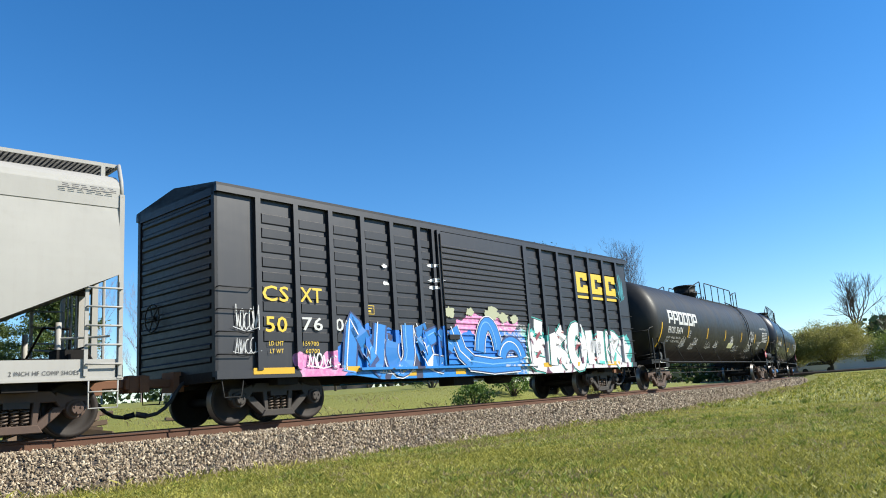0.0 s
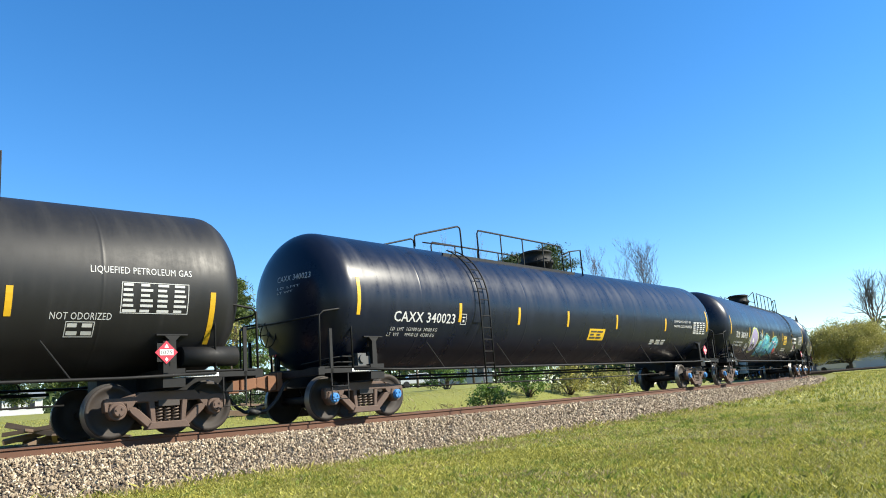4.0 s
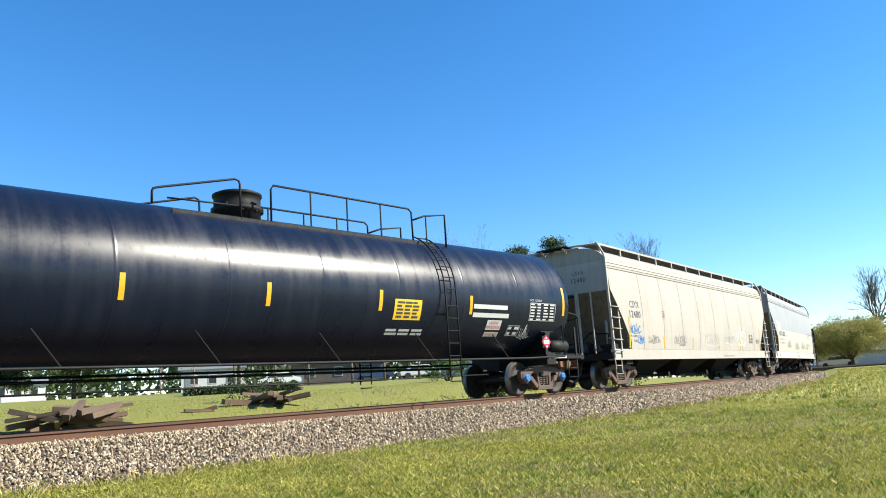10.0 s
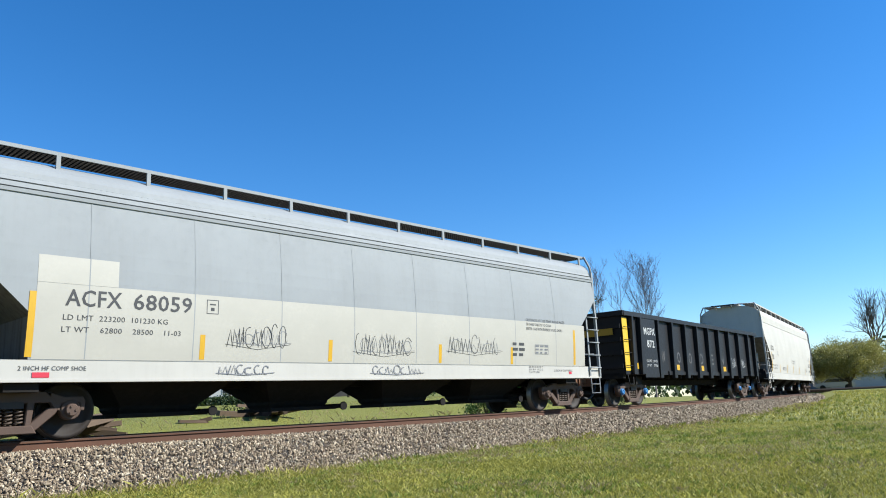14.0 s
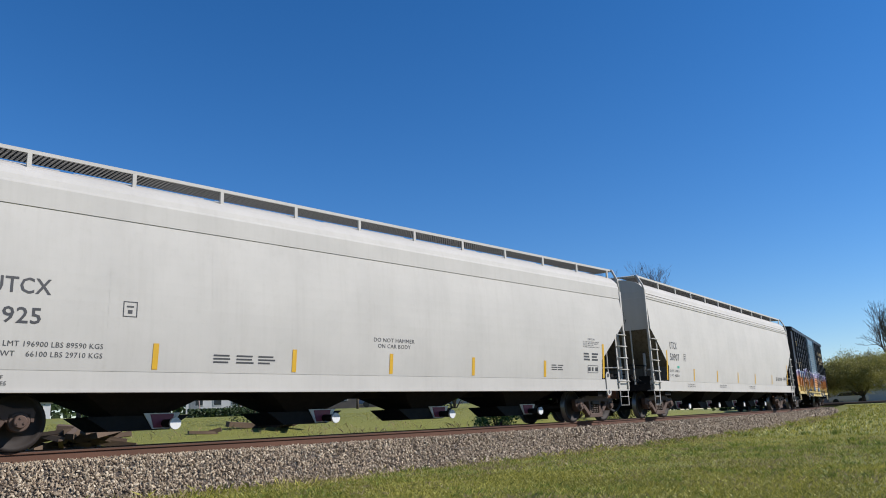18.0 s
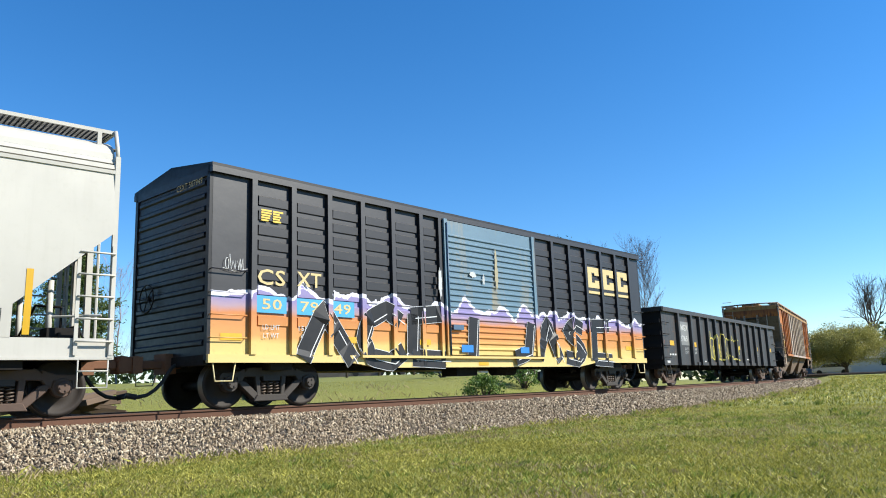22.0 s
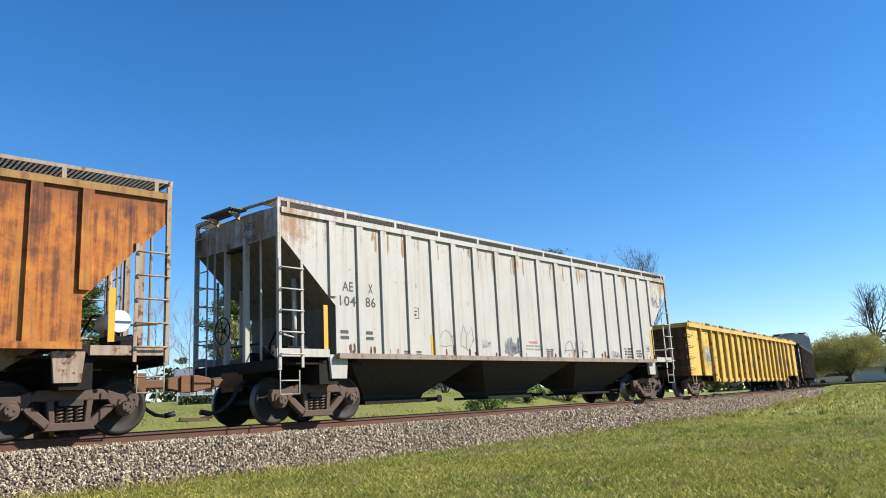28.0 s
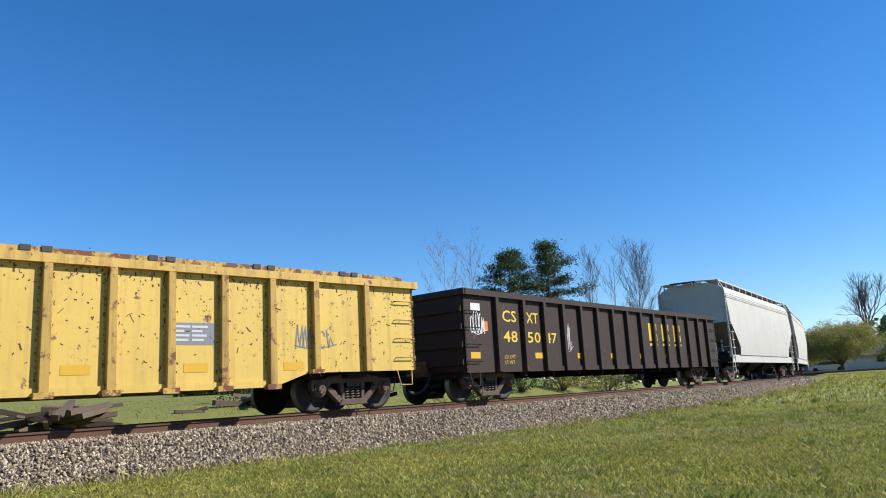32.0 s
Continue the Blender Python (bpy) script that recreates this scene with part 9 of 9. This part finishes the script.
        rr = width * 0.5 * u * math.sin(math.pi * min(1, 0.22 + 0.68 * t)) * rng.uniform(0.85, 1.12)
        c = Vector((math.cos(a) * rr, math.sin(a) * rr, height * t * rng.uniform(0.9, 1.05)))
        if i % 3 == 0:
            mid = Vector((c.x * 0.35, c.y * 0.35, c.z * 0.45))
            rod(bm, (c.x * 0.04, c.y * 0.04, -0.1), mid, 0.035 * height ** 0.5, 5, 0, 0.03, False)
            rod(bm, mid, c, 0.03, 4, 0, 0.01, False)
        s = 0.085 * (width + height) * rng.uniform(0.6, 1.1)
        centres.append(np.array(c) + rng.normal(0, 1, (per, 3)) * [s * 0.6, s * 0.6, s * 0.42])
    if trunk:
        rod(bm, (0, 0, -0.2), (0, 0, height * 0.3), 0.05 * height ** 0.5, 8, 0, 0.04 * height ** 0.5)
    part("trunk", bm, M["bark"], thing)
    c = np.concatenate(centres)
    c = c[c[:, 2] > 0.05]
    quads("crown", c, rng, leaf, mat, thing)
    return thing


def spring_tree(label, az, r, height, width, seed, mat, leaves=70000, leaf=0.062):
    """A low spreading tree: a short trunk, forked limbs and a wide crown of small leaves that thins out below."""
    x, y, z = stand(az, r)
    rng = np.random.default_rng(seed)
    rg = random.Random(seed)
    tree = tagged(new("spring_tree"), label, "tree")
    tree.matrix_local = pose(x, y, z)
    bm = bmesh.new()
    rod(bm, (0, 0, -0.2), (0, 0, height * 0.16), 0.24, 9, 0, 0.17)
    part("trunk", bm, M["bark"], tree)
    bm = bmesh.new()
    tips = []
    for k in range(9):
        a = k * 0.698 + rg.uniform(-.25, .25)
        out = 0.35 if k % 3 == 0 else 1.0
        d = Vector((math.cos(a) * out, math.sin(a) * out, rg.uniform(0.65, 1.0))).normalized()
        limbs(bm, (0, 0, height * 0.13), d, height * 0.36, 0.10, 3, rg, tips, 0.12, (2, 4), 0.66, 0.012, 0.22)
    tagged(part("limb_frame", bm, M["bark"], tree), kind="stuff")
    lobes = []
    for k in range(150):
        a, u = rg.uniform(0, 6.283), rg.uniform(0.05, 1) ** 0.5
        t = rg.uniform(0.0, 1) ** 0.7
        lobes.append((math.cos(a) * u * width * 0.45, math.sin(a) * u * width * 0.45, height * (0.24 + 0.68 * t * math.sqrt(max(0.02, 1 - 0.80 * u ** 2.6))), rg.uniform(0.35, 0.75)))
    lobes = np.array(lobes)
    pick = rng.integers(0, len(lobes), leaves)
    c = lobes[pick, :3] + rng.normal(0, 1, (leaves, 3)) * lobes[pick, 3:] * [1, 1, 0.62]
    quads("crown", c[c[:, 2] > 0.9], rng, leaf, mat, tree)
    return tree


pine("tall pine tree with dark green needles", 4.9, 96, 17.0, 10.5, 3, 0.34)
pine("tall pine tree with an open crown", 7.8, 98, 18.4, 9.5, 8, 0.40)
pine("tall dense evergreen tree", -27.0, 68, 11.9, 6.0, 5, 0.10, "young_needles")
pine("tall evergreen tree behind the timber stack", -16.2, 80, 12.6, 6.5, 11, 0.22, "young_needles")
pine("evergreen tree behind the wood pile", -31.5, 74, 12.5, 6.0, 15, 0.12, "young_needles")
leader_tree("tall bare tree with fine upright twigs", 11.06, 96, 16.2, 3.8, 21, 40, 1.0, 0.11, 0.30)
leader_tree("tall bare tree with fine upright twigs", 14.6, 94, 15.9, 5.2, 24, 64, 0.95, 0.11, 0.34)
leader_tree("bare tree with spreading twigs", 12.6, 100, 15.2, 6.0, 27, 16, 0.8, 0.10)
leader_tree("bare tree with spreading twigs", 2.0, 92, 16.2, 6.0, 29, 18, 0.7, 0.11)
leader_tree("bare tree with spreading twigs", 0.2, 97, 16.6, 6.4, 31, 18, 0.7, 0.11)
bare_tree("gnarled bare tree beyond the low bushes", 28.9, 128, 13.4, 37, -0.3, 0.18, 5, (2, 3), 0.013, 0.44, "bark", None, 4)
bare_tree("bare tree beyond the low bushes", 30.9, 134, 10.5, 35, 0, 0.2, 5, (2, 2), 0.016, 0.34, "bark", None, 4)
for i, az in enumerate((-24.0, -21.5, -19.2)):
    leader_tree("bare tree with pale twigs", az, 86 + 4 * i, 12.0 - i, 6.0, 41 + i, 16, 0.8, 0.11)
for i, (az, r, hgt) in enumerate(((-16.5, 58, 5.6), (-13.6, 52, 5.0), (-11.2, 62, 5.8), (-8.0, 56, 5.4), (-5.6, 64, 6.0), (-3.0, 58, 5.4), (-0.8, 66, 6.2), (1.2, 60, 5.6), (3.2, 66, 6.0), (6.0, 62, 5.6), (9.0, 66, 5.6), (12.5, 70, 5.6))):
    bare_tree("small yard tree with a dark trunk", az, r, hgt, 60 + i, 0, 0.3, 3, (2, 4), 0.02, 0.36, "bark", ("green_leaf" if i % 3 else "bush_leaf", 7, 0.35, 0.10))
spring_tree("round low tree with pale spring leaves", 27.1, 98, 6.1, 9.4, 71, M["bush_leaf"])
spring_tree("low tree with fresh green leaves", 31.4, 100, 4.7, 7.6, 72, M["lime_leaf"], 20000)
spring_tree("low tree with pale spring leaves", 24.4, 112, 4.8, 7.0, 73, M["bush_leaf"], 20000)
leafy("shrub", "bright green shrub in the rough grass", "shrub", 2.3, 31, 1.25, 1.7, 74, M["green_leaf"], 34, 60, 0.05, False)
leafy("shrub", "leafy green thicket behind the track", "shrub", 5.2, 38, 1.9, 2.6, 75, M["green_leaf"], 40, 60, 0.06, False)
leafy("shrub", "leafy green thicket behind the track", "shrub", 8.2, 42, 1.8, 3.0, 76, M["bush_leaf"], 40, 60, 0.06, False)
leafy("shrub", "brownish hedge behind the track", "shrub", 11.5, 46, 1.5, 3.4, 77, M["bush_leaf"], 36, 60, 0.06, False)
leafy("shrub", "overgrown shrub beside old timbers", "shrub", -15.0, 30.0, 1.3, 2.2, 78, M["pine_leaf"], 26, 60, 0.04, False)
leafy("shrub", "leafy green thicket behind the track", "shrub", -0.8, 44, 1.4, 2.4, 79, M["green_leaf"], 30, 60, 0.06, False)


def far_woods():
    rng = np.random.default_rng(9)
    c = []
    for i in range(230):
        az = rng.uniform(-50, 23)
        r = rng.uniform(135, 190)
        x, y = polar(az, r)
        z = float(ground_z(x, y))
        hgt = rng.uniform(4.0, 8.0)
        c.append(np.array([x, y, z]) + np.concatenate([rng.normal(0, 2.2, (60, 2)), rng.uniform(0, 1, (60, 1)) ** 0.7 * hgt], 1))
    ob = quads("far_woods", np.concatenate(c), rng, 0.7, M["pine_leaf"])
    tagged(ob, "distant hazy line of woods", "woods", kind="stuff")
    c = []
    for i in range(160):
        az = rng.uniform(28.2, 70)
        r = rng.uniform(330, 420)
        x, y = polar(az, r)
        hgt = 17 * float(smooth(28.0, 30.5, az)) * rng.uniform(0.8, 1.15) + 3
        c.append(np.array([x, y, 0]) + np.concatenate([rng.normal(0, 6, (60, 2)), rng.uniform(0, 1, (60, 1)) * hgt], 1))
    ob = quads("far_hill_woods", np.concatenate(c), rng, 2.2, M["pine_leaf"])
    tagged(ob, "dark wooded rise on the skyline", "woods", kind="stuff")


far_woods()


def timbers(label, az, r, n, length, spread, seed):
    """Old ties thrown on a heap: each one a piece of the heap."""
    x, y, z = stand(az, r)
    rng = random.Random(seed)
    heap = tagged(new("timber_pile"), label, "wood pile")
    heap.matrix_local = pose(x, y, z, 0, 0, -az)
    for k in range(n):
        bm = bmesh.new()
        l = length * rng.uniform(0.35, 1.0)
        q = rng.uniform(0.4, 1.0)
        box(bm, -l / 2, l / 2, -0.11 * q, 0.11 * q, -0.085 * q, 0.085 * q)
        bevel(bm, 0.02)
        for v in bm.verts:
            v.co += Vector((rng.uniform(-.015, .015), rng.uniform(-.015, .015), rng.uniform(-.015, .015)))
        ob = part("timber", bm, M["wood"], heap)
        layer = k // 6
        ob.matrix_local = pose(rng.uniform(-spread, spread), rng.uniform(-0.5, 0.5), 0.09 + 0.13 * layer, rng.uniform(-12, 12), rng.uniform(-14, 14), rng.gauss(0, 28) + (90 if rng.random() < 0.25 else 0))
    return heap


timbers("heap of broken old railway ties in the grass", -27.6, 23.6, 30, 2.3, 1.0, 4)
timbers("stack of dark old railway ties", -14.2, 28.4, 14, 2.5, 0.8, 6)
timbers("short dark timber lying in the grass", -18.6, 26.4, 2, 1.1, 0.2, 9)


# ---- buildings and parked vehicles far behind the track ----
M["brown_siding"] = plain("brown_siding", (0.13, 0.105, 0.085), 0.7, 0, 4, 0.15, 0.1)
M["siding"] = plain("pale_siding", (0.36, 0.38, 0.40), 0.7, 0, 4, 0.12, 0.1)
M["white_siding"] = plain("white_siding", (0.50, 0.50, 0.50), 0.7, 0, 4, 0.1, 0.1)
M["shed_roof"] = plain("grey_metal_roof", (0.234, 0.25, 0.265), 0.5, 0.3, 4, 0.2, 0.1)
M["window"] = plain("dark_window_glass", (0.0234, 0.0273, 0.0312), 0.15, 0, 4, 0.2, 0.02)
M["car_white"] = plain("white_car_body", (0.546, 0.546, 0.546), 0.3, 0, 4, 0.08, 0.02)
M["car_blue"] = plain("blue_car_body", (0.0468, 0.078, 0.156), 0.3, 0, 4, 0.08, 0.02)


def house(label, az, r, w, d, hgt, wall, windows, turn=0.0, door=True):
    x, y, z = stand(az, r)
    b = tagged(new("building"), label, "building")
    b.matrix_local = pose(x, y, z, 0, 0, -az + turn)
    bm = bmesh.new()
    box(bm, -w / 2, w / 2, -d / 2, d / 2, -0.6, hgt)
    part("wall", bm, wall, b)
    bm = bmesh.new()
    prism(bm, [(-d / 2 - 0.4, hgt), (d / 2 + 0.4, hgt), (d / 2 + 0.4, hgt + 0.1), (0, hgt + 0.22 * d), (-d / 2 - 0.4, hgt + 0.1)], -w / 2 - 0.4, w / 2 + 0.4, 0, "x")
    part("roof", bm, M["shed_roof"], b)
    for k in range(windows):
        cx = -w / 2 + w * (k + 0.7) / (windows + 0.4)
        bm = bmesh.new()
        box(bm, cx - 0.55, cx + 0.55, -d / 2 - 0.06, -d / 2 - 0.003, 0.9, 2.1)
        win = part("window", bm, M["white_siding"], b)
        bm = bmesh.new()
        box(bm, cx - 0.46, cx + 0.46, -d / 2 - 0.08, -d / 2 - 0.063, 0.99, 2.01)
        part("pane", bm, M["window"], win)
    if door:
        bm = bmesh.new()
        box(bm, -w / 2 + 0.5, -w / 2 + 1.5, -d / 2 - 0.06, -d / 2 - 0.003, 0, 2.05)
        part("door", bm, M["shed_roof"], b)
    return b


def parked_car(label, az, r, turn, mat):
    x, y, z = stand(az, r)
    c = tagged(new("parked_car"), label, "car")
    c.matrix_local = pose(x, y, z, 0, 0, -az + turn)
    bm = bmesh.new()
    prism(bm, [(-2.2, 0.35), (-2.25, 0.75), (-1.4, 0.95), (-0.8, 1.42), (0.9, 1.45), (1.6, 0.98), (2.2, 0.9), (2.25, 0.38)], -0.85, 0.85)
    part("body", bevel(bm, 0.06, 2), mat, c)
    bm = bmesh.new()
    prism(bm, [(-1.25, 0.97), (-0.75, 1.36), (0.85, 1.38), (1.4, 0.99)], -0.87, 0.87)
    part("window_band", bm, M["window"], c)
    for q in (-1.4, 1.4):
        for w in (-0.8, 0.8):
            bm = bmesh.new()
            rod(bm, (q, w - 0.1, 0.33), (q, w + 0.1, 0.33), 0.33, 18)
            part("wheel", bm, M["hose"], c)
    return c


house("low brown metal building", -9.0, 104, 12, 8, 2.6, M["brown_siding"], 3)
house("small white house with dark windows", -30.3, 128, 7, 6, 2.4, M["white_siding"], 3)
house("white house behind small trees", -18.0, 110, 8, 7, 2.8, M["white_siding"], 3)
house("pale house behind the thicket", 0.5, 112, 8, 7, 2.6, M["siding"], 3)
house("white building behind low bushes", 29.4, 118, 17, 8, 1.9, M["white_siding"], 3)
house("small pale building behind low bushes", 24.6, 125, 9, 7, 1.9, M["siding"], 2)
parked_car("white car parked on the far grass", -13.4, 80, 8, M["car_white"])
parked_car("dark blue car parked by the house", -6.4, 84, 0, M["car_blue"])
parked_car("white car parked beyond the bushes", 26.2, 108, 0, M["car_white"])
parked_car("white car parked on the far grass", -3.0, 82, 12, M["car_white"])


def back_road():
    """A narrow asphalt road that runs behind the far lawn."""
    verts, faces = [], []
    for k, az in enumerate(np.arange(-48, 14.1, 1.0)):
        for r in (66.0, 70.5):
            x, y = polar(az, r)
            verts.append((x, y, float(ground_z(x, y)) + 0.05))
        if k:
            faces.append((2 * k - 2, 2 * k, 2 * k + 1, 2 * k - 1))
    me = bpy.data.meshes.new("road")
    me.from_pydata(verts, [], faces)
    me.materials.append(plain("old_asphalt", (0.05, 0.048, 0.045), 0.9, 0, 12, 0.25, 0.3))
    me.update()
    tagged(new("road", me), "narrow asphalt road beyond the far lawn", "road", kind="structure")
    # Dark leaf strip added in place of a shadow band on the lawn.
    rng = np.random.default_rng(17)
    n = 5200
    az, r = rng.uniform(-20.0, -12.0, n), rng.uniform(46, 48, n)
    x, y = r * np.sin(np.radians(az)), r * np.cos(np.radians(az))
    z = ground_z(x, y) + rng.uniform(0.0, 0.45, n)
    tagged(quads("lawn_shadow_leaves", np.stack([x, y, z], 1), rng, 0.10, M["pine_leaf"]), "low dark leaf strip standing in for a shadow on the far lawn", "hedge", kind="stuff")


back_road()


def far_rail():
    """A dark rail of another line that crosses behind the lawn."""
    bm = bmesh.new()
    pts = [polar(a, 86.0 / math.cos(radians(a - 27))) for a in np.arange(21.5, 60, 1.5)]
    for (ax, ay), (bx, by) in zip(pts, pts[1:]):
        rod(bm, (ax, ay, 0.16), (bx, by, 0.16), 0.16, 6, 0, None, False)
    tagged(part("far_rail", bm, M["tie"]), "dark rail of another line across the lawn", "rail", kind="structure")


far_rail()


# ---- grass ----
def blades(name, n, az0, az1, r0, r1, tall, wide, mat, seed, label, keep, bend=0.5):
    rng = np.random.default_rng(seed)
    az = np.radians(rng.uniform(az0, az1, n))
    r = np.sqrt(rng.uniform(r0 * r0, r1 * r1, n))
    x, y = r * np.sin(az), r * np.cos(az)
    sd = side(x, y)
    patchy = np.array([noise.noise(Vector((a * 0.55, b * 0.55, seed))) for a, b in zip(x, y)])
    ok = keep(sd, patchy, rng.random(n))
    x, y, r, patchy = x[ok], y[ok], r[ok], patchy[ok]
    z = ground_z(x, y) - 0.01
    m = len(x)
    hgt = tall * rng.uniform(0.45, 1.3, m) * (1 + 0.25 * patchy)
    th = rng.uniform(0, 6.283, m)
    dx, dy = np.cos(th) * wide / 2, np.sin(th) * wide / 2
    lx, ly = rng.normal(0, bend, m) * hgt, rng.normal(0, bend, m) * hgt
    v = np.stack([np.stack([x - dx, y - dy, z], 1), np.stack([x + dx, y + dy, z], 1), np.stack([x + lx * 0.35 + dx * 0.7, y + ly * 0.35 + dy * 0.7, z + hgt * 0.6], 1), np.stack([x + lx, y + ly, z + hgt], 1)], 1).reshape(-1, 3)
    me = bpy.data.meshes.new(name)
    me.vertices.add(m * 4)
    me.vertices.foreach_set("co", v.ravel())
    me.loops.add(m * 4)
    me.loops.foreach_set("vertex_index", np.arange(m * 4))
    me.polygons.add(m)
    me.polygons.foreach_set("loop_start", np.arange(m) * 4)
    me.polygons.foreach_set("loop_total", np.full(m, 4))
    me.update(calc_edges=True)
    me.materials.append(mat)
    return tagged(new(name, me), label, "grass", kind="stuff")


def tufts(name, clumps, per, az0, az1, r0, r1, tall, wide, mat, seed, label, keep):
    """Clumps of taller grass scattered over the lawn."""
    rng = np.random.default_rng(seed)
    az = np.radians(rng.uniform(az0, az1, clumps))
    r = np.sqrt(rng.uniform(r0 * r0, r1 * r1, clumps))
    cx, cy = r * np.sin(az), r * np.cos(az)
    patchy = np.array([noise.noise(Vector((a * 0.4, b * 0.4, seed))) for a, b in zip(cx, cy)])
    ok = keep(side(cx, cy), patchy, rng.random(clumps))
    cx, cy = cx[ok], cy[ok]
    size = rng.uniform(0.03, 0.13, len(cx))
    x = (cx[:, None] + rng.normal(0, 1, (len(cx), per)) * size[:, None]).ravel()
    y = (cy[:, None] + rng.normal(0, 1, (len(cx), per)) * size[:, None]).ravel()
    z = ground_z(x, y) - 0.01
    m = len(x)
    hgt = tall * rng.uniform(0.5, 1.4, m) * np.repeat(rng.uniform(0.6, 1.3, len(cx)), per)
    th = rng.uniform(0, 6.283, m)
    dx, dy = np.cos(th) * wide / 2, np.sin(th) * wide / 2
    lx, ly = rng.normal(0, 0.45, m) * hgt, rng.normal(0, 0.45, m) * hgt
    v = np.stack([np.stack([x - dx, y - dy, z], 1), np.stack([x + dx, y + dy, z], 1), np.stack([x + lx * 0.35 + dx * 0.7, y + ly * 0.35 + dy * 0.7, z + hgt * 0.6], 1), np.stack([x + lx, y + ly, z + hgt], 1)], 1).reshape(-1, 3)
    me = bpy.data.meshes.new(name)
    me.vertices.add(m * 4)
    me.vertices.foreach_set("co", v.ravel())
    me.loops.add(m * 4)
    me.loops.foreach_set("vertex_index", np.arange(m * 4))
    me.polygons.add(m)
    me.polygons.foreach_set("loop_start", np.arange(m) * 4)
    me.polygons.foreach_set("loop_total", np.full(m, 4))
    me.update(calc_edges=True)
    me.materials.append(mat)
    return tagged(new(name, me), label, "grass", kind="stuff")


near_side = lambda s, p, u: s < -2.75
tufts("grass_tuft", 3000, 26, -34, 36, 3.6, 22, 0.058, 0.008, M["tuft_blade"], 21, "darker green tufts in the lawn", lambda s, p, u: (s < -2.9) & (p + u > 0.45))
tufts("grass_tuft", 800, 40, -10, 36, 18, 60, 0.10, 0.016, M["tuft_blade"], 22, "darker green tufts in the lawn", lambda s, p, u: (s < -2.9) & (p + u > 0.35))
tufts("weed_tuft", 420, 50, -36, 30, 11, 45, 0.12, 0.010, M["tuft_blade"], 23, "green weeds growing into the ballast's edge", lambda s, p, u: (s < -2.25 - 0.5 * u) & (s > -3.4))
tufts("dry_tuft", 900, 40, -34, 36, 3.6, 24, 0.05, 0.007, M["dry_blade"], 24, "brown dead tufts in the lawn", lambda s, p, u: (s < -2.8) & (p < -0.02))
blades("grass", 200000, -34, 36, 3.4, 13.5, 0.042, 0.009, M["grass_blade"], 1, "short spring grass of the lawn", near_side)
blades("grass", 15000, -34, 36, 0.2, 3.6, 0.042, 0.007, M["grass_blade"], 9, "short spring grass of the lawn", near_side)
blades("grass", 110000, 36, 326, 0.2, 16, 0.045, 0.014, M["grass_blade"], 10, "short spring grass of the lawn", near_side)
blades("grass", 150000, -34, 36, 7, 26, 0.050, 0.013, M["grass_blade"], 2, "short spring grass of the lawn", near_side)
blades("grass", 40000, 2, 38, 26, 75, 0.10, 0.05, M["grass_blade"], 3, "short spring grass of the lawn", near_side)
blades("dry_grass", 60000, -34, 36, 3.6, 24, 0.05, 0.008, M["dry_blade"], 4, "patches of dry straw in the lawn", lambda s, p, u: (s < -2.75) & (p + u * 0.5 > 0.24))
blades("dry_grass", 110000, -36, 30, 10, 45, 0.11, 0.012, M["dry_blade"], 5, "dry weeds along the edge of the ballast", lambda s, p, u: (s < -2.2 - 0.5 * p) & (s > -3.6) & (p + u > 0.6))
blades("grass", 80000, -36, 30, 10, 45, 0.13, 0.014, M["grass_blade"], 6, "green weeds along the edge of the ballast", lambda s, p, u: (s < -2.2 + 0.6 * p) & (s > -3.5) & (p + 0.5 * u > 0.22))
blades("rough_grass", 60000, -40, 22, 15, 42, 0.045, 0.012, M["grass_blade"], 7, "rough grass behind the track", lambda s, p, u: s > 3.0)
blades("rough_grass", 12000, -40, 22, 18, 34, 0.17, 0.013, M["dry_blade"], 8, "dry rough grass behind the track", lambda s, p, u: (s > 5.0) & (s < 10) & (p + u > 0.6))


# ---- motion ----
def motions():
    """The cars run along the line; their trucks follow the curve and the wheels roll."""
    for car, mid, trucks in CARS:
        half = abs(trucks[0][1])

        def car_pose(t):
            s = mid - run(t)
            ax, ay, _ = on_track(s - half)
            bx, by, _ = on_track(s + half)
            return pose((ax + bx) / 2, (ay + by) / 2, 0, 0, 0, math.degrees(math.atan2(by - ay, bx - ax)))
        ts = [k * 0.5 for k in range(65)]
        walk(car, [(t, car_pose(t)) for t in ts])
        for tr, off, sets in trucks:
            rows = []
            for t in ts[::2]:
                s = mid - run(t)
                yaw = 90 - math.degrees(on_track(s + off)[2]) - math.degrees(car_pose(t).to_euler().z)
                rows.append((t, pose(off, 0, 0, 0, 0, (yaw + 180) % 360 - 180)))
            walk(tr, rows)
            for ws in sets:
                base = ws.location.copy()
                rows, last = [], None
                for f in range(0, 961, 2):
                    t = f / 30
                    s = mid + off - run(t)
                    if -14 < s < 62:
                        turn = pose(*base, 0, math.degrees(-run(t) / 0.457) % 360, 0)
                        if not rows and t > 0:
                            rows.append((0, turn))
                        rows.append((t, turn))
                if not rows:
                    rows = [(0, pose(*base)), (32, pose(*base))]
                if rows[-1][0] < 32:
                    rows.append((32, rows[-1][1]))
                walk(ws, rows)


motions()
